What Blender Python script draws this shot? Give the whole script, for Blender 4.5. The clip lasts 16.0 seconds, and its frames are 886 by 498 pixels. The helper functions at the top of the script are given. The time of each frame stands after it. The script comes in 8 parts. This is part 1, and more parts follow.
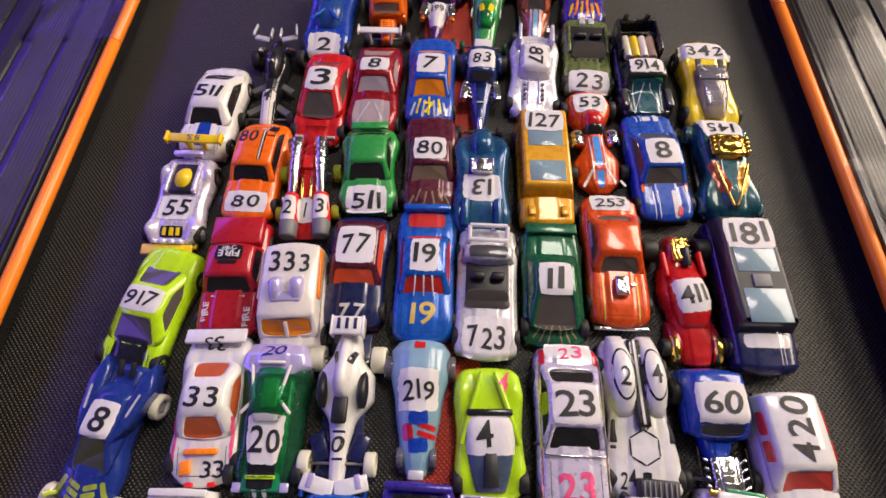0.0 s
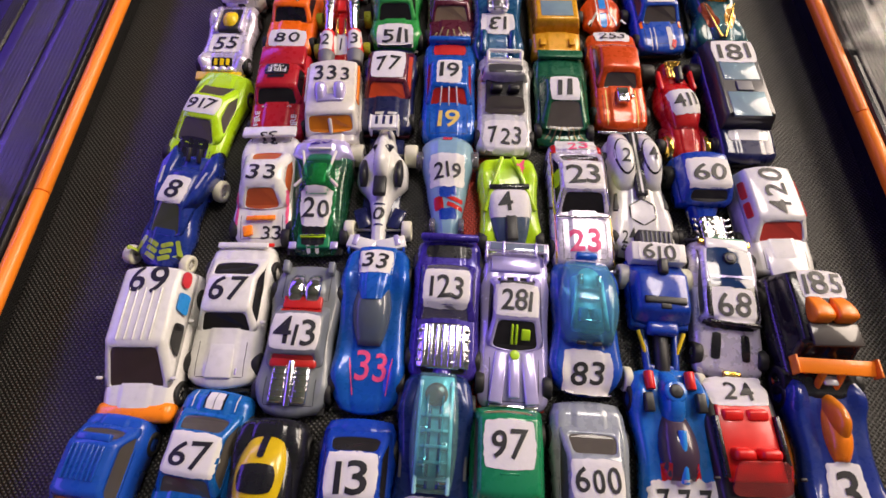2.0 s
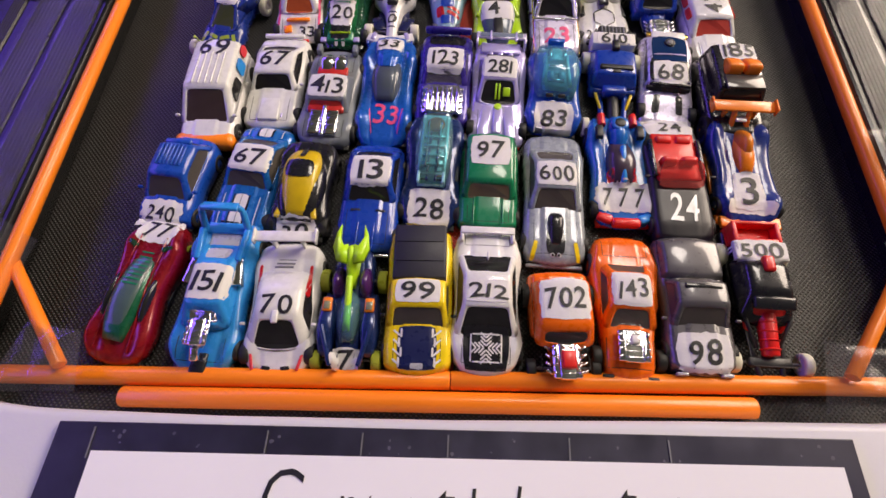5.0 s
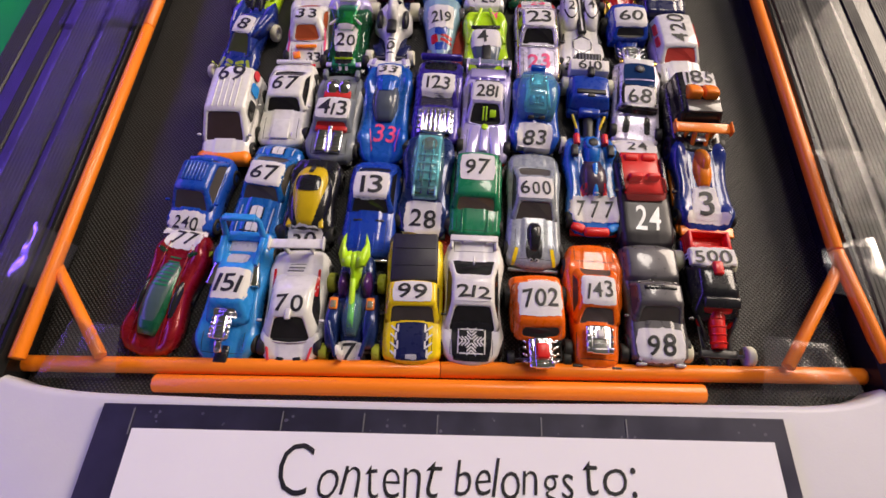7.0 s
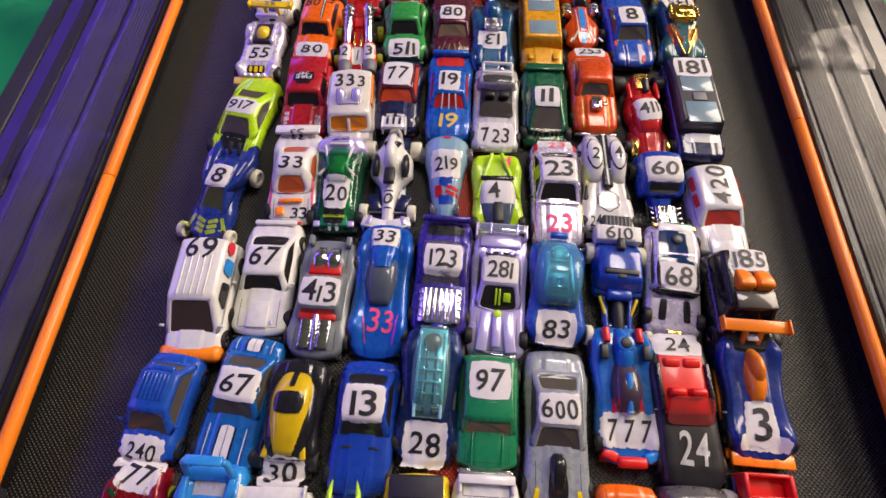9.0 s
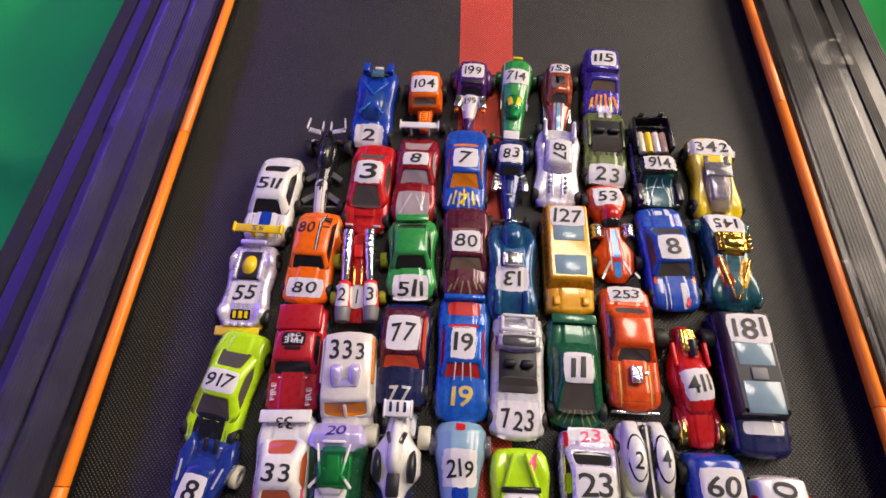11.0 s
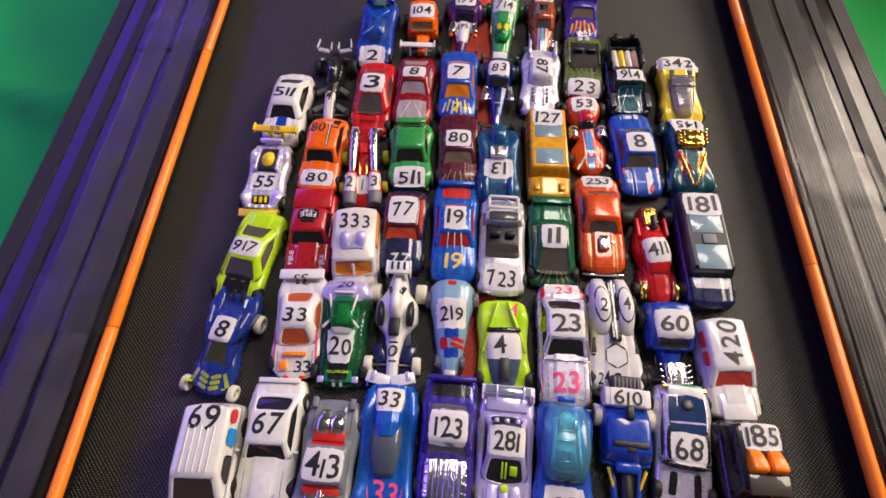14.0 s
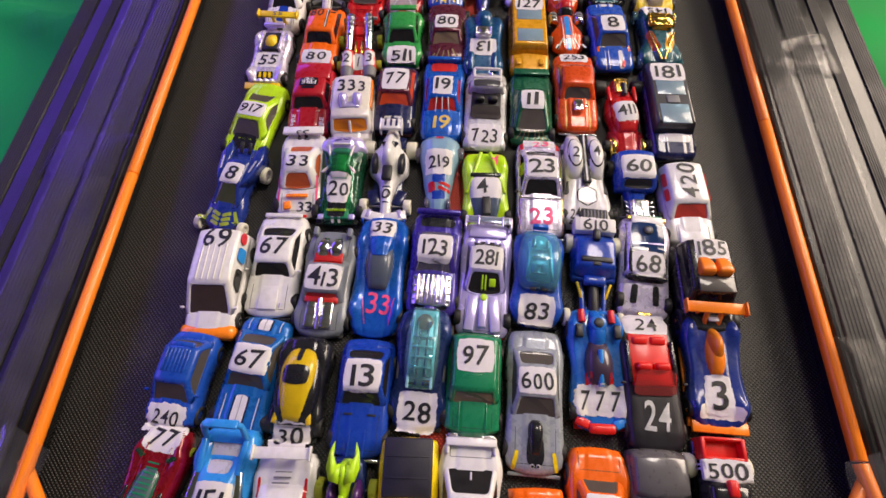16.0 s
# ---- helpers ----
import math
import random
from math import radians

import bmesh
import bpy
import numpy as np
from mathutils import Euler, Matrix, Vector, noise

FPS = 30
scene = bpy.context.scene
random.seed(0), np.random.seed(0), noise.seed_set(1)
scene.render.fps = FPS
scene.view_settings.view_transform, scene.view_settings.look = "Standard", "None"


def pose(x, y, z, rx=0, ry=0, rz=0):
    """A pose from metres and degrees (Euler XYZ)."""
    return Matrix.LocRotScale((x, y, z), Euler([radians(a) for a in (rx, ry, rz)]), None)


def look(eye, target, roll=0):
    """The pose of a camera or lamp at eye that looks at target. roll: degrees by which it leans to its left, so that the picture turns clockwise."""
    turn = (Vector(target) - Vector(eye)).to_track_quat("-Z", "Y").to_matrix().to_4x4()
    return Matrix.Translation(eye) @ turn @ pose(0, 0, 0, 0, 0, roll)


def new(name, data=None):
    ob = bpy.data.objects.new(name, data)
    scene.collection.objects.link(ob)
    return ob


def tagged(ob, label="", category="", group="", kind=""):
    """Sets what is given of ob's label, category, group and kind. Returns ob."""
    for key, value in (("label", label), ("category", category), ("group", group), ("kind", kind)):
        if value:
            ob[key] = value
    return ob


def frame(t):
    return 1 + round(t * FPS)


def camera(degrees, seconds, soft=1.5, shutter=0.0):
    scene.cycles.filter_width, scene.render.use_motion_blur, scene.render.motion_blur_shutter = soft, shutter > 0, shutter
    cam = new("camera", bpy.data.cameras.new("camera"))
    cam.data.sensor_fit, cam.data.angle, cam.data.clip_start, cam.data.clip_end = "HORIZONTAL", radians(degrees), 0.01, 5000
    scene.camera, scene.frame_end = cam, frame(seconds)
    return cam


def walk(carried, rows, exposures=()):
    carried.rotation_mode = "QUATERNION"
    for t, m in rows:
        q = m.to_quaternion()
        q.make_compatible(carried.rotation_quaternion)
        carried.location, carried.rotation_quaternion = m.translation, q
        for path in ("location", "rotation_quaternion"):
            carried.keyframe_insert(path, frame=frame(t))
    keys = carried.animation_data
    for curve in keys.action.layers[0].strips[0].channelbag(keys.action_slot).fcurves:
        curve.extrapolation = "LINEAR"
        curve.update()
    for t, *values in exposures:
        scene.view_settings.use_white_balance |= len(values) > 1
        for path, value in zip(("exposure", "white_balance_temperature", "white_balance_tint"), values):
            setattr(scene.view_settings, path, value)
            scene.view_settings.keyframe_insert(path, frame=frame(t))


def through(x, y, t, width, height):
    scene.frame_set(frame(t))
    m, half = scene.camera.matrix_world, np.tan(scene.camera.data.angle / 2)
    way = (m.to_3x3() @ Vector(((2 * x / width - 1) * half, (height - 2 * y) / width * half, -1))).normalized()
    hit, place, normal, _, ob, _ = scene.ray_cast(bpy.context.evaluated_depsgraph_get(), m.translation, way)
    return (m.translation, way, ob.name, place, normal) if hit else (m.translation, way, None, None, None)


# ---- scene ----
cam = camera(84.0, 16.0, 1.6)
PATH = [
    (0, (0.001, 0.221, 0.247), (-0.052, 1.116, -1.541), -1.1),
    (0.5, (-0.005, 0.196, 0.253), (-0.061, 1.084, -1.538), -1.4),
    (1, (-0.006, 0.167, 0.256), (-0.059, 1.054, -1.536), -1.3),
    (1.5, (-0.014, 0.139, 0.241), (-0.063, 1.022, -1.552), -1.1),
    (2, (-0.01, 0.112, 0.233), (-0.05, 0.984, -1.566), -0.7),
    (2.5, (0.0, 0.083, 0.229), (-0.041, 0.95, -1.572), -0.7),
    (3, (0.002, 0.058, 0.225), (-0.044, 0.927, -1.576), -0.9),
    (3.5, (-0.009, 0.024, 0.225), (-0.058, 0.888, -1.578), -1.0),
    (4, (0.003, -0.002, 0.218), (-0.051, 0.861, -1.585), -1.1),
    (4.5, (-0.001, -0.02, 0.224), (-0.061, 0.841, -1.58), -1.3),
    (6.8, (0.005, -0.046, 0.265), (-0.056, 0.821, -1.536), -1.2),
    (7, (0.005, -0.044, 0.266), (-0.054, 0.82, -1.537), -1.1),
    (7.5, (0.003, -0.021, 0.269), (-0.055, 0.847, -1.532), -1.0),
    (8, (0.002, 0.01, 0.274), (-0.051, 0.884, -1.524), -0.7),
    (8.5, (0.002, 0.038, 0.272), (-0.05, 0.91, -1.527), -0.6),
    (9, (-0.005, 0.078, 0.273), (-0.06, 0.954, -1.523), -0.6),
    (9.5, (-0.01, 0.123, 0.281), (-0.075, 0.999, -1.516), -1.1),
    (10, (-0.012, 0.168, 0.278), (-0.091, 1.052, -1.514), -1.9),
    (10.2, (-0.016, 0.189, 0.283), (-0.102, 1.095, -1.498), -2.4),
    (12.3, (-0.018, 0.275, 0.312), (-0.094, 1.184, -1.468), -1.2),
    (12.5, (-0.018, 0.262, 0.31), (-0.093, 1.175, -1.468), -1.2),
    (13, (-0.025, 0.23, 0.318), (-0.106, 1.132, -1.465), -1.7),
    (13.5, (-0.009, 0.202, 0.314), (-0.09, 1.103, -1.469), -1.7),
    (14, (-0.009, 0.162, 0.31), (-0.089, 1.054, -1.478), -1.9),
    (14.5, (-0.01, 0.14, 0.316), (-0.096, 1.033, -1.472), -2.3),
    (15, (-0.005, 0.118, 0.315), (-0.088, 1.009, -1.474), -2.2),
    (15.5, (0.002, 0.091, 0.306), (-0.082, 0.97, -1.488), -2.2),
    (16, (0.004, 0.061, 0.297), (-0.069, 0.93, -1.503), -1.7),
]
walk(cam, [(t, look(eye, target, roll)) for t, eye, target, roll in PATH],
     exposures=[(0.0, 0.0), (2.0, 0.03), (3.7, 0.11), (4.6, 0.04), (7.0, -0.05), (8.5, 0.03), (10.0, 0.02), (13.0, 0.04), (16.0, 0.03)])

import mathutils
from mathutils.bvhtree import BVHTree

# ---------------- light ----------------
world = bpy.data.worlds.new("room_world")
world.use_nodes = True
world.node_tree.nodes["Background"].inputs[0].default_value = (0.05, 0.05, 0.06, 1)
world.node_tree.nodes["Background"].inputs[1].default_value = 0.3
scene.world = world


def area_lamp(name, at, target, sx, sy, watts, colour):
    d = bpy.data.lights.new(name, "AREA")
    d.shape, d.size, d.size_y, d.energy, d.color = "RECTANGLE", sx, sy, watts, colour
    ob = new(name, d)
    ob.matrix_world = look(at, target)
    return ob


area_lamp("window_light", (2.10, 1.25, 1.28), (0.0, 0.22, 0), 1.8, 1.4, 111, (1.0, 0.82, 0.67))
# Soft overhead fill added to lift brightness; no lamp is known there.
area_lamp("overhead_fill_light", (0.55, 1.15, 2.25), (0.05, 0.45, 0), 0.70, 0.70, 30, (1.0, 0.88, 0.78))
area_lamp("violet_led_light", (-0.95, 0.52, 0.62), (-0.24, 0.40, 0), 2.4, 0.22, 9.0, (0.20, 0.085, 1.0))


# ---------------- materials ----------------
MATS = {}


def material(name, colour, rough=0.5, metal=0.0, coat=0.0, noise_scale=0.0, vary=0.12, bump=0.0, bump_scale=900.0,
             through=0.0, alpha=1.0, spread=0.0):
    """A Principled material with variation at two scales."""
    if name in MATS:
        return MATS[name]
    m = bpy.data.materials.new(name)
    m.use_nodes = True
    nt = m.node_tree
    b = nt.nodes["Principled BSDF"]
    b.inputs["Base Color"].default_value = (*colour, 1)
    b.inputs["Roughness"].default_value = rough
    b.inputs["Metallic"].default_value = metal
    b.inputs["Coat Weight"].default_value = coat
    b.inputs["Specular IOR Level"].default_value = 0.5 if coat < 0.4 or metal > 0.6 else 0.3
    b.inputs["Coat Roughness"].default_value = 0.06
    b.inputs["Transmission Weight"].default_value = through
    b.inputs["Alpha"].default_value = alpha
    if through:
        b.inputs["IOR"].default_value = 1.2
    tc = nt.nodes.new("ShaderNodeTexCoord")
    if noise_scale:
        n = nt.nodes.new("ShaderNodeTexNoise")
        n.inputs["Scale"].default_value, n.inputs["Detail"].default_value = noise_scale, 6
        nt.links.new(tc.outputs["Object"], n.inputs["Vector"])
        big = nt.nodes.new("ShaderNodeTexNoise")
        big.inputs["Scale"].default_value, big.inputs["Detail"].default_value = noise_scale / 9, 3
        nt.links.new(tc.outputs["Object"], big.inputs["Vector"])
        add = nt.nodes.new("ShaderNodeMath")
        add.operation = "ADD"
        nt.links.new(n.outputs["Fac"], add.inputs[0])
        nt.links.new(big.outputs["Fac"], add.inputs[1])
        r = nt.nodes.new("ShaderNodeMapRange")
        r.inputs["From Min"].default_value, r.inputs["From Max"].default_value = 0.6, 1.4
        r.inputs["To Min"].default_value, r.inputs["To Max"].default_value = 1 - vary, 1 + vary
        nt.links.new(add.outputs[0], r.inputs["Value"])
        mul = nt.nodes.new("ShaderNodeVectorMath")
        mul.operation = "SCALE"
        mul.inputs[0].default_value = colour
        nt.links.new(r.outputs["Result"], mul.inputs["Scale"])
        nt.links.new(mul.outputs["Vector"], b.inputs["Base Color"])
        rr = nt.nodes.new("ShaderNodeMapRange")
        rr.inputs["From Min"].default_value, rr.inputs["From Max"].default_value = 0.3, 0.7
        rr.inputs["To Min"].default_value, rr.inputs["To Max"].default_value = rough * 0.8, rough * 1.25
        nt.links.new(n.outputs["Fac"], rr.inputs["Value"])
        nt.links.new(rr.outputs["Result"], b.inputs["Roughness"])
    if bump:
        n2 = nt.nodes.new("ShaderNodeTexNoise")
        n2.inputs["Scale"].default_value, n2.inputs["Detail"].default_value = bump_scale, 4
        nt.links.new(tc.outputs["Object"], n2.inputs["Vector"])
        bp = nt.nodes.new("ShaderNodeBump")
        bp.inputs["Strength"].default_value, bp.inputs["Distance"].default_value = bump, 0.0004
        nt.links.new(n2.outputs["Fac"], bp.inputs["Height"])
        nt.links.new(bp.outputs["Normal"], b.inputs["Normal"])
    MATS[name] = m
    return m


def belt_material(name, colour, dot):
    """Rubber belt with a fine diamond weave."""
    m = bpy.data.materials.new(name)
    m.use_nodes = True
    nt = m.node_tree
    b = nt.nodes["Principled BSDF"]
    b.inputs["Roughness"].default_value = 0.43
    tc = nt.nodes.new("ShaderNodeTexCoord")
    mp = nt.nodes.new("ShaderNodeMapping")
    mp.inputs["Rotation"].default_value = (0, 0, radians(45))
    mp.inputs["Scale"].default_value = (1, 1, 1)
    nt.links.new(tc.outputs["Object"], mp.inputs["Vector"])
    waves = []
    for axis in ("X", "Y"):
        w = nt.nodes.new("ShaderNodeTexWave")
        w.bands_direction = axis
        w.inputs["Scale"].default_value = 180
        w.inputs["Distortion"].default_value = 0.35
        w.inputs["Detail"].default_value = 1
        nt.links.new(mp.outputs["Vector"], w.inputs["Vector"])
        waves.append(w)
    mul = nt.nodes.new("ShaderNodeMath")
    mul.operation = "MULTIPLY"
    nt.links.new(waves[0].outputs["Fac"], mul.inputs[0])
    nt.links.new(waves[1].outputs["Fac"], mul.inputs[1])
    big = nt.nodes.new("ShaderNodeTexNoise")
    big.inputs["Scale"].default_value, big.inputs["Detail"].default_value = 14, 5
    nt.links.new(tc.outputs["Object"], big.inputs["Vector"])
    mix = nt.nodes.new("ShaderNodeMix")
    mix.data_type = "RGBA"
    mix.inputs["A"].default_value = (*colour, 1)
    mix.inputs["B"].default_value = (*dot, 1)
    nt.links.new(mul.outputs[0], mix.inputs["Factor"])
    sc = nt.nodes.new("ShaderNodeVectorMath")
    sc.operation = "SCALE"
    r = nt.nodes.new("ShaderNodeMapRange")
    r.inputs["To Min"].default_value, r.inputs["To Max"].default_value = 0.7, 1.3
    nt.links.new(big.outputs["Fac"], r.inputs["Value"])
    nt.links.new(mix.outputs["Result"], sc.inputs[0])
    nt.links.new(r.outputs["Result"], sc.inputs["Scale"])
    nt.links.new(sc.outputs["Vector"], b.inputs["Base Color"])
    bp = nt.nodes.new("ShaderNodeBump")
    bp.inputs["Strength"].default_value, bp.inputs["Distance"].default_value = 0.8, 0.0006
    nt.links.new(mul.outputs[0], bp.inputs["Height"])
    nt.links.new(bp.outputs["Normal"], b.inputs["Normal"])
    return m


def paint(name, colour, metal=0.0, rough=0.28):
    return material("paint_" + name, colour, rough, metal * 0.45, coat=0.7, noise_scale=260, vary=0.07, bump=0.03, bump_scale=500)


GLASSY = set()


def glass(name, colour, through=0.55, rough=0.06):
    """Tinted moulded plastic: see-through tint, a little cloudy, with a glossy face."""
    key = "glass_" + name
    if key in MATS:
        return MATS[key]
    m = bpy.data.materials.new(key)
    m.use_nodes = True
    nt = m.node_tree
    out, b = nt.nodes["Material Output"], nt.nodes["Principled BSDF"]
    n = nt.nodes.new("ShaderNodeTexNoise")
    n.inputs["Scale"].default_value, n.inputs["Detail"].default_value = 160, 4
    tc = nt.nodes.new("ShaderNodeTexCoord")
    nt.links.new(tc.outputs["Object"], n.inputs["Vector"])
    r = nt.nodes.new("ShaderNodeMapRange")
    r.inputs["To Min"].default_value, r.inputs["To Max"].default_value = 0.8, 1.2
    nt.links.new(n.outputs["Fac"], r.inputs["Value"])
    sc = nt.nodes.new("ShaderNodeVectorMath")
    sc.operation = "SCALE"
    sc.inputs[0].default_value = colour
    nt.links.new(r.outputs["Result"], sc.inputs["Scale"])
    nt.links.new(sc.outputs["Vector"], b.inputs["Base Color"])
    b.inputs["Roughness"].default_value = 0.35
    clear = nt.nodes.new("ShaderNodeBsdfTransparent")
    clear.inputs["Color"].default_value = tuple(min(1.0, 0.04 + 0.96 * c ** 0.7) for c in colour) + (1,)
    mix = nt.nodes.new("ShaderNodeMixShader")
    mix.inputs["Fac"].default_value = through
    nt.links.new(b.outputs["BSDF"], mix.inputs[1])
    nt.links.new(clear.outputs["BSDF"], mix.inputs[2])
    gloss = nt.nodes.new("ShaderNodeBsdfGlossy")
    gloss.inputs["Roughness"].default_value = rough
    fr = nt.nodes.new("ShaderNodeFresnel")
    fr.inputs["IOR"].default_value = 1.45
    top = nt.nodes.new("ShaderNodeMixShader")
    nt.links.new(fr.outputs["Fac"], top.inputs["Fac"])
    nt.links.new(mix.outputs["Shader"], top.inputs[1])
    nt.links.new(gloss.outputs["BSDF"], top.inputs[2])
    nt.links.new(top.outputs["Shader"], out.inputs["Surface"])
    MATS[key] = m
    GLASSY.add(key)
    return m


BELT = belt_material("belt_rubber", (0.006, 0.006, 0.006), (0.078, 0.074, 0.069))
STRIPE = belt_material("red_belt_stripe", (0.50, 0.025, 0.015), (0.95, 0.16, 0.09))
RAIL = material("rail_black_plastic", (0.010, 0.010, 0.010), 0.21, 0, coat=0.0, noise_scale=60, vary=0.3, bump=0.1, bump_scale=60)
RAIL.node_tree.nodes["Principled BSDF"].inputs["Specular IOR Level"].default_value = 0.3
RAIL_OUTER = material("rail_ribbed_black", (0.024, 0.023, 0.022), 0.48, 0, noise_scale=70, vary=0.3, bump=0.15, bump_scale=300)
RAIL_GRIP = material("rail_grey_grip", (0.034, 0.032, 0.030), 0.46, 0, coat=0.0, noise_scale=80, vary=0.25, bump=0.1, bump_scale=300)
for m in (RAIL_OUTER, RAIL_GRIP):
    m.node_tree.nodes["Principled BSDF"].inputs["Specular IOR Level"].default_value = 0.22
ORANGE = material("orange_track_plastic", (1.0, 0.25, 0.010), 0.45, 0, coat=0.4, noise_scale=40, vary=0.06, bump=0.05, bump_scale=120)
ORANGE.node_tree.nodes["Principled BSDF"].inputs["Coat Roughness"].default_value = 0.2
CAP = material("grey_cap_plastic", (0.60, 0.59, 0.63), 0.45, 0, noise_scale=30, vary=0.06, bump=0.12, bump_scale=900)
PAPER = material("paper", (0.90, 0.89, 0.90), 0.8, 0, noise_scale=20, vary=0.03, bump=0.1, bump_scale=200)
BUBBLE = material("tape_bubble", (0.10, 0.095, 0.13), 0.4, 0, noise_scale=300, vary=0.5)
# Black tape; the violet LED's reflection is tinted into its base colour.
TAPE_BLACK = material("black_tape_violet_sheen", (0.026, 0.024, 0.046), 0.36, 0, noise_scale=70, vary=0.5, bump=0.2, bump_scale=140)
CLOTH = material("green_cloth", (0.006, 0.36, 0.075), 0.85, 0, noise_scale=9, vary=0.25, bump=0.3, bump_scale=700)
# Greys of the unseen room, set for how much light they bounce.
WALL = material("unseen_room_grey", (0.17, 0.165, 0.155), 0.8, 0, noise_scale=8, vary=0.05)
CEIL = material("unseen_ceiling_grey", (0.26, 0.25, 0.24), 0.85, 0, noise_scale=8, vary=0.05)
INK = material("marker_ink", (0.012, 0.012, 0.015), 0.5, 0, noise_scale=300, vary=0.4)
PINK_INK = material("pink_marker_ink", (0.8, 0.08, 0.22), 0.5, 0, noise_scale=300, vary=0.2)
SILVER_INK = material("silver_marker_ink", (0.6, 0.6, 0.6), 0.4, 0.4, noise_scale=300, vary=0.2)
GOLD_INK = material("gold_ink", (0.65, 0.48, 0.12), 0.4, 0.3, noise_scale=300, vary=0.2)
DULL_GOLD = material("dull_gold_ink", (0.26, 0.20, 0.09), 0.45, 0.2, noise_scale=300, vary=0.3)
RED_INK = material("red_ink", (0.6, 0.03, 0.04), 0.5, 0, noise_scale=300, vary=0.2)
WHITEOUT = material("white_marker_paint", (0.72, 0.70, 0.69), 0.6, 0, noise_scale=350, vary=0.06, bump=0.5, bump_scale=420)
CHROME = material("chrome_plating", (0.82, 0.82, 0.85), 0.12, 1.0, noise_scale=200, vary=0.06, bump=0.55, bump_scale=420)
GOLD = material("gold_plating", (0.85, 0.58, 0.12), 0.16, 1.0, noise_scale=200, vary=0.08, bump=0.5, bump_scale=420)
BLACK = material("black_plastic", (0.015, 0.015, 0.017), 0.4, 0, noise_scale=150, vary=0.25, bump=0.1, bump_scale=800)
GREYP = material("grey_plastic", (0.16, 0.16, 0.17), 0.45, 0, noise_scale=150, vary=0.15, bump=0.1, bump_scale=800)
SEAM = material("shut_line_dark", (0.02, 0.02, 0.022), 0.6, 0, noise_scale=200, vary=0.2)
TYRE = material("tyre_black", (0.014, 0.014, 0.014), 0.55, 0, noise_scale=200, vary=0.3)
TYRE_WHITE = material("tyre_cream", (0.72, 0.70, 0.55), 0.5, 0, noise_scale=200, vary=0.08)
DARKGLASS = material("glass_dark_tint", (0.020, 0.019, 0.020), 0.12, 0, coat=0.0, noise_scale=120, vary=0.3)
SMOKE = glass("smoke", (0.15, 0.13, 0.11), 0.45)


def clear_tape_material(name, milky, ior):
    """Nearly invisible film that shows mainly by its gloss."""
    m = bpy.data.materials.new(name)
    m.use_nodes = True
    nt = m.node_tree
    nt.nodes.remove(nt.nodes["Principled BSDF"])
    out = nt.nodes["Material Output"]
    n = nt.nodes.new("ShaderNodeTexNoise")
    n.inputs["Scale"].default_value, n.inputs["Detail"].default_value = 45, 5
    tc = nt.nodes.new("ShaderNodeTexCoord")
    nt.links.new(tc.outputs["Object"], n.inputs["Vector"])
    bp = nt.nodes.new("ShaderNodeBump")
    bp.inputs["Strength"].default_value, bp.inputs["Distance"].default_value = 0.25, 0.003
    nt.links.new(n.outputs["Fac"], bp.inputs["Height"])
    clear = nt.nodes.new("ShaderNodeBsdfTransparent")
    clear.inputs["Color"].default_value = (0.96, 0.96, 0.97, 1)
    milk = nt.nodes.new("ShaderNodeBsdfDiffuse")
    milk.inputs["Color"].default_value = (0.75, 0.74, 0.72, 1)
    cloud = nt.nodes.new("ShaderNodeMixShader")
    streak = nt.nodes.new("ShaderNodeMapRange")
    streak.inputs["From Min"].default_value, streak.inputs["From Max"].default_value = 0.35, 0.75
    streak.inputs["To Min"].default_value, streak.inputs["To Max"].default_value = milky * 0.6, milky * 1.5
    nt.links.new(n.outputs["Fac"], streak.inputs["Value"])
    nt.links.new(streak.outputs["Result"], cloud.inputs["Fac"])
    nt.links.new(clear.outputs["BSDF"], cloud.inputs[1])
    nt.links.new(milk.outputs["BSDF"], cloud.inputs[2])
    gloss = nt.nodes.new("ShaderNodeBsdfGlossy")
    gloss.inputs["Roughness"].default_value = 0.12
    nt.links.new(bp.outputs["Normal"], gloss.inputs["Normal"])
    fr = nt.nodes.new("ShaderNodeFresnel")
    fr.inputs["IOR"].default_value = ior
    nt.links.new(bp.outputs["Normal"], fr.inputs["Normal"])
    mix = nt.nodes.new("ShaderNodeMixShader")
    nt.links.new(fr.outputs["Fac"], mix.inputs["Fac"])
    nt.links.new(cloud.outputs["Shader"], mix.inputs[1])
    nt.links.new(gloss.outputs["BSDF"], mix.inputs[2])
    nt.links.new(mix.outputs["Shader"], out.inputs["Surface"])
    return m


CLEAR = clear_tape_material("clear_tape", 0.014, 1.17)
CLEAR_CORNER = clear_tape_material("clear_tape_corner", 0.04, 1.28)
CLEAR_RUN = clear_tape_material("clear_tape_run", 0.04, 1.15)


# ---------------- mesh helpers ----------------
def part(name, bm, mat, parent=None, label="", smooth=True):
    me = bpy.data.meshes.new(name)
    bmesh.ops.recalc_face_normals(bm, faces=bm.faces)
    bm.to_mesh(me)
    bm.free()
    if smooth:
        for p in me.polygons:
            p.use_smooth = True
    me.materials.append(mat)
    ob = new(name, me)
    if parent is not None:
        ob.parent = parent
    if label:
        ob["label"] = label
    return ob


def pieces(*made):
    """Several bmeshes joined in one."""
    out = bmesh.new()
    for bm in made:
        me = bpy.data.meshes.new("tmp")
        bm.to_mesh(me)
        bm.free()
        out.from_mesh(me)
        bpy.data.meshes.remove(me)
    return out


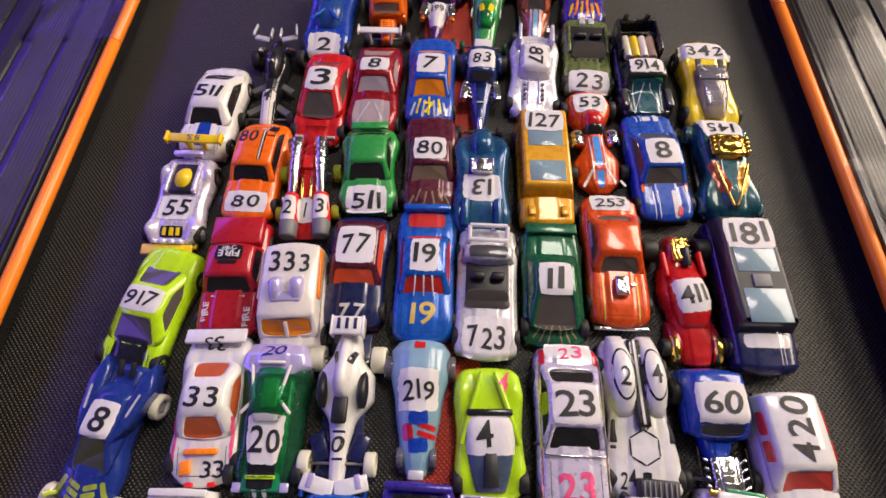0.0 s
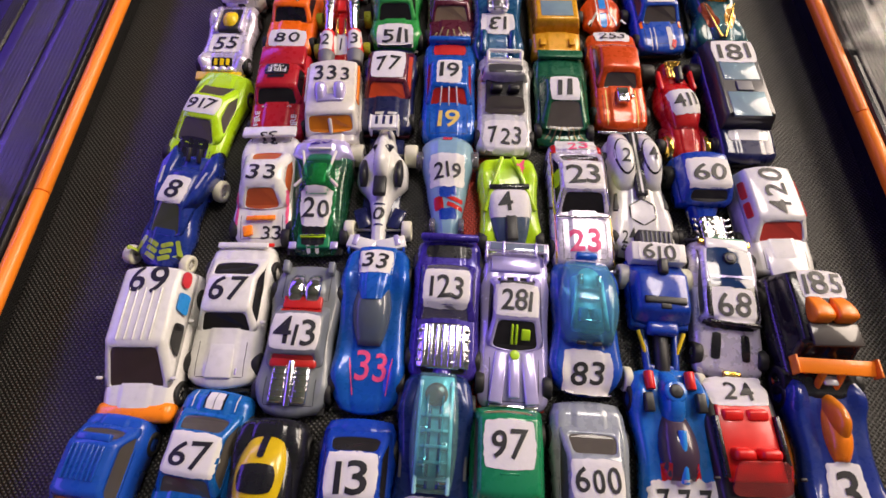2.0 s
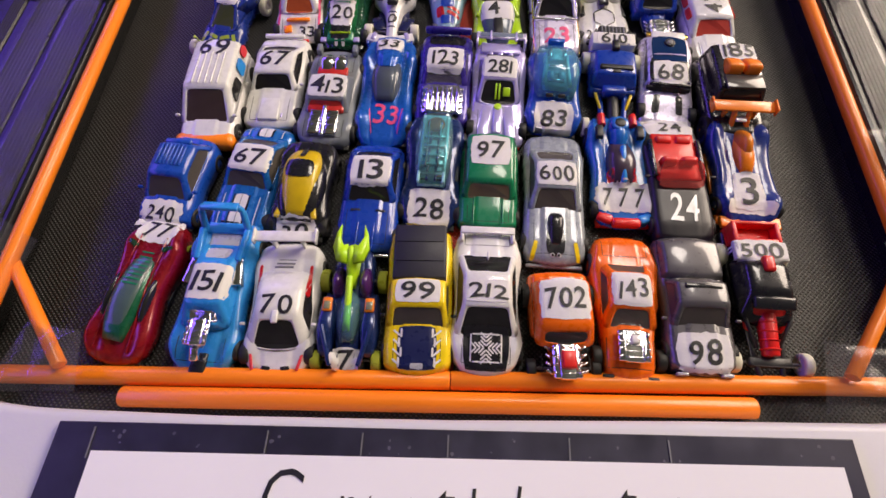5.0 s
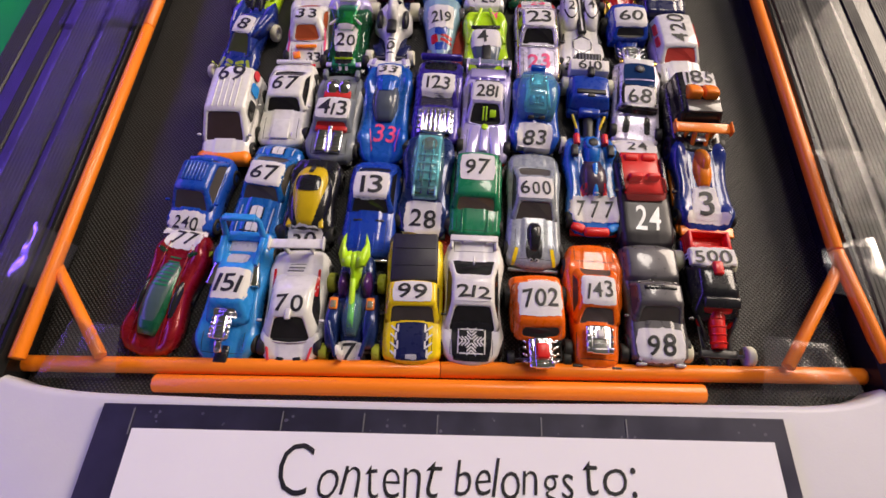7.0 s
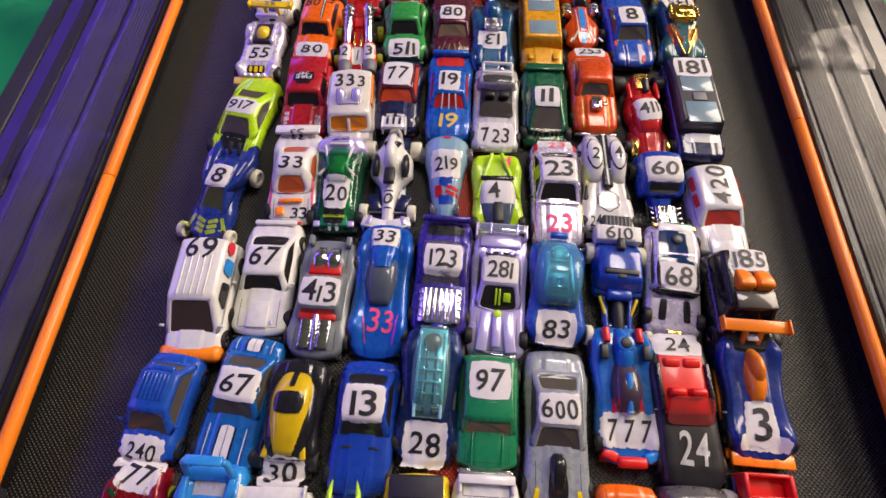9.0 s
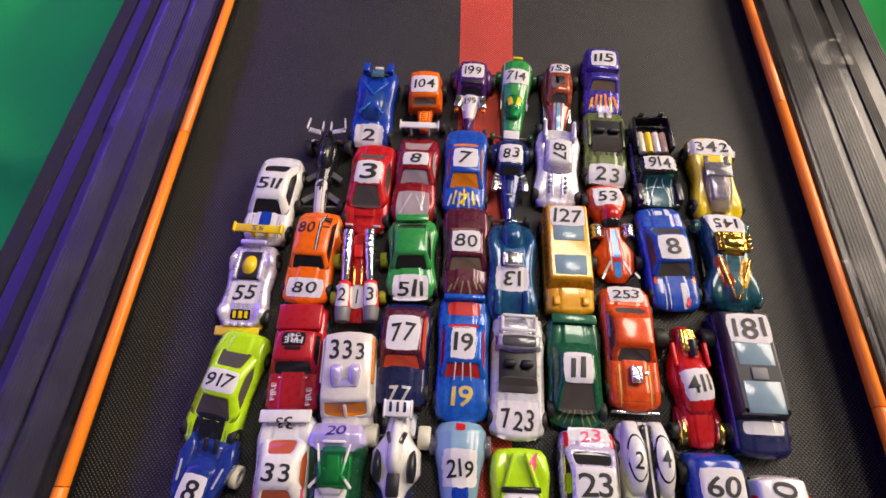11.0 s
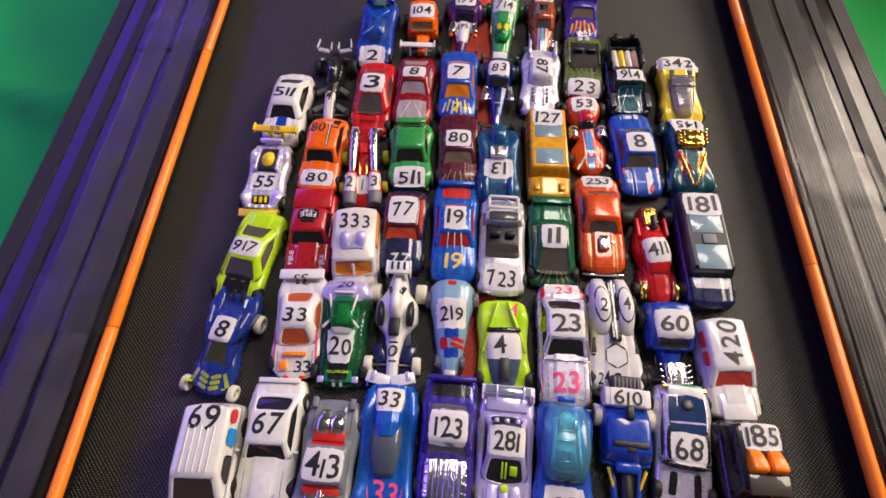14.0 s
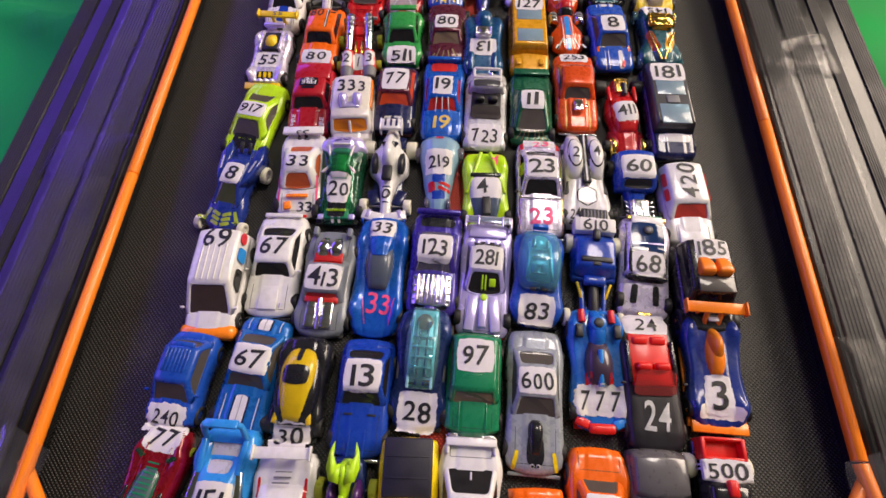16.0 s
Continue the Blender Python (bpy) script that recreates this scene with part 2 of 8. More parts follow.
def box(sx, sy, sz, at=(0, 0, 0), bevel=0.0, seg=2, turn=None):
    """A box of full sizes about a centre, edges rounded."""
    bm = bmesh.new()
    bmesh.ops.create_cube(bm, size=1)
    bmesh.ops.scale(bm, vec=(sx, sy, sz), verts=bm.verts)
    if bevel:
        bmesh.ops.bevel(bm, geom=bm.edges[:], offset=bevel, segments=seg, profile=0.5, affect="EDGES")
    if turn is not None:
        bmesh.ops.transform(bm, matrix=turn, verts=bm.verts)
    bmesh.ops.translate(bm, vec=at, verts=bm.verts)
    return bm


def tube(a, b, r, n=14, r2=None, bevel=0.0):
    """A round bar from a to b."""
    a, b = Vector(a), Vector(b)
    bm = bmesh.new()
    bmesh.ops.create_cone(bm, cap_ends=True, segments=n, radius1=r, radius2=r if r2 is None else r2, depth=(b - a).length)
    if bevel:
        rim = [e for e in bm.edges if abs(e.verts[0].co.z - e.verts[1].co.z) < 1e-7]
        bmesh.ops.bevel(bm, geom=rim, offset=bevel, segments=2, profile=0.5, affect="EDGES")
    q = (b - a).to_track_quat("Z", "Y").to_matrix().to_4x4()
    bmesh.ops.transform(bm, matrix=Matrix.Translation((a + b) / 2) @ q, verts=bm.verts)
    return bm


def slab(points, z0, z1, bevel=0.0):
    """A plate with an outline of (x, y) points."""
    bm = bmesh.new()
    f = bm.faces.new([bm.verts.new((x, y, z0)) for x, y in points])
    g = bmesh.ops.extrude_face_region(bm, geom=[f])
    bmesh.ops.translate(bm, vec=(0, 0, z1 - z0), verts=[v for v in g["geom"] if isinstance(v, bmesh.types.BMVert)])
    if bevel:
        top = [e for e in bm.edges if all(abs(v.co.z - z1) < 1e-7 for v in e.verts)]
        bmesh.ops.bevel(bm, geom=top, offset=bevel, segments=3, profile=0.5, affect="EDGES")
    return bm


def smoothstep(x):
    x = min(1, max(0, x))
    return x * x * (3 - 2 * x)


def curve_at(pts, v):
    """Smooth interpolation through (v, value) pairs."""
    if v <= pts[0][0]:
        return pts[0][1]
    for (a, p), (b, q) in zip(pts, pts[1:]):
        if v <= b:
            k = (v - a) / (b - a)
            k = 0.5 * k + 0.5 * smoothstep(k)
            return p + (q - p) * k
    return pts[-1][1]


# ---------------- the room and the treadmill ----------------
FLOOR = -0.17


def room():
    tagged(part("floor", box(4.6, 4.6, 0.05, (0, 0.4, FLOOR - 0.031)), WALL, smooth=False), "plain pale floor under the green cloth", "floor", kind="structure")
    # Ceiling and walls stay out of view; added to shape fill and reflections.
    tagged(part("ceiling", box(4.6, 4.6, 0.05, (0, 0.4, 2.33)), CEIL, smooth=False), "unseen grey ceiling added to bounce light", "ceiling", kind="structure")
    for nm, sx, sy, at in (("bounce_wall_north", 4.6, 0.1, (0, 2.75, 1.07)), ("bounce_wall_south", 4.6, 0.1, (0, -1.95, 1.07)),
                           ("bounce_wall_west", 0.1, 4.6, (-2.35, 0.4, 1.07)), ("bounce_wall_east", 0.1, 4.6, (2.35, 0.4, 1.07))):
        tagged(part(nm, box(sx, sy, 2.5, at), WALL, smooth=False), "unseen dark grey wall added to bounce light", "wall", kind="structure")


def cloth():
    """A green sheet with soft folds laid round the machine."""
    bm = bmesh.new()
    nx, ny = 220, 200
    grid = []
    for j in range(ny + 1):
        row = []
        for i in range(nx + 1):
            x, y = -1.5 + 3.0 * i / nx, -1.1 + 3.0 * j / ny
            d = max(0.0, abs(x) - 0.30)
            fold = noise.noise((x * 3.1, y * 2.3, 0.4)) * 0.03 + 0.02 * math.sin(9 * x + 5 * y + 3 * noise.noise((x * 2, y * 2, 2)))
            ridge = abs(noise.noise((x * 4.0 + 0.8 * y, y * 2.5 - x, 5.1))) * 1.6
            z = FLOOR + 0.012 + (max(0.0, fold + 0.035) + 0.05 * (1 - ridge) ** 4) * smoothstep(d / 0.08)
            row.append(bm.verts.new((x, y, z)))
        grid.append(row)
    for j in range(ny):
        for i in range(nx):
            bm.faces.new((grid[j][i], grid[j][i + 1], grid[j + 1][i + 1], grid[j + 1][i]))
    tagged(part("backdrop_cloth", bm, CLOTH), "bright green fabric sheet with soft folds spread on the floor", "fabric")


Y0, Y1 = -0.02, 1.25
LEFT = lambda y: -0.2220 - 0.028 * y      # inner edge of the left rail
RIGHT = lambda y: 0.2180 + 0.006 * y      # inner edge of the right rail


def rail(name, side, label):
    """Side rail: raised grip lands with fine ribs between smooth dark channels."""
    prof = [(0.0, -0.10), (0.0, 0.016), (0.002, 0.0195), (0.0035, 0.020)]

    def ribs(a, b, n):
        w = (b - a) / n
        for k in range(n):
            x = a + k * w
            prof.extend([(x, 0.0212), (x + 0.72 * w, 0.0212), (x + 0.80 * w, 0.0209), (x + 0.92 * w, 0.0209)])
    grip = [(0.0065, 0.0230, 7), (0.0290, 0.0460, 7), (0.0550, 0.0630, 5), (0.0750, 0.0875, 7)]
    for a, b, n in grip:
        prof.append((a - 0.0006, 0.020))
        ribs(a, b, n)
        prof.append((b + 0.0006, 0.020))
    prof.extend([(0.0890, 0.0195), (0.0915, 0.0165), (0.0920, 0.010), (0.0920, -0.10)])
    edge = LEFT if side < 0 else RIGHT
    bm = bmesh.new()
    rows = []
    for y in (Y0, 0.1, 0.3, 0.6, 0.9, Y1):
        rows.append([bm.verts.new((edge(y) + side * u, y, z)) for u, z in prof])
    for a, b in zip(rows, rows[1:]):
        for i in range(len(prof) - 1):
            f = bm.faces.new((a[i], a[i + 1], b[i + 1], b[i]))
            mid = (prof[i][0] + prof[i + 1][0]) / 2
            on = [k for k, (p, q, _) in enumerate(grip) if p - 0.0004 < mid < q + 0.0004]
            f.material_index = (1 if on[0] < 2 else 2) if on and prof[i][1] > 0.02 else 0
    bm.faces.new(rows[0])
    bm.faces.new(rows[-1])
    ob = part(name, bm, RAIL, smooth=False)
    ob.data.materials.append(RAIL_GRIP)
    ob.data.materials.append(RAIL_OUTER)
    return tagged(ob, label, "rail", kind="structure")


def treadmill():
    bm = slab([(LEFT(Y0) - 0.012, Y0 - 0.05), (RIGHT(Y0) + 0.012, Y0 - 0.05), (RIGHT(Y1) + 0.012, Y1), (LEFT(Y1) - 0.012, Y1)], -0.004, 0.0)
    tagged(part("treadmill_belt", bm, BELT, smooth=False), "black rubber treadmill belt with fine diamond texture", "belt", kind="structure")
    bm = slab([(-0.0124, 0.012), (0.0136, 0.012), (0.021, Y1), (-0.047, Y1)], 0.0001, 0.0004)
    tagged(part("belt_stripe", bm, STRIPE, smooth=False), "wide red stripe along the middle of the black belt", "stripe", kind="structure")
    rail("rail_left", -1, "black plastic treadmill side rail with ribbed grip bands under violet light")
    rail("rail_right", 1, "black plastic treadmill side rail with grey ribbed grip bands")
    # moulded end cap with rounded inner corners
    pts = [(-0.320, 0.002), (-0.232, 0.003)]
    for k in range(9):
        a = math.pi / 2 * k / 8
        pts.append((-0.232 + 0.062 * (1 - math.cos(a)), 0.003 - 0.014 * math.sin(a)))
    pts += [(-0.10, -0.0105), (0.0, -0.0075), (0.10, -0.003)]
    for k in range(9):
        a = math.pi / 2 * k / 8
        pts.append((0.166 + 0.056 * math.sin(a), -0.0005 + 0.0165 * (1 - math.cos(a))))
    pts += [(0.312, 0.016), (0.312, -0.34), (-0.320, -0.34)]
    bm = slab(pts, -0.10, 0.017, 0.004)
    tagged(part("end_cap", bm, CAP), "pale grey moulded plastic end cap of the treadmill", "end cap", kind="structure")


def orange_bar(a, b, r, label):
    """An orange bar made of track lengths joined end to end."""
    a, b = Vector(a), Vector(b)
    root = tagged(new("orange_bar"), label, "track rail", "orange barrier bars")
    root.location = a
    n = max(1, round((b - a).length / 0.24))
    d = (b - a).normalized()
    for k in range(n):
        p, q = (b - a) * (k / n), (b - a) * ((k + 1) / n)
        bm = tube(p + d * (0.0003 if k else 0), q, r * 1.02, 16)
        bmesh.ops.bevel(bm, geom=[e for e in bm.edges if abs((e.verts[0].co - e.verts[1].co).normalized().dot(d)) < 0.5], offset=r * 0.12, segments=2, profile=0.5, affect="EDGES")
        part("strip", bm, ORANGE, root)


def barriers():
    r = 0.0037
    z = 0.017
    rail_label = "long orange plastic track strip taped along the rail edge"
    brace_label = "short diagonal orange brace with clear tape"
    orange_bar((LEFT(0.0) + 0.0045, 0.003, z), (LEFT(1.2) + 0.0035, 1.2, z), r, rail_label)
    orange_bar((RIGHT(0.085) - 0.0035, 0.085, z), (RIGHT(1.2) - 0.0035, 1.2, z), r, rail_label)
    orange_bar((0.2225, 0.022, z), (RIGHT(0.085) - 0.0035, 0.084, z), r, "short orange plastic strip bending out to the corner")
    orange_bar((-0.2255, 0.0032, 0.0046), (0.2225, 0.0182, 0.0046), 0.0043, "orange plastic cross bar in front of the toy cars")
    orange_bar((-0.150, -0.0036, 0.0048), (0.1345, 0.0051, 0.0048), 0.0046, "shorter orange plastic bar lying before the cross bar")
    orange_bar((-0.2235, 0.061, 0.0150), (-0.1785, 0.0075, 0.0120), 0.0030, brace_label)
    orange_bar((0.2190, 0.080, 0.0150), (0.1760, 0.0190, 0.0120), 0.0030, brace_label)


def tape_sheet(name, corners, label, lumps=0.0012, seed=0.0, mat=None):
    """A creased sheet of clear tape."""
    c = [Vector(p) for p in corners]
    bm = bmesh.new()
    n = 14
    rows = []
    for j in range(n + 1):
        row = []
        for i in range(n + 1):
            u, v = i / n, j / n
            p = c[0] * (1 - u) * (1 - v) + c[1] * u * (1 - v) + c[2] * u * v + c[3] * (1 - u) * v
            e = min(u, v, 1 - u, 1 - v)
            p += Vector((noise.noise((u * 4, v * 4, seed)), noise.noise((u * 4, v * 4, seed + 5)), 0)) * 0.0012
            p.z += lumps * (noise.noise((p.x * 70, p.y * 70, seed + 9)) + 0.5) * min(1, e * 6)
            row.append(bm.verts.new(p))
        rows.append(row)
    for j in range(n):
        for i in range(n):
            bm.faces.new((rows[j][i], rows[j][i + 1], rows[j + 1][i + 1], rows[j + 1][i]))
    tagged(part(name, bm, mat or CLEAR), label, "tape", "clear tape pieces")


def tape_run(edge, side, u0, u1, y0, y1, z, seed):
    """A long length of clear tape pressed along the rail, with uneven edges."""
    bm = bmesh.new()
    rows = []
    n = 90
    for k in range(n + 1):
        y = y0 + (y1 - y0) * k / n
        a = u0 + 0.0014 * noise.noise((y * 9, seed, 0.3)) + 0.0008 * noise.noise((y * 40, seed, 1.3))
        b = u1 + 0.0026 * noise.noise((y * 8, seed, 4.3)) + 0.0010 * noise.noise((y * 35, seed, 7.3))
        rows.append([bm.verts.new((edge(y) + side * (a + (b - a) * i / 4), y, z + (0.0006 * abs(noise.noise((y * 30, i * 0.9, seed))) if 0 < i < 4 else 0))) for i in range(5)])
    for p, q in zip(rows, rows[1:]):
        for i in range(4):
            bm.faces.new((p[i], p[i + 1], q[i + 1], q[i]))
    tagged(part("clear_tape", bm, CLEAR_RUN), "long clear sticky tape with uneven edges along the rail", "tape", "clear tape pieces")


def tapes():
    tape_run(RIGHT, 1, 0.0050, 0.0245, 0.03, 1.15, 0.0214, 1.0)
    tape_run(RIGHT, 1, 0.0275, 0.0480, 0.05, 1.12, 0.0214, 2.0)
    tape_run(LEFT, -1, 0.0050, 0.0245, 0.02, 1.15, 0.0214, 3.0)
    tape_run(LEFT, -1, 0.0275, 0.0475, 0.03, 1.10, 0.0214, 4.0)
    t = "creased clear sticky tape over the orange bar and rail"
    z = 0.0224
    for y, w in ((0.125, 0.05), (0.375, 0.045), (0.60, 0.06), (0.80, 0.05)):
        tape_sheet("clear_tape", ((RIGHT(y) - 0.006, y - w / 2, z), (RIGHT(y) + 0.058, y - w / 2, z), (RIGHT(y) + 0.056, y + w / 2, z), (RIGHT(y) - 0.006, y + w / 2, z)), t, 0.0016, y * 7)
    for y, w in ((0.255, 0.035), (0.50, 0.04), (0.76, 0.045)):
        tape_sheet("clear_tape", ((LEFT(y) - 0.056, y - w / 2, z), (LEFT(y) + 0.006, y - w / 2, z), (LEFT(y) + 0.006, y + w / 2, z), (LEFT(y) - 0.056, y + w / 2, z)), t, 0.0009, y * 9)
    c = "creased clear sticky tape at the corner of the barrier"
    tape_sheet("clear_tape", ((-0.205, -0.006, 0.017), (-0.165, -0.004, 0.0155), (-0.170, 0.022, 0.0175), (-0.196, 0.026, 0.0175)), c, 0.0022, 3.1, CLEAR_CORNER)
    tape_sheet("clear_tape", ((0.158, 0.002, 0.0155), (0.207, 0.006, 0.018), (0.196, 0.030, 0.0178), (0.164, 0.034, 0.0178)), c, 0.0022, 4.7, CLEAR_CORNER)
    tape_sheet("clear_tape", ((-0.238, 0.046, 0.0215), (-0.212, 0.036, 0.0185), (-0.208, 0.066, 0.0188), (-0.236, 0.080, 0.0215)), c, 0.0014, 6.2, CLEAR_CORNER)
    tape_sheet("clear_tape", ((0.204, 0.058, 0.0188), (0.236, 0.054, 0.0215), (0.234, 0.092, 0.0215), (0.206, 0.084, 0.0188)), c, 0.0014, 8.3, CLEAR_CORNER)


def sign():
    slope = 0.027
    def P(x, y):
        return (x, y + slope * x)
    bm = slab([P(-0.163, -0.0120), P(0.1625, -0.0120), P(0.168, -0.30), P(-0.169, -0.30)], 0.0175, 0.0200, 0.0004)
    board = tagged(part("sign_board", bm, TAPE_BLACK, smooth=False), "black taped board holding a white handwritten sheet", "sign")
    bm = slab([P(-0.1455, -0.0232), P(0.1555, -0.0226), P(0.158, -0.245), P(-0.148, -0.245)], 0.0202, 0.0205)
    paper = part("paper_sheet", bm, PAPER, board, "white paper sheet with black handwriting", smooth=False)
    for i, x in enumerate((-0.147, -0.075, -0.036, -0.001, 0.048, 0.088)):
        bm = box(0.0006, 0.012, 0.0003, (x, -0.0200 + slope * x, 0.0203))
        part("tape_seam", bm, GREYP, board, smooth=False)
    # pale air bubbles caught under the black tape
    rng = random.Random(31)
    bm = bmesh.new()
    for i in range(30):
        x, y, r = rng.uniform(-0.145, 0.155), rng.uniform(-0.0245, -0.0150), rng.uniform(0.0003, 0.0011)
        ring = [bm.verts.new((x + r * rng.uniform(0.5, 1.2) * math.cos(k * 0.9), y + slope * x + r * rng.uniform(0.5, 1.2) * math.sin(k * 0.9), 0.02025)) for k in range(7)]
        bm.faces.new(ring)
    part("air_bubbles", bm, BUBBLE, board, "pale air bubbles under the tape", smooth=False)
    for word, w, h, cx, cy, bold in (("C", 0.0160, 0.0225, -0.0646, -0.0388, -0.012), ("ontent", 0.0552, 0.0165, -0.0262, -0.0424, -0.012),
                                     ("belongs", 0.0530, 0.0215, 0.0350, -0.0432, -0.008), ("to:", 0.0240, 0.0150, 0.0780, -0.0405, -0.010)):
        me = text_mesh(word, w, h, 0.04, bold, 0.0012, 0.8)
        bm = bmesh.new()
        bm.from_mesh(me)
        for v in bm.verts:
            x = v.co.x + cx
            v.co = (x, v.co.y + cy + 0.03 * x, 0.0208)
        part("handwriting", bm, INK, board, "black handwritten word", smooth=False)


def glyph(ch, bold, shear):
    cu = bpy.data.curves.new("t", "FONT")
    cu.body, cu.size, cu.offset, cu.shear, cu.resolution_u = ch, 1.0, bold, shear, 3
    ob = bpy.data.objects.new("t", cu)
    me = bpy.data.meshes.new_from_object(ob)
    bpy.data.objects.remove(ob)
    return me


def text_mesh(text, w, h, shear=0.1, bold=0.012, wobble=0.65, hand=1.0):
    """Flat letters of the built-in font set one by one by hand, centred, fitted to a width and height."""
    out = bmesh.new()
    x = 0.0
    for i, ch in enumerate(text):
        if ch == " ":
            x += 0.225
            continue
        me = glyph(ch, bold, shear)
        co = [v.co.copy() for v in me.vertices]
        lo, hi = min(p.x for p in co), max(p.x for p in co)
        r = lambda q: noise.noise((i * 3.7 + w * 1.3, h * 2.1 + q, len(text) * 1.9 + ord(ch) * 0.37)) * hand
        a, k, dy = 0.24 * r(0.3), 1 + 0.22 * r(5.1), 0.10 * r(9.4)
        for v in me.vertices:
            px, py = (v.co.x - (lo + hi) / 2) * k, v.co.y * k
            v.co = (x + (hi - lo) / 2 + px * math.cos(a) - (py - 0.35) * math.sin(a), dy + 0.35 + px * math.sin(a) + (py - 0.35) * math.cos(a) if hand else py, 0)
        x += hi - lo + 0.085
        out.from_mesh(me)
        bpy.data.meshes.remove(me)
    me = bpy.data.meshes.new("t")
    out.to_mesh(me)
    out.free()
    co = np.array([v.co for v in me.vertices])
    lo, hi = co.min(0), co.max(0)
    for v in me.vertices:
        v.co.x = (v.co.x - (lo[0] + hi[0]) / 2) * w / (hi[0] - lo[0])
        v.co.y = (v.co.y - (lo[1] + hi[1]) / 2) * h / (hi[1] - lo[1])
        v.co.z = 0
    k = w + h + len(text)
    for v in me.vertices:
        x, y = v.co.x * 3 / h, v.co.y * 3 / h
        v.co.x += wobble * noise.noise((x * 0.5, y * 0.5, k))
        v.co.y += wobble * noise.noise((x * 0.45, y * 0.3, k + 7))
    return me


room()
cloth()
treadmill()
barriers()
tapes()
sign()


# ---------------- toy cars: sizes in millimetres, nose at -y ----------------
MM = 0.001
TOPS = {
    "muscle": [(0, 8), (0.04, 10.5), (0.15, 12), (0.4, 13), (0.75, 13.5), (0.94, 13), (1, 10.5)],
    "wedge": [(0, 5), (0.06, 7.5), (0.3, 11), (0.55, 13), (0.85, 14), (0.96, 13.5), (1, 11)],
    "low": [(0, 5), (0.06, 7), (0.25, 9.5), (0.55, 10.5), (0.85, 11.5), (0.96, 11), (1, 8.5)],
    "box": [(0, 9), (0.03, 13), (0.2, 14.5), (0.4, 15), (0.9, 15), (0.98, 14), (1, 11)],
    "bug": [(0, 6), (0.08, 10), (0.3, 13.5), (0.5, 15), (0.7, 15.5), (0.9, 12), (1, 7)],
}
PLANS = {
    "muscle": [(0, 0.84), (0.05, 0.93), (0.2, 0.97), (0.5, 0.95), (0.75, 1.0), (0.93, 0.95), (1, 0.86)],
    "wedge": [(0, 0.70), (0.08, 0.88), (0.25, 0.98), (0.5, 0.93), (0.75, 1.0), (0.93, 0.94), (1, 0.8)],
    "box": [(0, 0.88), (0.04, 0.95), (0.3, 0.98), (0.7, 0.98), (0.97, 0.95), (1, 0.9)],
    "coke": [(0, 0.70), (0.07, 0.86), (0.22, 1.0), (0.48, 0.90), (0.75, 1.0), (0.93, 0.92), (1, 0.8)],
    "dart": [(0, 0.25), (0.1, 0.42), (0.35, 0.68), (0.6, 0.92), (0.8, 1.0), (0.94, 0.9), (1, 0.75)],
}
WHEELS = {}


def wheel_meshes(tyre, rim, r, w):
    key = (tyre.name, rim.name, r, w)
    if key not in WHEELS:
        bm = bmesh.new()
        prof = [(0.55 * r, -w / 2), (0.93 * r, -w / 2), (r, -0.36 * w), (r, 0.36 * w), (0.93 * r, w / 2), (0.55 * r, w / 2), (0.5 * r, 0.3 * w), (0.5 * r, -0.3 * w)]
        n = 22
        rings = [[bm.verts.new((x * MM, p * math.cos(2 * math.pi * k / n) * MM, p * math.sin(2 * math.pi * k / n) * MM)) for p, x in prof] for k in range(n)]
        for k in range(n):
            a, b = rings[k], rings[(k + 1) % n]
            for i in range(len(prof)):
                j = (i + 1) % len(prof)
                bm.faces.new((a[i], a[j], b[j], b[i]))
        t = bpy.data.meshes.new("tyre")
        bmesh.ops.recalc_face_normals(bm, faces=bm.faces)
        bm.to_mesh(t)
        bm.free()
        t.materials.append(tyre)
        for p in t.polygons:
            p.use_smooth = True
        spokes = [tube((-0.30 * w * MM, 0, 0), (0.34 * w * MM, 0, 0), 0.2 * r * MM, 10), tube((-0.3 * w * MM, 0, 0), (-0.05 * w * MM, 0, 0), 0.55 * r * MM, 18)]
        for k in range(5):
            a = 2 * math.pi * k / 5
            spokes.append(box(0.5 * w * MM, 0.16 * r * MM, 0.5 * r * MM, turn=Matrix.Rotation(a, 4, "X") @ Matrix.Translation((0.05 * w * MM, 0, 0.27 * r * MM))))
        bm = pieces(*spokes)
        h = bpy.data.meshes.new("rim")
        bm.to_mesh(h)
        bm.free()
        h.materials.append(rim)
        WHEELS[key] = (t, h)
    return WHEELS[key]


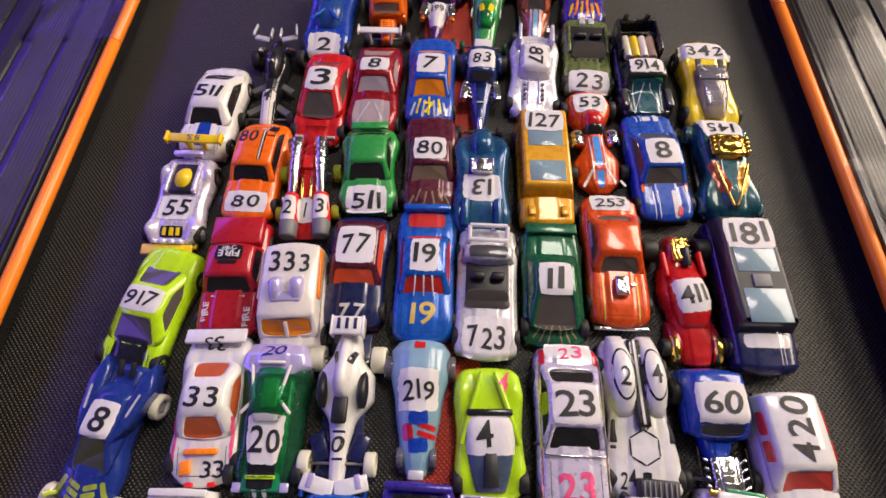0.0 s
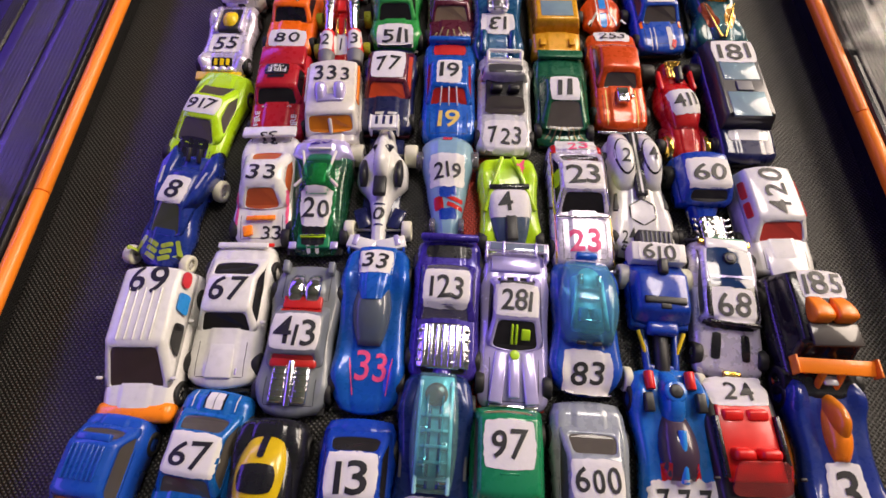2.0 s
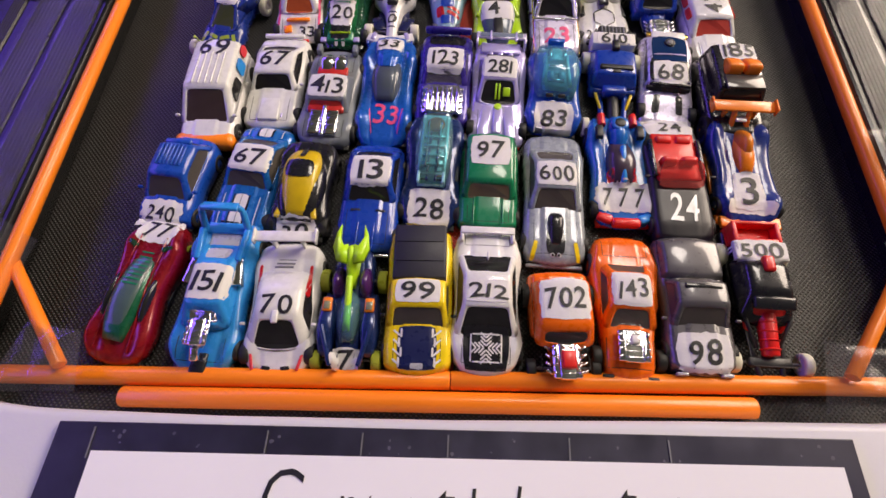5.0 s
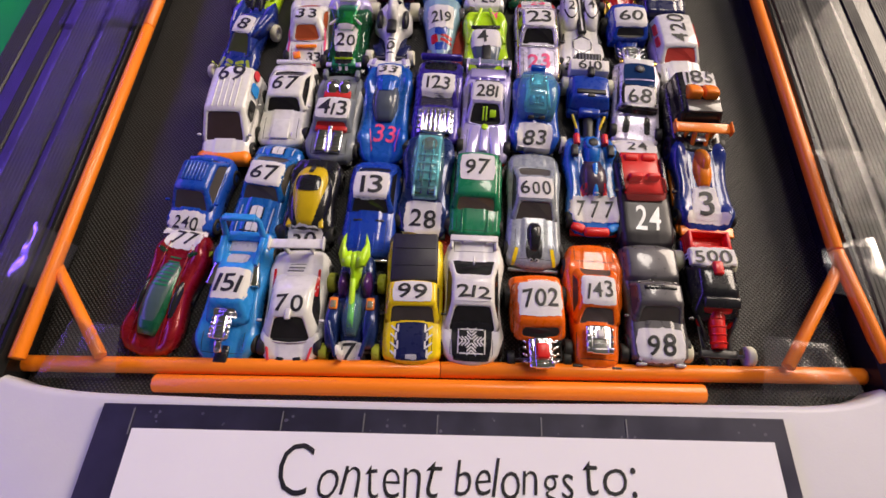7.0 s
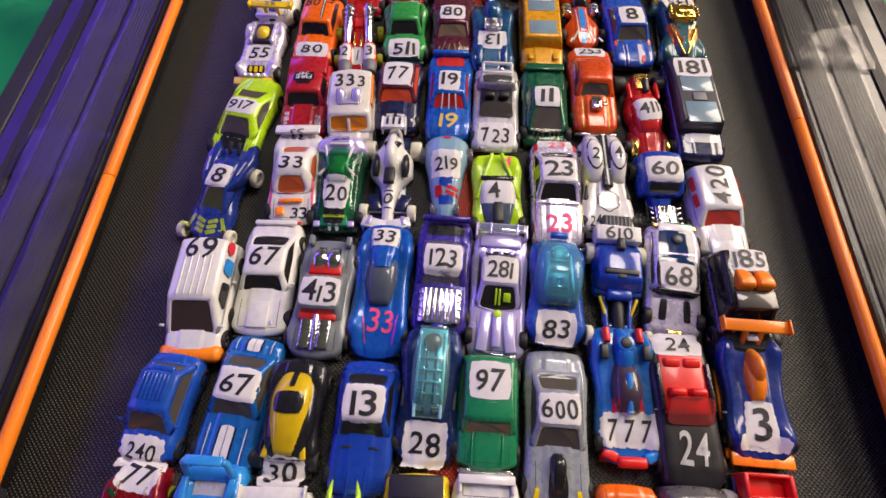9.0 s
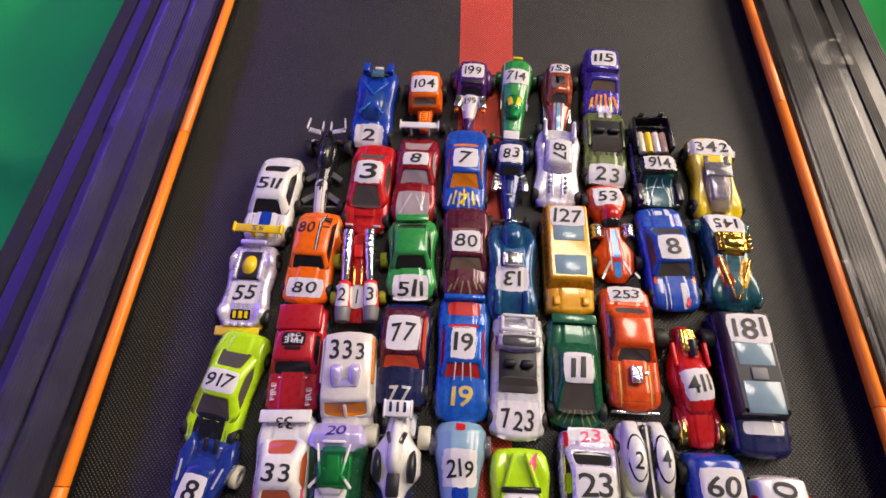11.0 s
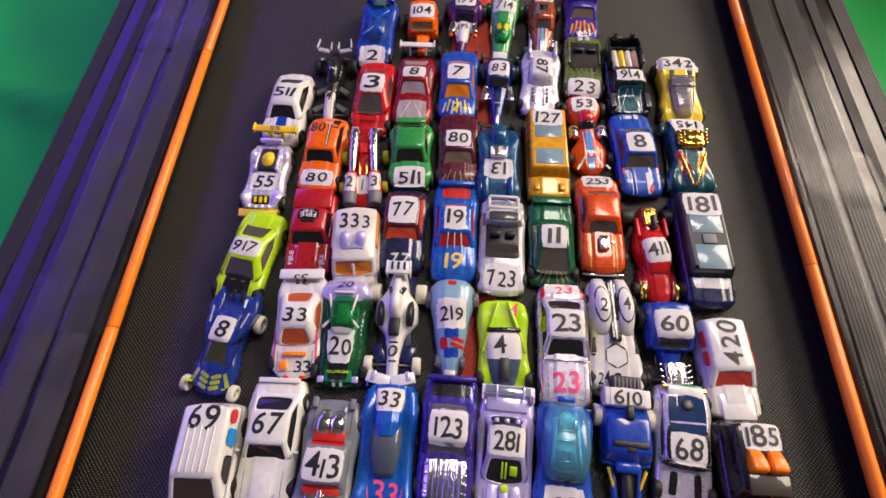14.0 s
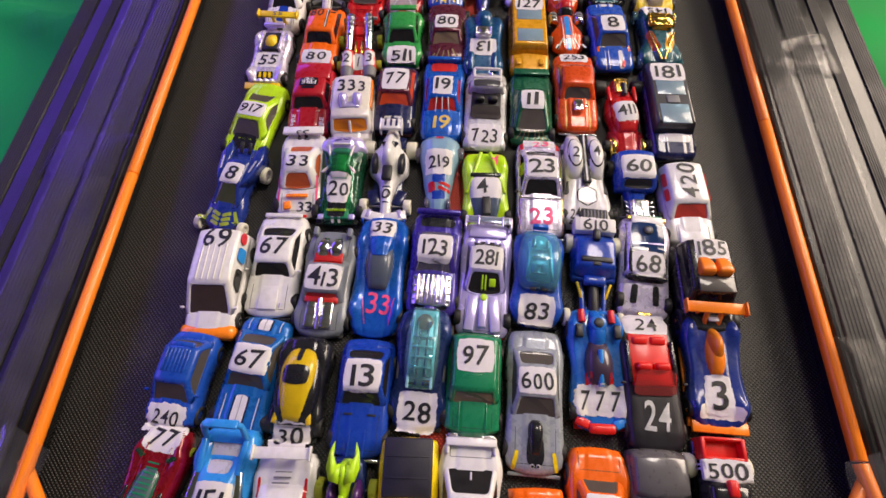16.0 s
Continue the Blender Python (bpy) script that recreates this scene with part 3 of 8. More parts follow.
class Car:
    """One toy car: an Empty with parts. v runs from the nose (0) to the tail (1)."""

    def __init__(self, label, nose, tail, width, length=None, tall=1.0, name="toy_car"):
        n, t = Vector((*nose, 0)), Vector((*tail, 0))
        d = t - n
        self.L = (length or d.length / MM)
        self.W = width / 2 * 1.02
        mid = n + d.normalized() * self.L * MM / 2
        self.root = tagged(new(name), label, "toy car", "toy cars on the belt")
        self.root.matrix_world = pose(mid.x, mid.y, 0, 0, 0, -math.degrees(math.atan2(d.x, d.y)))
        self.verts, self.polys = [], []
        self.tall = tall

    def y(self, v):
        return -self.L / 2 + v * self.L

    def add(self, name, bm, mat, label="", ground=True, smooth=True, parent=None, scaled=False):
        """A part; bm in millimetres unless scaled."""
        if not scaled:
            bmesh.ops.scale(bm, vec=(MM, MM, MM), verts=bm.verts)
        if ground:
            base = len(self.verts)
            self.verts += [v.co.copy() for v in bm.verts]
            for i, v in enumerate(bm.verts):
                v.index = i
            self.polys += [[base + v.index for v in f.verts] for f in bm.faces]
        if self.tall != 1.0:
            bmesh.ops.scale(bm, vec=(1, 1, self.tall), verts=bm.verts)
        return part(name, bm, mat, parent or self.root, label, smooth)

    def tree(self):
        return BVHTree.FromPolygons(self.verts, self.polys)

    # -- main forms --
    def shell(self, mat, top="muscle", plan="muscle", k=1.0, p=6.0, z0=2.6, fend=(), name="body", v0=0.0, v1=1.0, wk=1.0, dip=0.0, n=34, dx=0.0, label="", crease=0.45, round_=0.55):
        """Lofted body. fend: (v, widen, raise) bulges over the wheels; dip lowers the middle."""
        tp = TOPS[top] if isinstance(top, str) else top
        pl = PLANS[plan] if isinstance(plan, str) else plan
        bm = bmesh.new()
        rows = []
        half = (0.15, 0.3, 0.40, 0.45, 0.52, 0.66, 0.80, 0.84, 0.89, 0.93, 0.965, 0.985, 0.996, 0.9995, 1.0)
        cols = [-x for x in reversed(half)] + [0.0] + list(half)
        m = len(cols) - 1
        for i in range(n + 1):
            s = 0.5 - 0.5 * math.cos(math.pi * i / n)
            s = 0.45 * s + 0.55 * i / n
            v = v0 + (v1 - v0) * s
            hw, zt = curve_at(pl, s) * self.W * wk, curve_at(tp, s) * k
            wide, high = 0.0, 0.0
            for vf, bw, bz in fend:
                g = math.exp(-((v - vf) / 0.085) ** 2)
                wide, high = wide + bw * g, high + bz * g
            row = []
            for x in cols:
                zz = (1 - abs(x) ** p) ** (1 / p) if abs(x) < 1 else 0.0
                edge = smoothstep((abs(x) - 0.35) / 0.5)
                z = z0 + (zt - z0 + high * edge - dip * (1 - edge) + crease * (smoothstep((0.45 - abs(x)) / 0.05) - 0.8 * smoothstep((abs(x) - 0.84) / 0.05))) * zz
                bow = 0.42 * hw * max(0.0, 1 - s / 0.2) ** 2 * round_ - 0.16 * hw * max(0.0, 1 - (1 - s) / 0.15) ** 2 * round_
                row.append(bm.verts.new((dx + x * (hw + wide), self.y(v) + bow * x * x * (v1 - v0), z)))
            rows.append(row)
        for a, b in zip(rows, rows[1:]):
            for j in range(m):
                bm.faces.new((a[j], a[j + 1], b[j + 1], b[j]))
            bm.faces.new((a[0], b[0], b[m], a[m]))
        bm.faces.new(rows[0])
        bm.faces.new(rows[-1])
        return self.add(name, bm, mat, label)

    def base(self, mat=None, wk=0.86):
        self.add("chassis", box(2 * self.W * wk, self.L * 0.94, 2.2, (0, 0, 2.6), 0.6), mat or BLACK, ground=False)

    def axles(self, vf=0.17, vr=0.81, r=5.2, rr=None, w=4.2, wr=None, tyre=None, rim=None, out=0.4, outr=None, bar=False):
        tyre, rim = tyre or TYRE, rim or CHROME
        for v, rad, wid, o in ((vf, r, w, out), (vr, rr or r, wr or w, out if outr is None else outr)):
            t, h = wheel_meshes(tyre, rim, rad, wid)
            for s in (-1, 1):
                e = new("wheel", t)
                e.parent = self.root
                e.matrix_local = pose(s * (self.W + o - wid / 2) * MM, self.y(v) * MM, rad * MM, 0, 0, 0 if s > 0 else 180)
                e["label"] = "toy wheel with rim"
                k = new("rim", h)
                k.parent = e
            if bar:
                self.add("axle", tube((-(self.W + o - wid), self.y(v), rad), (self.W + o - wid, self.y(v), rad), 0.7, 8), GREYP, ground=False)

    def pane(self, name, corners, mat, inset=0.0, thick=0.35, label="", round_=0.22):
        """A slightly raised pane within four corners."""
        c = [Vector(p) for p in corners]
        mid = sum(c, Vector()) / 4
        c = [mid + (p - mid) * (1 - inset) for p in c]
        nrm = (c[1] - c[0]).cross(c[3] - c[0]).normalized()
        if nrm.z < 0 and abs(nrm.z) > 0.05:
            nrm = -nrm
        elif abs(nrm.z) <= 0.05 and nrm.dot(mid - Vector((0, mid.y, mid.z))) < 0:
            nrm = -nrm
        out = []
        for i in range(4):
            a, b, d = c[i - 1], c[i], c[(i + 1) % 4]
            p, q = b + (a - b) * round_, b + (d - b) * round_
            for k in range(4):
                u = k / 3
                out.append((1 - u) ** 2 * p + 2 * u * (1 - u) * b + u * u * q)
        bm = bmesh.new()
        lo = [bm.verts.new(p - nrm * 0.3) for p in out]
        hi = [bm.verts.new(p + nrm * thick) for p in out]
        bm.faces.new(hi)
        for i in range(len(out)):
            j = (i + 1) % len(out)
            bm.faces.new((lo[i], lo[j], hi[j], hi[i]))
        return self.add(name, bm, mat, label, smooth=False)

    def cabin(self, mat, vb=0.34, vf=0.47, vr=0.70, ve=0.86, zb=11.5, zt=21, wb=0.86, wt=0.66, glass_=None, front=True, rear=True, side=True, bevel=1.3, rear_mat=None, name="cabin", dx=0.0, sill=0.0, post=0.7, rsill=0.36, roof=()):
        """Greenhouse: base from vb to ve, roof from vf to vr; with panes."""
        g = glass_ or DARKGLASS
        if front:
            vb -= 0.045
        if rear:
            ve = min(0.995, ve + 0.025)
        if front and vb > 0.2:
            self.seams(0.07, vb - 0.03)
        if rear and ve < 0.93:
            self.seams(ve + 0.012, 0.965)
        B, T = wb * self.W, wt * self.W
        y = self.y
        lo = [(-B, y(vb), zb), (B, y(vb), zb), (B, y(ve), zb), (-B, y(ve), zb)]
        hi = [(-T, y(vf), zt), (T, y(vf), zt), (T, y(vr), zt), (-T, y(vr), zt)]
        lo = [(a + dx, b, c) for a, b, c in lo]
        hi = [(a + dx, b, c) for a, b, c in hi]
        bm = bmesh.new()
        l, h = [bm.verts.new(p) for p in lo], [bm.verts.new(p) for p in hi]
        bm.faces.new(h)
        bm.faces.new(l[::-1])
        for i in range(4):
            j = (i + 1) % 4
            bm.faces.new((l[i], l[j], h[j], h[i]))
        bmesh.ops.bevel(bm, geom=[e for e in bm.edges if not all(v in l for v in e.verts)], offset=bevel, segments=3, profile=0.5, affect="EDGES")
        yc, yh, mid = (y(vb) + y(ve)) / 2, (y(ve) - y(vb)) / 2, (y(vf) + y(vr)) / 2
        flat = bool(roof)

        def bend(p):
            """Bowed screens and a gently domed roof."""
            if flat:
                return Vector(p)
            k, up, f = min(1.0, ((p[0] - dx) / B) ** 2), max(0.0, (p[2] - zb) / (zt - zb)), (p[1] - yc) / yh
            bow = (2.9 if f < 0 else 2.0) * abs(f) ** 1.5 * k * (-1 if f > 0 else 1)
            dome = 1.5 * (0.45 - k) * up - 0.9 * ((p[1] - mid) / yh) ** 2 * up
            return Vector((p[0], p[1] + bow, p[2] + dome))

        holes = []
        want = [("windshield", Vector((0, -1, 0)), front, g), ("rear_window", Vector((0, 1, 0)), rear, rear_mat or g),
                ("side_window", Vector((1, 0, 0)), side, g), ("side_window", Vector((-1, 0, 0)), side, g)]
        for nm, way, use, m in want:
            if not use:
                continue
            bm.normal_update()
            f = max((q for q in bm.faces if len(q.verts) == 4), key=lambda q: q.calc_area() * max(0.0, q.normal.dot(way)))
            nrm = f.normal.copy()
            low = sorted(f.verts, key=lambda q: q.co.z)[:2]
            vs = list(f.verts)
            while not (vs[0] in low and vs[1] in low):
                vs = vs[1:] + vs[:1]
            c = [q.co.copy() for q in vs]
            tall = ((c[2] + c[3]) / 2 - (c[0] + c[1]) / 2).length
            wide = (c[1] - c[0]).length
            a, lowm, topm = min(0.2, (0.6 + post) / wide), min(0.55, 0.9 / tall + sill + (rsill if nm == "rear_window" else 0)), min(0.3, (0.2 + post) / tall)
            at = lambda u, v: (c[0] * (1 - u) + c[1] * u) * (1 - v) + (c[3] * (1 - u) + c[2] * u) * v
            k = [at(a, lowm), at(1 - a, lowm), at(1 - a, 1 - topm), at(a, 1 - topm)]
            ring = []
            for n_ in range(4):
                p, b, d = k[n_ - 1], k[n_], k[(n_ + 1) % 4]
                rad = lambda e: min(0.4, 2.4 / max(0.1, (e - b).length))
                p, d = b + (p - b) * rad(p), b + (d - b) * rad(d)
                ring += [(1 - u) ** 2 * p + 2 * u * (1 - u) * b + u * u * d for u in (0, 0.33, 0.67, 1)]
                e = k[(n_ + 1) % 4]
                e = e + (b - e) * rad(e)
                ring += [d + (e - d) * u for u in (0.25, 0.5, 0.75)]
            bm.faces.remove(f)
            rim_ = [bm.verts.new(p) for p in ring]
            deep = [bm.verts.new(p - nrm * 0.8) for p in ring]
            for n_ in range(28):
                q = (n_ + 1) % 28
                if n_ % 7 < 3:
                    bm.faces.new((vs[n_ // 7], rim_[q], rim_[n_]))
                elif n_ % 7 == 3:
                    bm.faces.new([vs[n_ // 7], vs[(n_ // 7 + 1) % 4], rim_[(n_ + 4) % 28], rim_[n_ + 3], rim_[n_ + 2], rim_[n_ + 1], rim_[n_]])
                bm.faces.new((rim_[n_], rim_[q], deep[q], deep[n_]))
            holes.append((nm, [bend(p) for p in ring], nrm, m))
        if roof:
            bm.normal_update()
            f = max((q for q in bm.faces if len(q.verts) == 4), key=lambda q: q.calc_area() * max(0.0, q.normal.z))
            ys, top_ = sorted(q.co.y for q in f.verts), max(q.co.z for q in f.verts)
            half = min(abs(q.co.x - dx) for q in f.verts)
            bm.faces.remove(f)

            def band(x0, x1, y0, y1):
                bm.faces.new([bm.verts.new(p) for p in ((x0, y0, top_), (x1, y0, top_), (x1, y1, top_), (x0, y1, top_))])
            last = ys[0]
            for v0, v1, hw in roof:
                band(dx - half, dx + half, last, y(v0))
                band(dx - half, dx - hw, y(v0), y(v1))
                band(dx + hw, dx + half, y(v0), y(v1))
                k = [(dx - hw, y(v0)), (dx + hw, y(v0)), (dx + hw, y(v1)), (dx - hw, y(v1))]
                for n_ in range(4):
                    (xa, ya), (xb, yb) = k[n_], k[(n_ + 1) % 4]
                    bm.faces.new([bm.verts.new(p) for p in ((xa, ya, top_), (xb, yb, top_), (xb, yb, top_ - 4.5), (xa, ya, top_ - 4.5))])
                self.add("roof_window", box(2 * hw + 0.4, y(v1) - y(v0) + 0.4, 0.7, (dx, (y(v0) + y(v1)) / 2, top_ - 0.1), 0.25), g)
                self.add("interior", box(2 * hw, y(v1) - y(v0), 1.0, (dx, (y(v0) + y(v1)) / 2, top_ - 5.0), 0.1), GREYP, ground=False)
                for q in (0.3, 0.75):
                    for s in (-1, 1):
                        self.add("seat", box(hw * 0.7, 2.0, 2.6, (dx + s * hw * 0.45, y(v0 + (v1 - v0) * q), top_ - 3.2), 0.6), LGRAY, ground=False)
                last = y(v1)
            band(dx - half, dx + half, last, ys[-1])
        if not flat:
            bmesh.ops.subdivide_edges(bm, edges=[e for e in bm.edges if e.calc_length() > 3.5], cuts=3, use_grid_fill=True)
            for q in bm.verts:
                q.co = bend(q.co)
        self.add(name, bm, mat)
        if any(h[3].name in GLASSY for h in holes):
            yb, ln = (y(vf) + y(vr)) / 2, y(vr) - y(vf) + 2.0
            self.add("interior", box(2 * B * 0.9, ln, 3.4, (dx, yb, zb + 0.6), 0.5), BLACK, ground=False)
            for s in (-1, 1):
                self.add("seat", box(B * 0.66, 3.0, min(6.0, (zt - zb) * 0.75), (dx + s * B * 0.42, y(vf) + 0.42 * (y(vr) - y(vf)), zb + 4.0), 1.1, turn=Matrix.Rotation(radians(14), 4, "X")), GREYP, ground=False)
        for nm, ring, nrm, m in holes:
            pb = bmesh.new()
            hi_ = [pb.verts.new(p - nrm * 0.3) for p in ring]
            lo_ = [pb.verts.new(p - nrm * 0.75) for p in ring]
            pb.faces.new(hi_)
            for n_ in range(28):
                q = (n_ + 1) % 28
                pb.faces.new((lo_[n_], lo_[q], hi_[q], hi_[n_]))
            self.add(nm, pb, m, smooth=False)

    def seams(self, v0, v1, k=0.66):
        """Shut lines of a bonnet or boot lid."""
        if v1 - v0 < 0.05:
            return
        x = k * self.W
        for s in (-1, 1):
            self.patch((v0 + v1) / 2, 0.32, (v1 - v0) * self.L, SEAM, s * x, 0, 0.0, "shut_line", lift=0.04)
        self.patch(v0, 2 * x, 0.32, SEAM, 0, 0, 0.0, "shut_line", lift=0.04)

    def canopy(self, mat, v0, v1, w, z0, z1, name="canopy", label="", dx=0.0, peak=0.45, p=2.3, full=0.58):
        """A streamlined bubble."""
        bm = bmesh.new()
        n, m = 16, 12
        rows = []
        for i in range(1, n):
            s = i / n
            k = (s / peak if s < peak else (1 - s) / (1 - peak))
            k = math.sin(math.pi / 2 * min(1, k)) ** 0.75
            row = []
            for j in range(m + 1):
                a = -math.pi / 2 + math.pi * j / m
                x = math.copysign(abs(math.sin(a)) ** (2 / p), a) * w / 2 * (1 - full + full * k)
                z = z0 + (z1 - z0) * k * abs(math.cos(a)) ** (2 / p)
                row.append(bm.verts.new((dx + x, self.y(v0 + (v1 - v0) * s), z)))
            rows.append(row)
        for a, b in zip(rows, rows[1:]):
            for j in range(m):
                bm.faces.new((a[j], a[j + 1], b[j + 1], b[j]))
        bm.faces.new(rows[0])
        bm.faces.new(rows[-1])
        return self.add(name, bm, mat, label)

    # -- fittings --
    def block(self, name, mat, v, z, sx, sy, sz, x=0.0, bevel=0.6, tilt=0.0, label="", ground=True, yaw=0.0):
        t = Matrix.Rotation(radians(yaw), 4, "Z") @ Matrix.Rotation(radians(tilt), 4, "X")
        return self.add(name, box(sx, sy, sz, (x, self.y(v), z), min(bevel, 0.45 * min(sx, sy, sz)), 2, turn=t), mat, label, ground)

    def rod(self, name, mat, a, b, r, r2=None, label="", ground=True):
        """a, b: (x, v, z)."""
        return self.add(name, tube((a[0], self.y(a[1]), a[2]), (b[0], self.y(b[1]), b[2]), r, 12, r2, 0.2 * r), mat, label, ground)

    def plate(self, name, mat, pts, z, thick=1.6, bevel=0.4, ground=True):
        """A flat plate with an outline of (x, v) points."""
        return self.add(name, slab([(x, self.y(v)) for x, v in pts], z - thick / 2, z + thick / 2, bevel), mat, ground=ground)

    def spoiler(self, mat, v, z, w, chord=6, posts=2, foot=12, ends=0.0, tilt=-8):
        wing = self.block("spoiler", mat, v, z, w, chord, 1.3, bevel=0.5, tilt=tilt)
        for s in ((-1, 1) if posts == 2 else ()):
            self.add("spoiler_post", box(1.2, 3, z - foot, (s * w * 0.24, self.y(v) - 0.5, (z + foot) / 2), 0.3), mat)
        if ends:
            for s in (-1, 1):
                self.add("end_plate", box(1.0, chord + 1.5, ends, (s * w / 2, self.y(v), z + 0.2), 0.3), mat)

    def engine(self, v, z, mat=None, cap=None, w=9, l=11, pipes=True, h=6):
        mat = mat or CHROME
        root = self.block("engine", mat, v, z, w * 0.62, l, h, bevel=0.8)
        for s in (-1, 1):
            made = []
            made.append(box(w * 0.26, l * 0.95, h * 0.55, (s * w * 0.36, self.y(v), z + h * 0.18), 0.7, turn=Matrix.Rotation(radians(s * 25), 4, "Y")))
            for k in range(4):
                made.append(tube((s * w * 0.36, self.y(v) + l * (k - 1.5) * 0.22, z + 0.3 * h), (s * w * 0.5, self.y(v) + l * (k - 1.5) * 0.22, z + 0.52 * h), 0.75, 8))
            self.add("cylinder_head", pieces(*made), mat, ground=False)
        for k in range(5):
            self.add("intake_fin", box(w * 0.5, 0.7, 0.9, (0, self.y(v) + l * (k - 2) * 0.18, z + h / 2), 0.2), mat, ground=False)
        if cap:
            self.block("air_scoop", cap, v, z + h * 0.72, w * 0.52, l * 0.5, h * 0.5, bevel=0.9)
        if pipes:
            for s in (-1, 1):
                for k in range(4):
                    self.add("exhaust_pipe", tube((s * w * 0.5, self.y(v) + l * (k - 1.5) * 0.22, z), (s * (w * 0.5 + 3.2), self.y(v) + l * (k - 1.5) * 0.22 + 1.6, z + 1.6), 0.65, 8), mat, ground=False)

    def lamps(self, v=0.02, z=8, mat=None, x=0.62, r=1.7):
        for s in (-1, 1):
            self.add("headlight", box(2 * r * 1.5, 1.6, 2 * r * 0.8, (s * x * self.W, self.y(v), z), 0.5), mat or CHROME, ground=False)

    def bumper(self, v=0.0, z=6, mat=None, w=0.86):
        self.add("bumper", box(2 * self.W * w, 2.0, 2.4, (0, self.y(v) , z), 0.7), mat or CHROME, ground=False)

    def mirrors(self, v, z=13, mat=None, out=1.0):
        for s in (-1, 1):
            self.add("wing_mirror", box(2.6, 1.5, 1.6, (s * (self.W + out), self.y(v), z), 0.5), mat or BLACK, ground=False)

    def lie(self, pts, tree, lift):
        """Lay (x, y) mm points on the car; lift in mm."""
        out, last = [], 12.0
        for x, y in pts:
            hit = tree.ray_cast(Vector((x * MM, y * MM, 0.08)), Vector((0, 0, -1)))
            z = hit[0].z / MM if hit[0] is not None else last
            last = z
            out.append((x, y, z + lift))
        return out

    def patch(self, v, w, h, mat=None, x=0.0, rot=0.0, ragged=0.5, name="white_patch", label="", lift=0.28, taper=0.0, parent=None, oval=0.16):
        """A patch of paint laid over the body, with an uneven outline."""
        tree = self.tree()
        n = max(2, int(w / 1.0)), max(2, int(h / 1.0))
        seed = v * 31 + x + w * 1.7 + self.root.matrix_world.translation.x * 900
        cr, sr = math.cos(radians(rot)), math.sin(radians(rot))
        pts = []
        for j in range(n[1] + 1):
            for i in range(n[0] + 1):
                a, b = 2 * i / n[0] - 1, 2 * j / n[1] - 1
                rx, ry = (math.sqrt(1 - 0.16 * b * b * a * a),) * 2 if oval < 0.3 else (math.sqrt(1 - oval * b * b), math.sqrt(1 - oval * a * a))
                px, py = a * rx * w / 2 * (1 + taper * b), b * ry * h / 2
                e = 0.62 * ragged * noise.noise((px * 0.35 + seed, py * 0.35, seed))
                e2 = 0.32 * ragged * noise.noise((px * 1.1, py * 1.1 + seed, 3 + seed))
                px, py = px + (e + e2) * a * a * a * 1.4, py + (e - e2) * b * b * b * 1.4
                pts.append((x + px * cr - py * sr, self.y(v) + px * sr + py * cr))
        pts = self.lie(pts, tree, lift)
        bm = bmesh.new()
        vs = [bm.verts.new(p) for p in pts]
        s = n[0] + 1
        for j in range(n[1]):
            for i in range(n[0]):
                bm.faces.new((vs[j * s + i], vs[j * s + i + 1], vs[(j + 1) * s + i + 1], vs[(j + 1) * s + i]))
        return self.add(name, bm, mat or WHITEOUT, label or ("hand-painted white number patch" if mat is None else ""), ground=True, parent=parent)

    def text(self, words, v, w, h, x=0.0, rot=0.0, ink=None, shear=0.08, bold=0.012, parent=None, name="number", lift=0.3):
        me = text_mesh(words, w, h, shear, bold)
        bm = bmesh.new()
        bm.from_mesh(me)
        bpy.data.meshes.remove(me)
        bmesh.ops.triangulate(bm, faces=bm.faces)
        for _ in range(3):
            long_ = [e for e in bm.edges if e.calc_length() > 1.5]
            if long_:
                bmesh.ops.subdivide_edges(bm, edges=long_, cuts=1)
                bmesh.ops.triangulate(bm, faces=bm.faces)
        cr, sr = math.cos(radians(rot)), math.sin(radians(rot))
        tree = self.tree()
        pts = self.lie([(x + p.co.x * cr - p.co.y * sr, self.y(v) + p.co.x * sr + p.co.y * cr) for p in bm.verts], tree, lift)
        for p, q in zip(bm.verts, pts):
            p.co = q
        ob = self.add(name, bm, ink or INK, "handwritten number " + words if name == "number" else "", ground=False, parent=parent, smooth=False)
        return ob

    def num(self, words, v, w, h, pw=None, ph=None, x=0.0, rot=0.0, ink=None, ragged=0.6, bold=0.012, px=None, pv=None, taper=0.0):
        """A number on a white patch (pw, ph) or straight on the paint."""
        p = None
        if pw:
            p = self.patch(v if pv is None else pv, pw, ph, x=x if px is None else px, rot=rot if abs(rot) < 60 or abs(rot) > 120 else 0, ragged=ragged, taper=taper)
        self.text(words, v, w, h, x, rot + 5 * noise.noise((v * 77, x, w)), ink, parent=p, bold=bold, shear=0.06 + 0.1 * noise.noise((v * 9, w, h)))

    def strip(self, v0, v1, w, mat, x=0.0, name="stripe", lift=0.15):
        """A painted band along the car."""
        return self.patch((v0 + v1) / 2, w, (v1 - v0) * self.L, mat, x, 0, 0.0, name, lift=lift)


def finish():
    """Nothing floats: every car is settled on its wheels by construction."""
    bpy.context.view_layer.update()


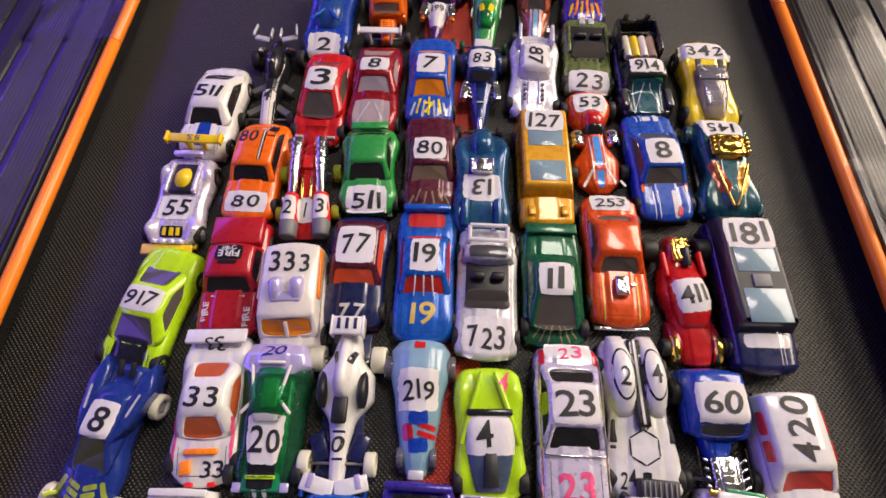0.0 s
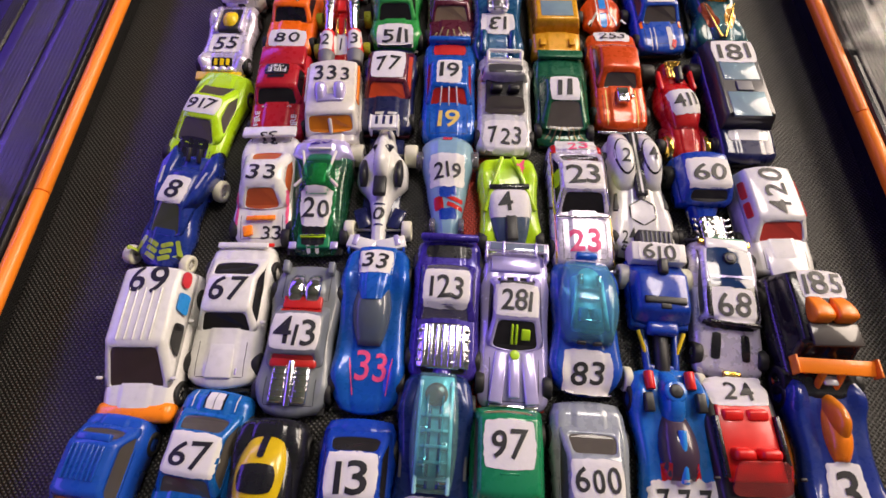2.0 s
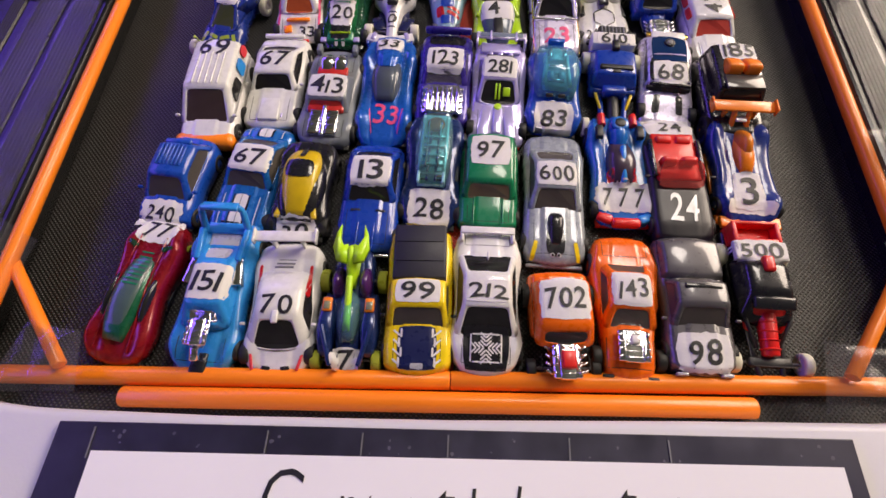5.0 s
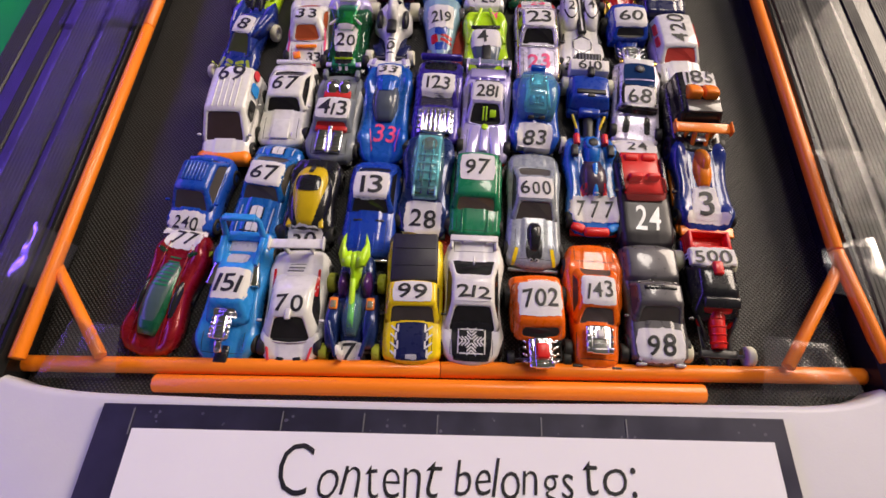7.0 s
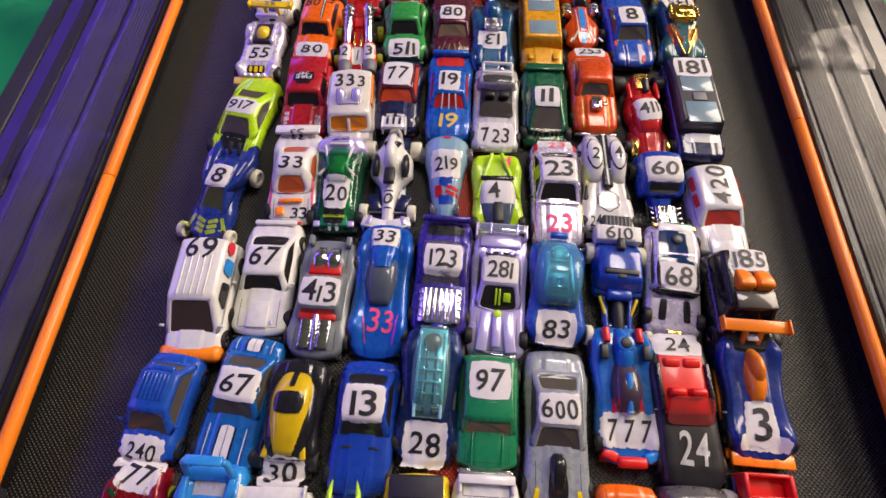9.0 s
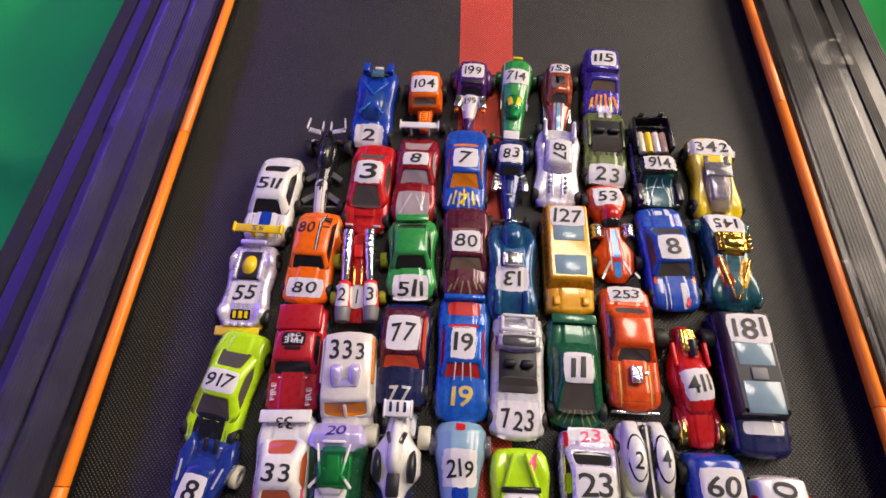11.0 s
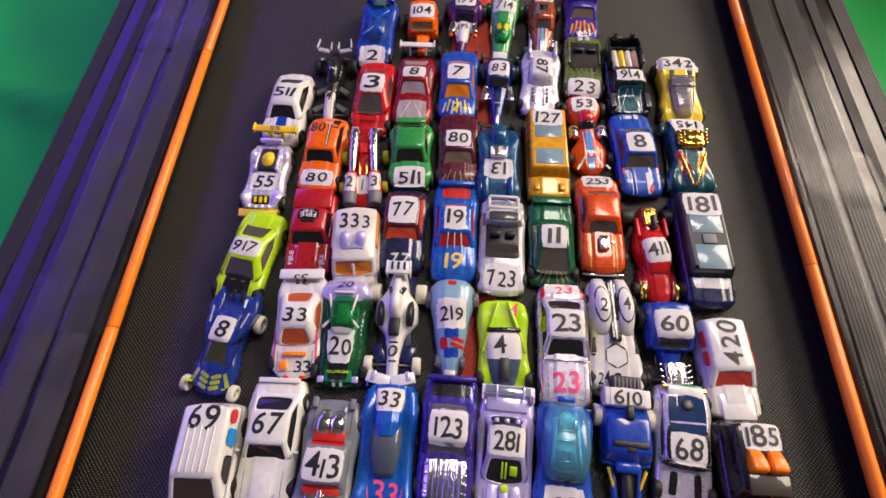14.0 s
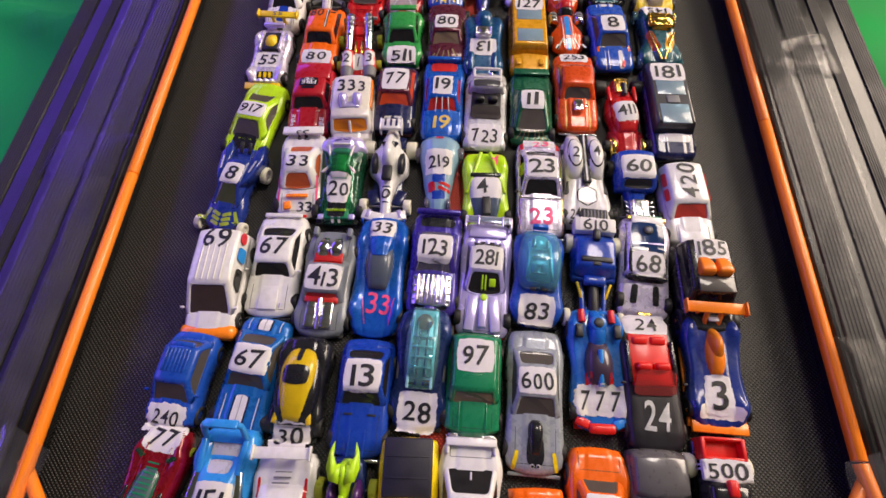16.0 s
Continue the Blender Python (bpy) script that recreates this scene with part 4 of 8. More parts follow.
# ---------------- paints ----------------
RED = paint("red", (0.55, 0.012, 0.015))
DKRED = paint("deep_metallic_red", (0.26, 0.006, 0.014), 0.45)
CRIMSON = paint("crimson", (0.42, 0.012, 0.022))
MAROON = paint("maroon_metallic", (0.10, 0.012, 0.03), 0.4)
ORNG = paint("orange", (0.88, 0.145, 0.004))
BURNT = paint("burnt_orange_metallic", (0.68, 0.075, 0.008), 0.3)
YEL = paint("yellow", (0.90, 0.66, 0.008))
MUST = paint("mustard_metallic", (0.72, 0.35, 0.012), 0.2)
LIME = paint("lime_green", (0.48, 0.78, 0.012))
GRN = paint("green", (0.03, 0.30, 0.06))
EMER = paint("emerald_green", (0.01, 0.22, 0.09))
DKGRN = paint("dark_green_metallic", (0.010, 0.11, 0.05), 0.35)
OLIVE = paint("olive_metallic", (0.13, 0.17, 0.05), 0.4)
BLUE = paint("blue", (0.008, 0.05, 0.38))
ROYAL = paint("royal_blue", (0.012, 0.075, 0.44))
SKYB = paint("light_blue", (0.03, 0.27, 0.72))
MBLUE = paint("metallic_blue", (0.01, 0.13, 0.45), 0.3)
CYANB = paint("bright_metallic_blue", (0.008, 0.10, 0.48), 0.3)
NAVY = paint("navy", (0.010, 0.014, 0.075))
NAVYM = paint("navy_metallic", (0.012, 0.03, 0.14), 0.45)
PETROL = paint("petrol_blue_metallic", (0.01, 0.08, 0.20), 0.45)
PURP = paint("purple_metallic", (0.05, 0.03, 0.30), 0.45)
VIOL = paint("dark_violet", (0.07, 0.015, 0.13), 0.3)
# Silver whose lilac includes the violet light it reflects, put into the colour.
LILAC = paint("violet_sheen_silver", (0.58, 0.52, 0.86), 0.75, 0.22)
SILV = paint("silver", (0.55, 0.55, 0.57), 0.35, 0.28)
# Pale chrome; its lilac cast paints in the violet light's reflection.
PEARL = paint("violet_sheen_chrome", (0.70, 0.65, 0.80), 0.85, 0.28)
GRAY = paint("grey", (0.19, 0.21, 0.24), 0.0, 0.4)
LGRAY = paint("light_grey_metallic", (0.30, 0.33, 0.37), 0.25)
DKGRAY = paint("gunmetal", (0.055, 0.055, 0.06), 0.25, 0.35)
BLK = paint("gloss_black", (0.012, 0.012, 0.016))
WHT = paint("white", (0.75, 0.74, 0.72))
CREAM = paint("off_white", (0.72, 0.68, 0.62))
TEALB = paint("pale_teal_blue", (0.16, 0.42, 0.60), 0.3)
TEALP = paint("dark_teal_pearl", (0.006, 0.075, 0.10), 0.3)
BROWN = paint("copper_brown", (0.36, 0.07, 0.025), 0.45)

G_TEAL = glass("clear_teal", (0.46, 0.92, 0.98), 0.86)
G_CYAN = glass("clear_cyan", (0.28, 0.80, 1.0), 0.80)
G_AMBER = glass("clear_amber", (1.0, 0.30, 0.01), 0.22)
G_YEL = glass("clear_yellow", (0.95, 0.66, 0.01), 0.3)
G_RED = glass("clear_red", (0.85, 0.035, 0.03), 0.35)
G_BLUE = glass("clear_pale_blue", (0.40, 0.60, 0.70), 0.5)
G_GREEN = glass("clear_green", (0.12, 0.76, 0.36), 0.93)
G_PINK = glass("clear_rose", (0.80, 0.68, 0.68), 0.5)
G_GREY = glass("clear_grey", (0.45, 0.43, 0.50), 0.75)
G_TAN = glass("tan_tint", (0.42, 0.30, 0.18), 0.5)
LENS_ORANGE = material("orange_plastic", (1.0, 0.26, 0.012), 0.3, 0, coat=0.3, noise_scale=200, vary=0.1)
RED_PL = material("red_plastic", (0.75, 0.015, 0.012), 0.35, 0, coat=0.2, noise_scale=200, vary=0.12)
YEL_PL = material("yellow_plastic", (0.86, 0.60, 0.01), 0.35, 0, coat=0.2, noise_scale=200, vary=0.1)
LIME_PL = material("lime_plastic", (0.48, 0.80, 0.015), 0.35, 0, coat=0.2, noise_scale=200, vary=0.1)
WHITE_PL = material("white_plastic", (0.72, 0.70, 0.66), 0.4, 0, noise_scale=200, vary=0.06)
YG_WHEEL = material("yellow_green_plastic", (0.45, 0.5, 0.05), 0.3, 0, noise_scale=200, vary=0.1, through=0.2)

# ================= front row =================
c = Car("dark red wedge toy car with green canopy, white patch 77", (-0.1614, 0.0104), (-0.1514, 0.0744), 31.8, 73)
c.shell(DKRED, "wedge", [(0, 0.8), (0.1, 0.96), (0.22, 1.0), (0.5, 0.82), (0.78, 0.96), (0.94, 0.72), (1, 0.55)], k=1.15, fend=((0.15, 0.4, 1.8), (0.82, 0.2, 2.0)), dip=1.0)
c.base()
c.canopy(DKGRN, 0.09, 0.88, 15.6, 9, 17.4, name="canopy_frame", p=5)
c.canopy(glass("dark_green_tint", (0.12, 0.20, 0.20), 0.4), 0.12, 0.85, 13, 9, 18.4, p=5)
for k in range(8):
    c.patch(0.50 + 0.034 * k, 9.5 - 0.4 * k, 0.8, EMER, 0.0, 0, 0.0, "louvre", lift=0.3)
c.canopy(DARKGLASS, 0.26, 0.66, 4.5, 11, 16.0, name="side_window", dx=9.6)
c.canopy(DARKGLASS, 0.26, 0.66, 4.5, 11, 16.0, name="side_window", dx=-9.6)
c.block("tail_light", G_GREEN, 0.79, 16.2, 7, 2.6, 1.4, x=9.5, yaw=28)
c.block("tail_light", G_GREEN, 0.79, 16.2, 7, 2.6, 1.4, x=-9.5, yaw=-28)
for s in (-1, 1):
    c.rod("body_crease", DKRED, (s * 8.6, 0.08, 9.2), (s * 7.4, 0.50, 15.6), 0.5)
    c.rod("body_crease", DKRED, (s * 7.4, 0.50, 15.6), (s * 6.8, 0.86, 16.6), 0.5)
c.num("77", 0.915, 14, 10, 20, 15, ragged=1.0)
c.axles(0.16, 0.82, tyre=YG_WHEEL, rim=CHROME, out=-1.4)

c = Car("light blue toy race car with tall rear wing, number 151", (-0.1174, 0.0079), (-0.1164, 0.0849), 32.9, 76, tall=1.05)
c.shell(SKYB, "wedge", "coke", k=1.05, fend=((0.14, 0.6, 3.0), (0.80, 0.4, 3.0)), dip=1.5)
c.base()
c.block("nose_panel", BLK, 0.06, 8.0, 7, 9, 2.0)
c.cabin(SKYB, 0.286, 0.386, 0.646, 0.906, 11, 20, 0.72, 0.52, CHROME, rear_mat=SILV, side=False, sill=0.25, post=2.4)
for s in (-1, 1):
    c.block("side_engine", CHROME, 0.62, 14.5, 4.2, 14, 5, x=s * 11.3, yaw=s * 8)
    c.rod("wing_post", SKYB, (s * 11.0, 0.90, 13), (s * 10.4, 0.99, 25.0), 1.9, 1.6)
    c.rod("wing_corner", SKYB, (s * 10.4, 0.99, 24.6), (s * 8.4, 1.0, 27.2), 1.6)
    c.block("cockpit_wall", SKYB, 0.80, 15.5, 3.0, 17, 5, x=s * 10.8, yaw=-s * 4)
c.block("spoiler", SKYB, 1.0, 27.2, 18, 4.6, 2.0, tilt=-14)
c.block("tail_deck", SKYB, 0.93, 14.5, 20, 6, 2.4)
c.block("cockpit_floor", SILV, 0.80, 13.6, 15, 15, 2.0)
c.engine(0.22, 14.5, w=10, l=13, h=6.5, pipes=False)
c.rod("intake", CHROME, (0, 0.13, 15), (0, 0.06, 12.5), 2.2)
c.num("151", 0.526, 15, 11, 20, 18)
c.axles(0.16, 0.82, r=5.2, rr=6)

c = Car("white toy supercar with rear wing and black windscreen, number 70", (-0.0818, 0.0079), (-0.0838, 0.0729), 32.9, 66, tall=0.94)
c.shell(WHT, "wedge", "wedge", k=1.05, fend=((0.2, 0.5, 2.0), (0.8, 0.3, 1.0)))
c.base()
c.cabin(WHT, 0.215, 0.40, 0.569, 0.889, 10.5, 20.5, 0.90, 0.60, rear=False, bevel=2.8, post=0.5)
for s in (-1, 1):
    c.strip(0.55, 0.8, 1.6, RED, s * 12.3)
    c.block("air_intake", BLK, 0.06, 7.6, 4.2, 2.6, 1.6, x=s * 4.4, yaw=s * 18, bevel=0.4)
    c.block("headlight", RED_INK, 0.1, 9.5, 1.3, 8, 1, x=s * 11.2, yaw=-s * 14, bevel=0.3)
c.mirrors(0.35, 14, WHT, 0.0)
c.spoiler(WHT, 0.97, 24.5, 30, 6, ends=4)
for k in range(4):
    c.block("louvre", GREYP, 0.76 + 0.04 * k, 18.6 - 1.9 * k, 9, 0.8, 0.7, bevel=0.2)
c.num("70", 0.469, 15, 10)
c.block("roof_scoop", WHT, 0.375, 20.6, 3, 6, 1.8)
c.axles()

c = Car("teal, purple and lime creature toy racer, nose patch 7", (-0.0501, 0.0101), (-0.0511, 0.0721), 32.9, 63, tall=1.12)
c.shell(NAVYM, "low", "dart", k=0.9, wk=0.62)
c.base(wk=0.5)
c.canopy(G_TEAL, 0.2, 0.66, 11, 8, 16.5)
for s in (-1, 1):
    c.canopy(NAVYM, 0.10, 0.66, 8.5, 5, 13.5, name="side_pod", dx=s * 10.2, p=4)
    c.rod("cage_bar", NAVYM, (s * 6.5, 0.06, 9), (s * 11.5, 0.34, 13.5), 1.2)
    c.block("vent", LENS_ORANGE, 0.50, 12.7, 4.6, 7, 2.2, x=s * 10.0, bevel=0.8)
    c.block("vent_glass", G_TEAL, 0.49, 13.5, 3.0, 4.0, 1.4, x=s * 10.0, bevel=0.4)
    c.canopy(VIOL, 0.56, 0.84, 6, 8, 16, name="purple_fin", dx=s * 6.6)
    c.plate("lime_wing", LIME_PL, [(s * 1.5, 0.78), (s * 6.5, 0.80), (s * 8.6, 0.90), (s * 7.6, 1.02), (s * 5.6, 1.10), (s * 5.6, 0.99), (s * 3.6, 0.92), (s * 1.5, 0.93)], 20.5, 2.4, 0.8)
c.canopy(LIME_PL, 0.62, 1.0, 6.5, 9, 22.5, name="lime_spine", peak=0.7)
c.rod("lime_strut", LIME_PL, (0, 0.3, 12), (0, 0.7, 17), 1.7)
c.num("7", 0.11, 7, 9, 13, 11, ragged=0.5)
c.axles(0.12, 0.74, r=4.8, rr=5.8, tyre=YG_WHEEL, rim=CHROME, out=-0.6, bar=True)

c = Car("yellow toy truck with black bed cover, number 99", (-0.0168, 0.0114), (-0.0188, 0.0814), 31.8, 73, tall=0.98)
c.shell(YEL, "box", "box", k=0.95, fend=((0.16, 0.5, 0.6), (0.8, 0.5, 0.6)))
c.base()
c.cabin(YEL, 0.30, 0.41, 0.58, 0.62, 13, 22.5, 0.9, 0.78, SMOKE, rear=False)
COVER = material("vinyl_navy", (0.014, 0.013, 0.026), 0.5, 0, noise_scale=150, vary=0.2, bump=0.15, bump_scale=600)
c.block("bed_cover", COVER, 0.79, 16.2, 25.5, 29, 7, bevel=1.2)
for k in range(2):
    c.block("cover_seam", COVER, 0.72 + 0.14 * k, 19.8, 23, 0.6, 0.5, bevel=0.1)
c.patch(0.16, 18, 20, NAVY, ragged=0.2, name="bonnet_panel")
for s in (-1, 1):
    for k in range(4):
        c.strip(0.04 + 0.06 * k, 0.10 + 0.06 * k, 1.0, WHITEOUT, s * (8.2 - (k % 2)), "swirl_mark", 0.3)
        c.patch(0.07 + 0.06 * k, 4.5, 0.9, WHITEOUT, s * 9.3, s * 40, 0.1, "swirl_mark", lift=0.35)
c.patch(0.045, 6, 2.5, SILV, 0, 0, 0.4, "emblem", lift=0.4)
c.num("99", 0.493, 16, 9, 21, 11.5, ragged=0.4)
c.bumper(0.01, 6, BLK)
c.mirrors(0.36, 15, BLK, 0.2)
c.axles(r=5.6)

c = Car("white toy rally coupe with patterned black bonnet, number 212", (0.0143, 0.0127), (0.0143, 0.0897), 32.9, 73, tall=1.03)
c.shell(WHT, "muscle", "coke", k=1.0, fend=((0.17, 0.8, 0.8), (0.8, 0.9, 0.8)))
c.base()
c.cabin(WHT, 0.248, 0.408, 0.608, 0.828, 12, 21.5, 0.88, 0.64, post=0.4, rsill=0.05)
c.patch(0.16, 21, 20, BLK, ragged=0.1, name="black_bonnet", taper=0.05)
for k in range(4):
    a = radians(90 * k)
    for q in (2.2, 4.0, 5.8):
        for t in (-1, 1):
            ex, ey = q * math.cos(a) - t * 1.25 * math.sin(a), q * math.sin(a) + t * 1.25 * math.cos(a)
            c.patch(0.16 + (ey - 0) / c.L, 3.6, 0.75, WHITEOUT, ex, 90 * k + 90 - t * 45, 0.0, "line_emblem", lift=0.3)
for s in (-1, 1):
    c.patch(0.16, 0.7, 13, WHITEOUT, s * 7.0, 0, 0.0, "line_emblem", lift=0.3)
    c.patch(0.16 + s * 0.085, 13, 0.7, WHITEOUT, 0, 0, 0.0, "line_emblem", lift=0.3)
c.spoiler(WHT, 0.965, 15.6, 27, 4.2, foot=12)
for s in (-1, 1):
    c.block("spoiler_end", WHT, 0.935, 14.4, 2.0, 8, 3.0, x=s * 12.6, bevel=0.9)
c.block("antenna", WHT, 0.74, 20.8, 1, 4, 2.6)
c.num("212", 0.493, 18, 8, 21, 11, ragged=0.3)
c.axles()

c = Car("orange toy hot rod with chrome engine, roof patch 702", (0.0505, 0.0125), (0.0485, 0.0635), 31.8, 51, tall=1.05)
c.shell(ORNG, "box", "box", k=0.95, v0=0.36, wk=0.92, z0=4)
c.shell(ORNG, [(0, 8), (1, 11)], [(0, 0.35), (1, 0.6)], v0=0.02, v1=0.4, name="nose", wk=0.7)
c.cabin(ORNG, 0.287, 0.407, 0.867, 0.927, 13, 22, 0.84, 0.76, BLACK, side=False, rear=False, bevel=2.2, sill=0.25)
c.engine(0.14, 12.0, cap=RED_PL, w=12, l=16, h=8)
c.num("702", 0.667, 18, 11, 23, 20, ragged=0.9)
c.axles(0.12, 0.8, r=4.6, rr=6.2, wr=5.5, out=0.6, bar=True)

c = Car("orange muscle toy car with chrome engine through the bonnet, number 143", (0.0801, 0.0138), (0.0821, 0.0838), 31.8, 71, tall=0.96)
c.shell(ORNG, "muscle", [(0, 0.64), (0.08, 0.72), (0.26, 0.74), (0.40, 0.82), (0.52, 0.97), (0.75, 1.0), (0.93, 0.92), (1, 0.8)], fend=((0.8, 0.8, 1.6),))
c.base(wk=0.6)
c.cabin(ORNG, 0.34, 0.46, 0.66, 0.80, 12, 20.5, 0.80, 0.58, SMOKE, bevel=2.0, rsill=0.1)
c.patch(0.2, 9, 14, BLK, ragged=0.2, name="engine_bay")
c.engine(0.2, 14.4, w=14, l=15, h=5, pipes=False)
c.block("air_scoop", WHITE_PL, 0.235, 17.5, 3.6, 4, 3)
c.num("143", 0.564, 14, 11, 18.5, 17, ragged=0.6)
c.lamps(0.02, 8, BLACK)
c.axles(0.15, 0.8, out=0.6, rr=6)

STEEL = paint("steel_grey_metallic", (0.12, 0.115, 0.12), 0.45, 0.3)
c = Car("gunmetal toy coupe utility with white bonnet patch 98", (0.1129, 0.0170), (0.1129, 0.0850), 31.8, 69, tall=1.03)
c.shell(STEEL, "box", "muscle", k=0.93)
c.base()
c.cabin(STEEL, 0.315, 0.44, 0.60, 0.66, 12.5, 21.5, 0.84, 0.7, SMOKE)
c.cabin(STEEL, 0.62, 0.66, 0.94, 0.99, 12.5, 17.5, 0.9, 0.82, front=False, rear=False, side=False, name="bed_cover")
c.block("roof_bar", BLK, 0.56, 21.9, 17, 2.4, 1.2)
c.mirrors(0.36, 14.5, STEEL, 0.6)
c.num("98", 0.145, 15, 12, 25, 18, ragged=0.7)
c.bumper(0.0, 6, CHROME)
c.lamps(0.01, 9, SILV)
c.axles(r=5.6)

c = Car("black toy truck rod with red engine, patch 500", (0.1446, 0.0173), (0.1456, 0.0933), 31.8, 75, tall=0.97)
c.shell(BLK, "box", "box", k=0.8, v0=0.44, wk=0.84, z0=5)
c.cabin(BLK, 0.36, 0.50, 0.70, 0.78, 11, 22, 0.80, 0.60, RED_PL, side=False, rear=False, bevel=2.6, sill=0.3, post=1.0)
c.block("visor", BLK, 0.43, 20.6, 19, 6, 2.4, bevel=1.0, tilt=18)
c.block("truck_bed", RED_PL, 0.93, 10.5, 23, 11, 7)
for s in (-1, 1):
    c.block("bed_wall", RED_PL, 0.93, 16.5, 2.2, 11, 7, x=s * 10.4)
    c.block("bed_wall", RED_PL, 0.93 + s * 0.065, 16.5, 20, 1.8, 7)
c.block("deck_plate", WHITE_PL, 0.79, 18.5, 25, 10, 3)
c.rod("engine", RED_PL, (0, 0.14, 9.0), (0, 0.4, 11.5), 3.8, 4.4)
for k in range(4):
    c.rod("engine_ring", RED_PL, (0, 0.17 + 0.055 * k, 9.4 + 0.5 * k), (0, 0.19 + 0.055 * k, 9.6 + 0.5 * k), 4.5)
for s in (-1, 1):
    c.rod("frame_rail", BLACK, (s * 5.0, 0.02, 6), (s * 10, 0.45, 8), 1.2)
    c.rod("brace", BLACK, (s * 5.0, 0.2, 8), (s * 10.5, 0.36, 13), 0.9)
    c.rod("brace", RED_PL, (s * 7.5, 0.3, 7), (s * 9.5, 0.36, 11), 1.3)
c.block("front_beam", BLACK, 0.11, 6.5, 20, 5, 3.4, bevel=1.2)
c.num("500", 0.79, 20, 8.5, 25, 11, ragged=0.4)
c.block("air_scoop", RED_PL, 0.68, 22.5, 5.2, 8, 4, bevel=1.2)
c.axles(0.11, 0.82, r=5.4, rr=6.4, w=4.0, wr=5.5, tyre=TYRE_WHITE, rim=WHITE_PL, out=2.0, outr=1.0, bar=True)

# ================= second row =================
c = Car("blue toy saloon with ribbed roof and white bonnet patch 240", (-0.1552, 0.0812), (-0.1506, 0.1352), 28.8, 55, tall=1.12)
c.shell(ROYAL, "box", "muscle", k=0.9, fend=((0.16, 0.4, 0.4), (0.82, 0.5, 0.6)))
c.base()
c.cabin(ROYAL, 0.26, 0.44, 0.78, 0.92, 12.5, 21.5, 0.88, 0.68, SMOKE)
for k in range(7):
    c.block("roof_rib", ROYAL, 0.64, 22.3, 0.9, 13, 0.9, x=(k - 3) * 2.1, bevel=0.3)
c.block("roof_box", ROYAL, 0.81, 20.6, 14, 3, 2)
c.num("240", 0.099, 15, 8, 22, 15, ragged=1.6)
c.mirrors(0.34, 14.5, ROYAL, 0.3)
c.axles()

c = Car("metallic blue muscle toy car with twin white stripes, number 67", (-0.1177, 0.0776), (-0.1107, 0.1466), 31.8, 70, tall=0.93)
c.shell(MBLUE, "muscle", "muscle")
c.base()
c.cabin(MBLUE, 0.403, 0.513, 0.723, 0.883, 12, 20.5, 0.86, 0.66, SMOKE)
for v0, v1 in ((0.02, 0.34), (0.88, 0.985)):
    c.strip(v0, v1, 7.4, WHT, 0)
    c.strip(v0, v1, 0.35, GREYP, 0, "stripe_groove", 0.24)
    for s in (-1, 1):
        c.strip(v0, v1, 0.9, BLK, s * 4.1, "stripe_edge")
        c.strip(v0, v1, 0.5, WHT, s * 9.6)
for k in range(4):
    c.block("bonnet_scoop", BLACK, 0.1, 12.0, 2.4, 1.0, 1.0, x=(k - 1.5) * 2.6 - 2)
c.num("67", 0.618, 16, 12, 23, 17, ragged=0.6)
c.bumper(0.0, 6, CHROME)
c.axles()

c = Car("black toy sports car with yellow glass, nose patch 30", (-0.0851, 0.0773), (-0.0841, 0.1353), 30.7, 59, tall=1.12)
c.shell(BLK, "wedge", "wedge", k=1.0, fend=((0.2, 0.4, 1.0), (0.8, 0.4, 1.0)))
c.base()
c.canopy(BLK, 0.10, 1.0, 26, 9.5, 17.6, name="cabin", p=3.4)
c.canopy(G_YEL, 0.14, 0.92, 21, 11, 20.0, name="windshield", peak=0.62, p=3.2)
c.patch(0.60, 15, 11, BLK, 0, 0, 0.1, "roof_panel", lift=0.4, oval=0.3)
c.patch(0.83, 3.0, 12, BLK, 0, 0, 0.1, "roof_spine", lift=0.4)
for s in (-1, 1):
    c.block("yellow_trim", G_YEL, 0.24, 12.2, 3, 9, 1.4, x=s * 9.0, yaw=s * 12)
c.num("30", 0.067, 14, 9, 21, 14, ragged=1.2)
c.axles(tyre=TYRE, rim=GOLD)

c = Car("blue toy muscle saloon with white roof patch 13", (-0.0483, 0.0715), (-0.0473, 0.1365), 31.8, 66, tall=0.95)
c.shell(BLUE, "muscle", "muscle", k=1.0)
c.base()
c.cabin(BLUE, 0.432, 0.542, 0.772, 0.932, 12.2, 21.0, 0.86, 0.68)
for s in (-1, 1):
    c.block("bonnet_crease", BLUE, 0.18, 12.4, 0.8, 22, 0.8, x=s * 4.2, bevel=0.3)
    c.block("vent", BLACK, 0.345, 13.1, 5, 1.2, 0.5, x=s * 6.5, bevel=0.1)
c.num("13", 0.652, 13, 13, 21, 19, ragged=0.7)
c.bumper(0.0, 6)
c.axles()

c = Car("navy toy speedster with clear teal canopy, nose patch 28", (-0.0168, 0.0865), (-0.0148, 0.1565), 31.8, 71, tall=1.12)
c.shell(NAVYM, "wedge", "coke", k=1.0, fend=((0.2, 0.4, 1.2), (0.8, 0.5, 1.5)))
c.base()
c.canopy(G_TEAL, 0.28, 1.04, 20, 12, 20, p=6, peak=0.5, full=0.3)
PALET = paint("pale_aqua", (0.32, 0.66, 0.74), 0.2)
c.block("cockpit", PALET, 0.65, 12.0, 15, 46, 5, bevel=1)
for s in (-1, 1):
    c.block("cockpit_rail", PALET, 0.63, 15.6, 1.6, 44, 2.2, x=s * 6.6, bevel=0.4)
    c.block("cockpit_rail", NAVYM, 0.63, 15.0, 1.2, 40, 1.6, x=s * 2.2, bevel=0.3)
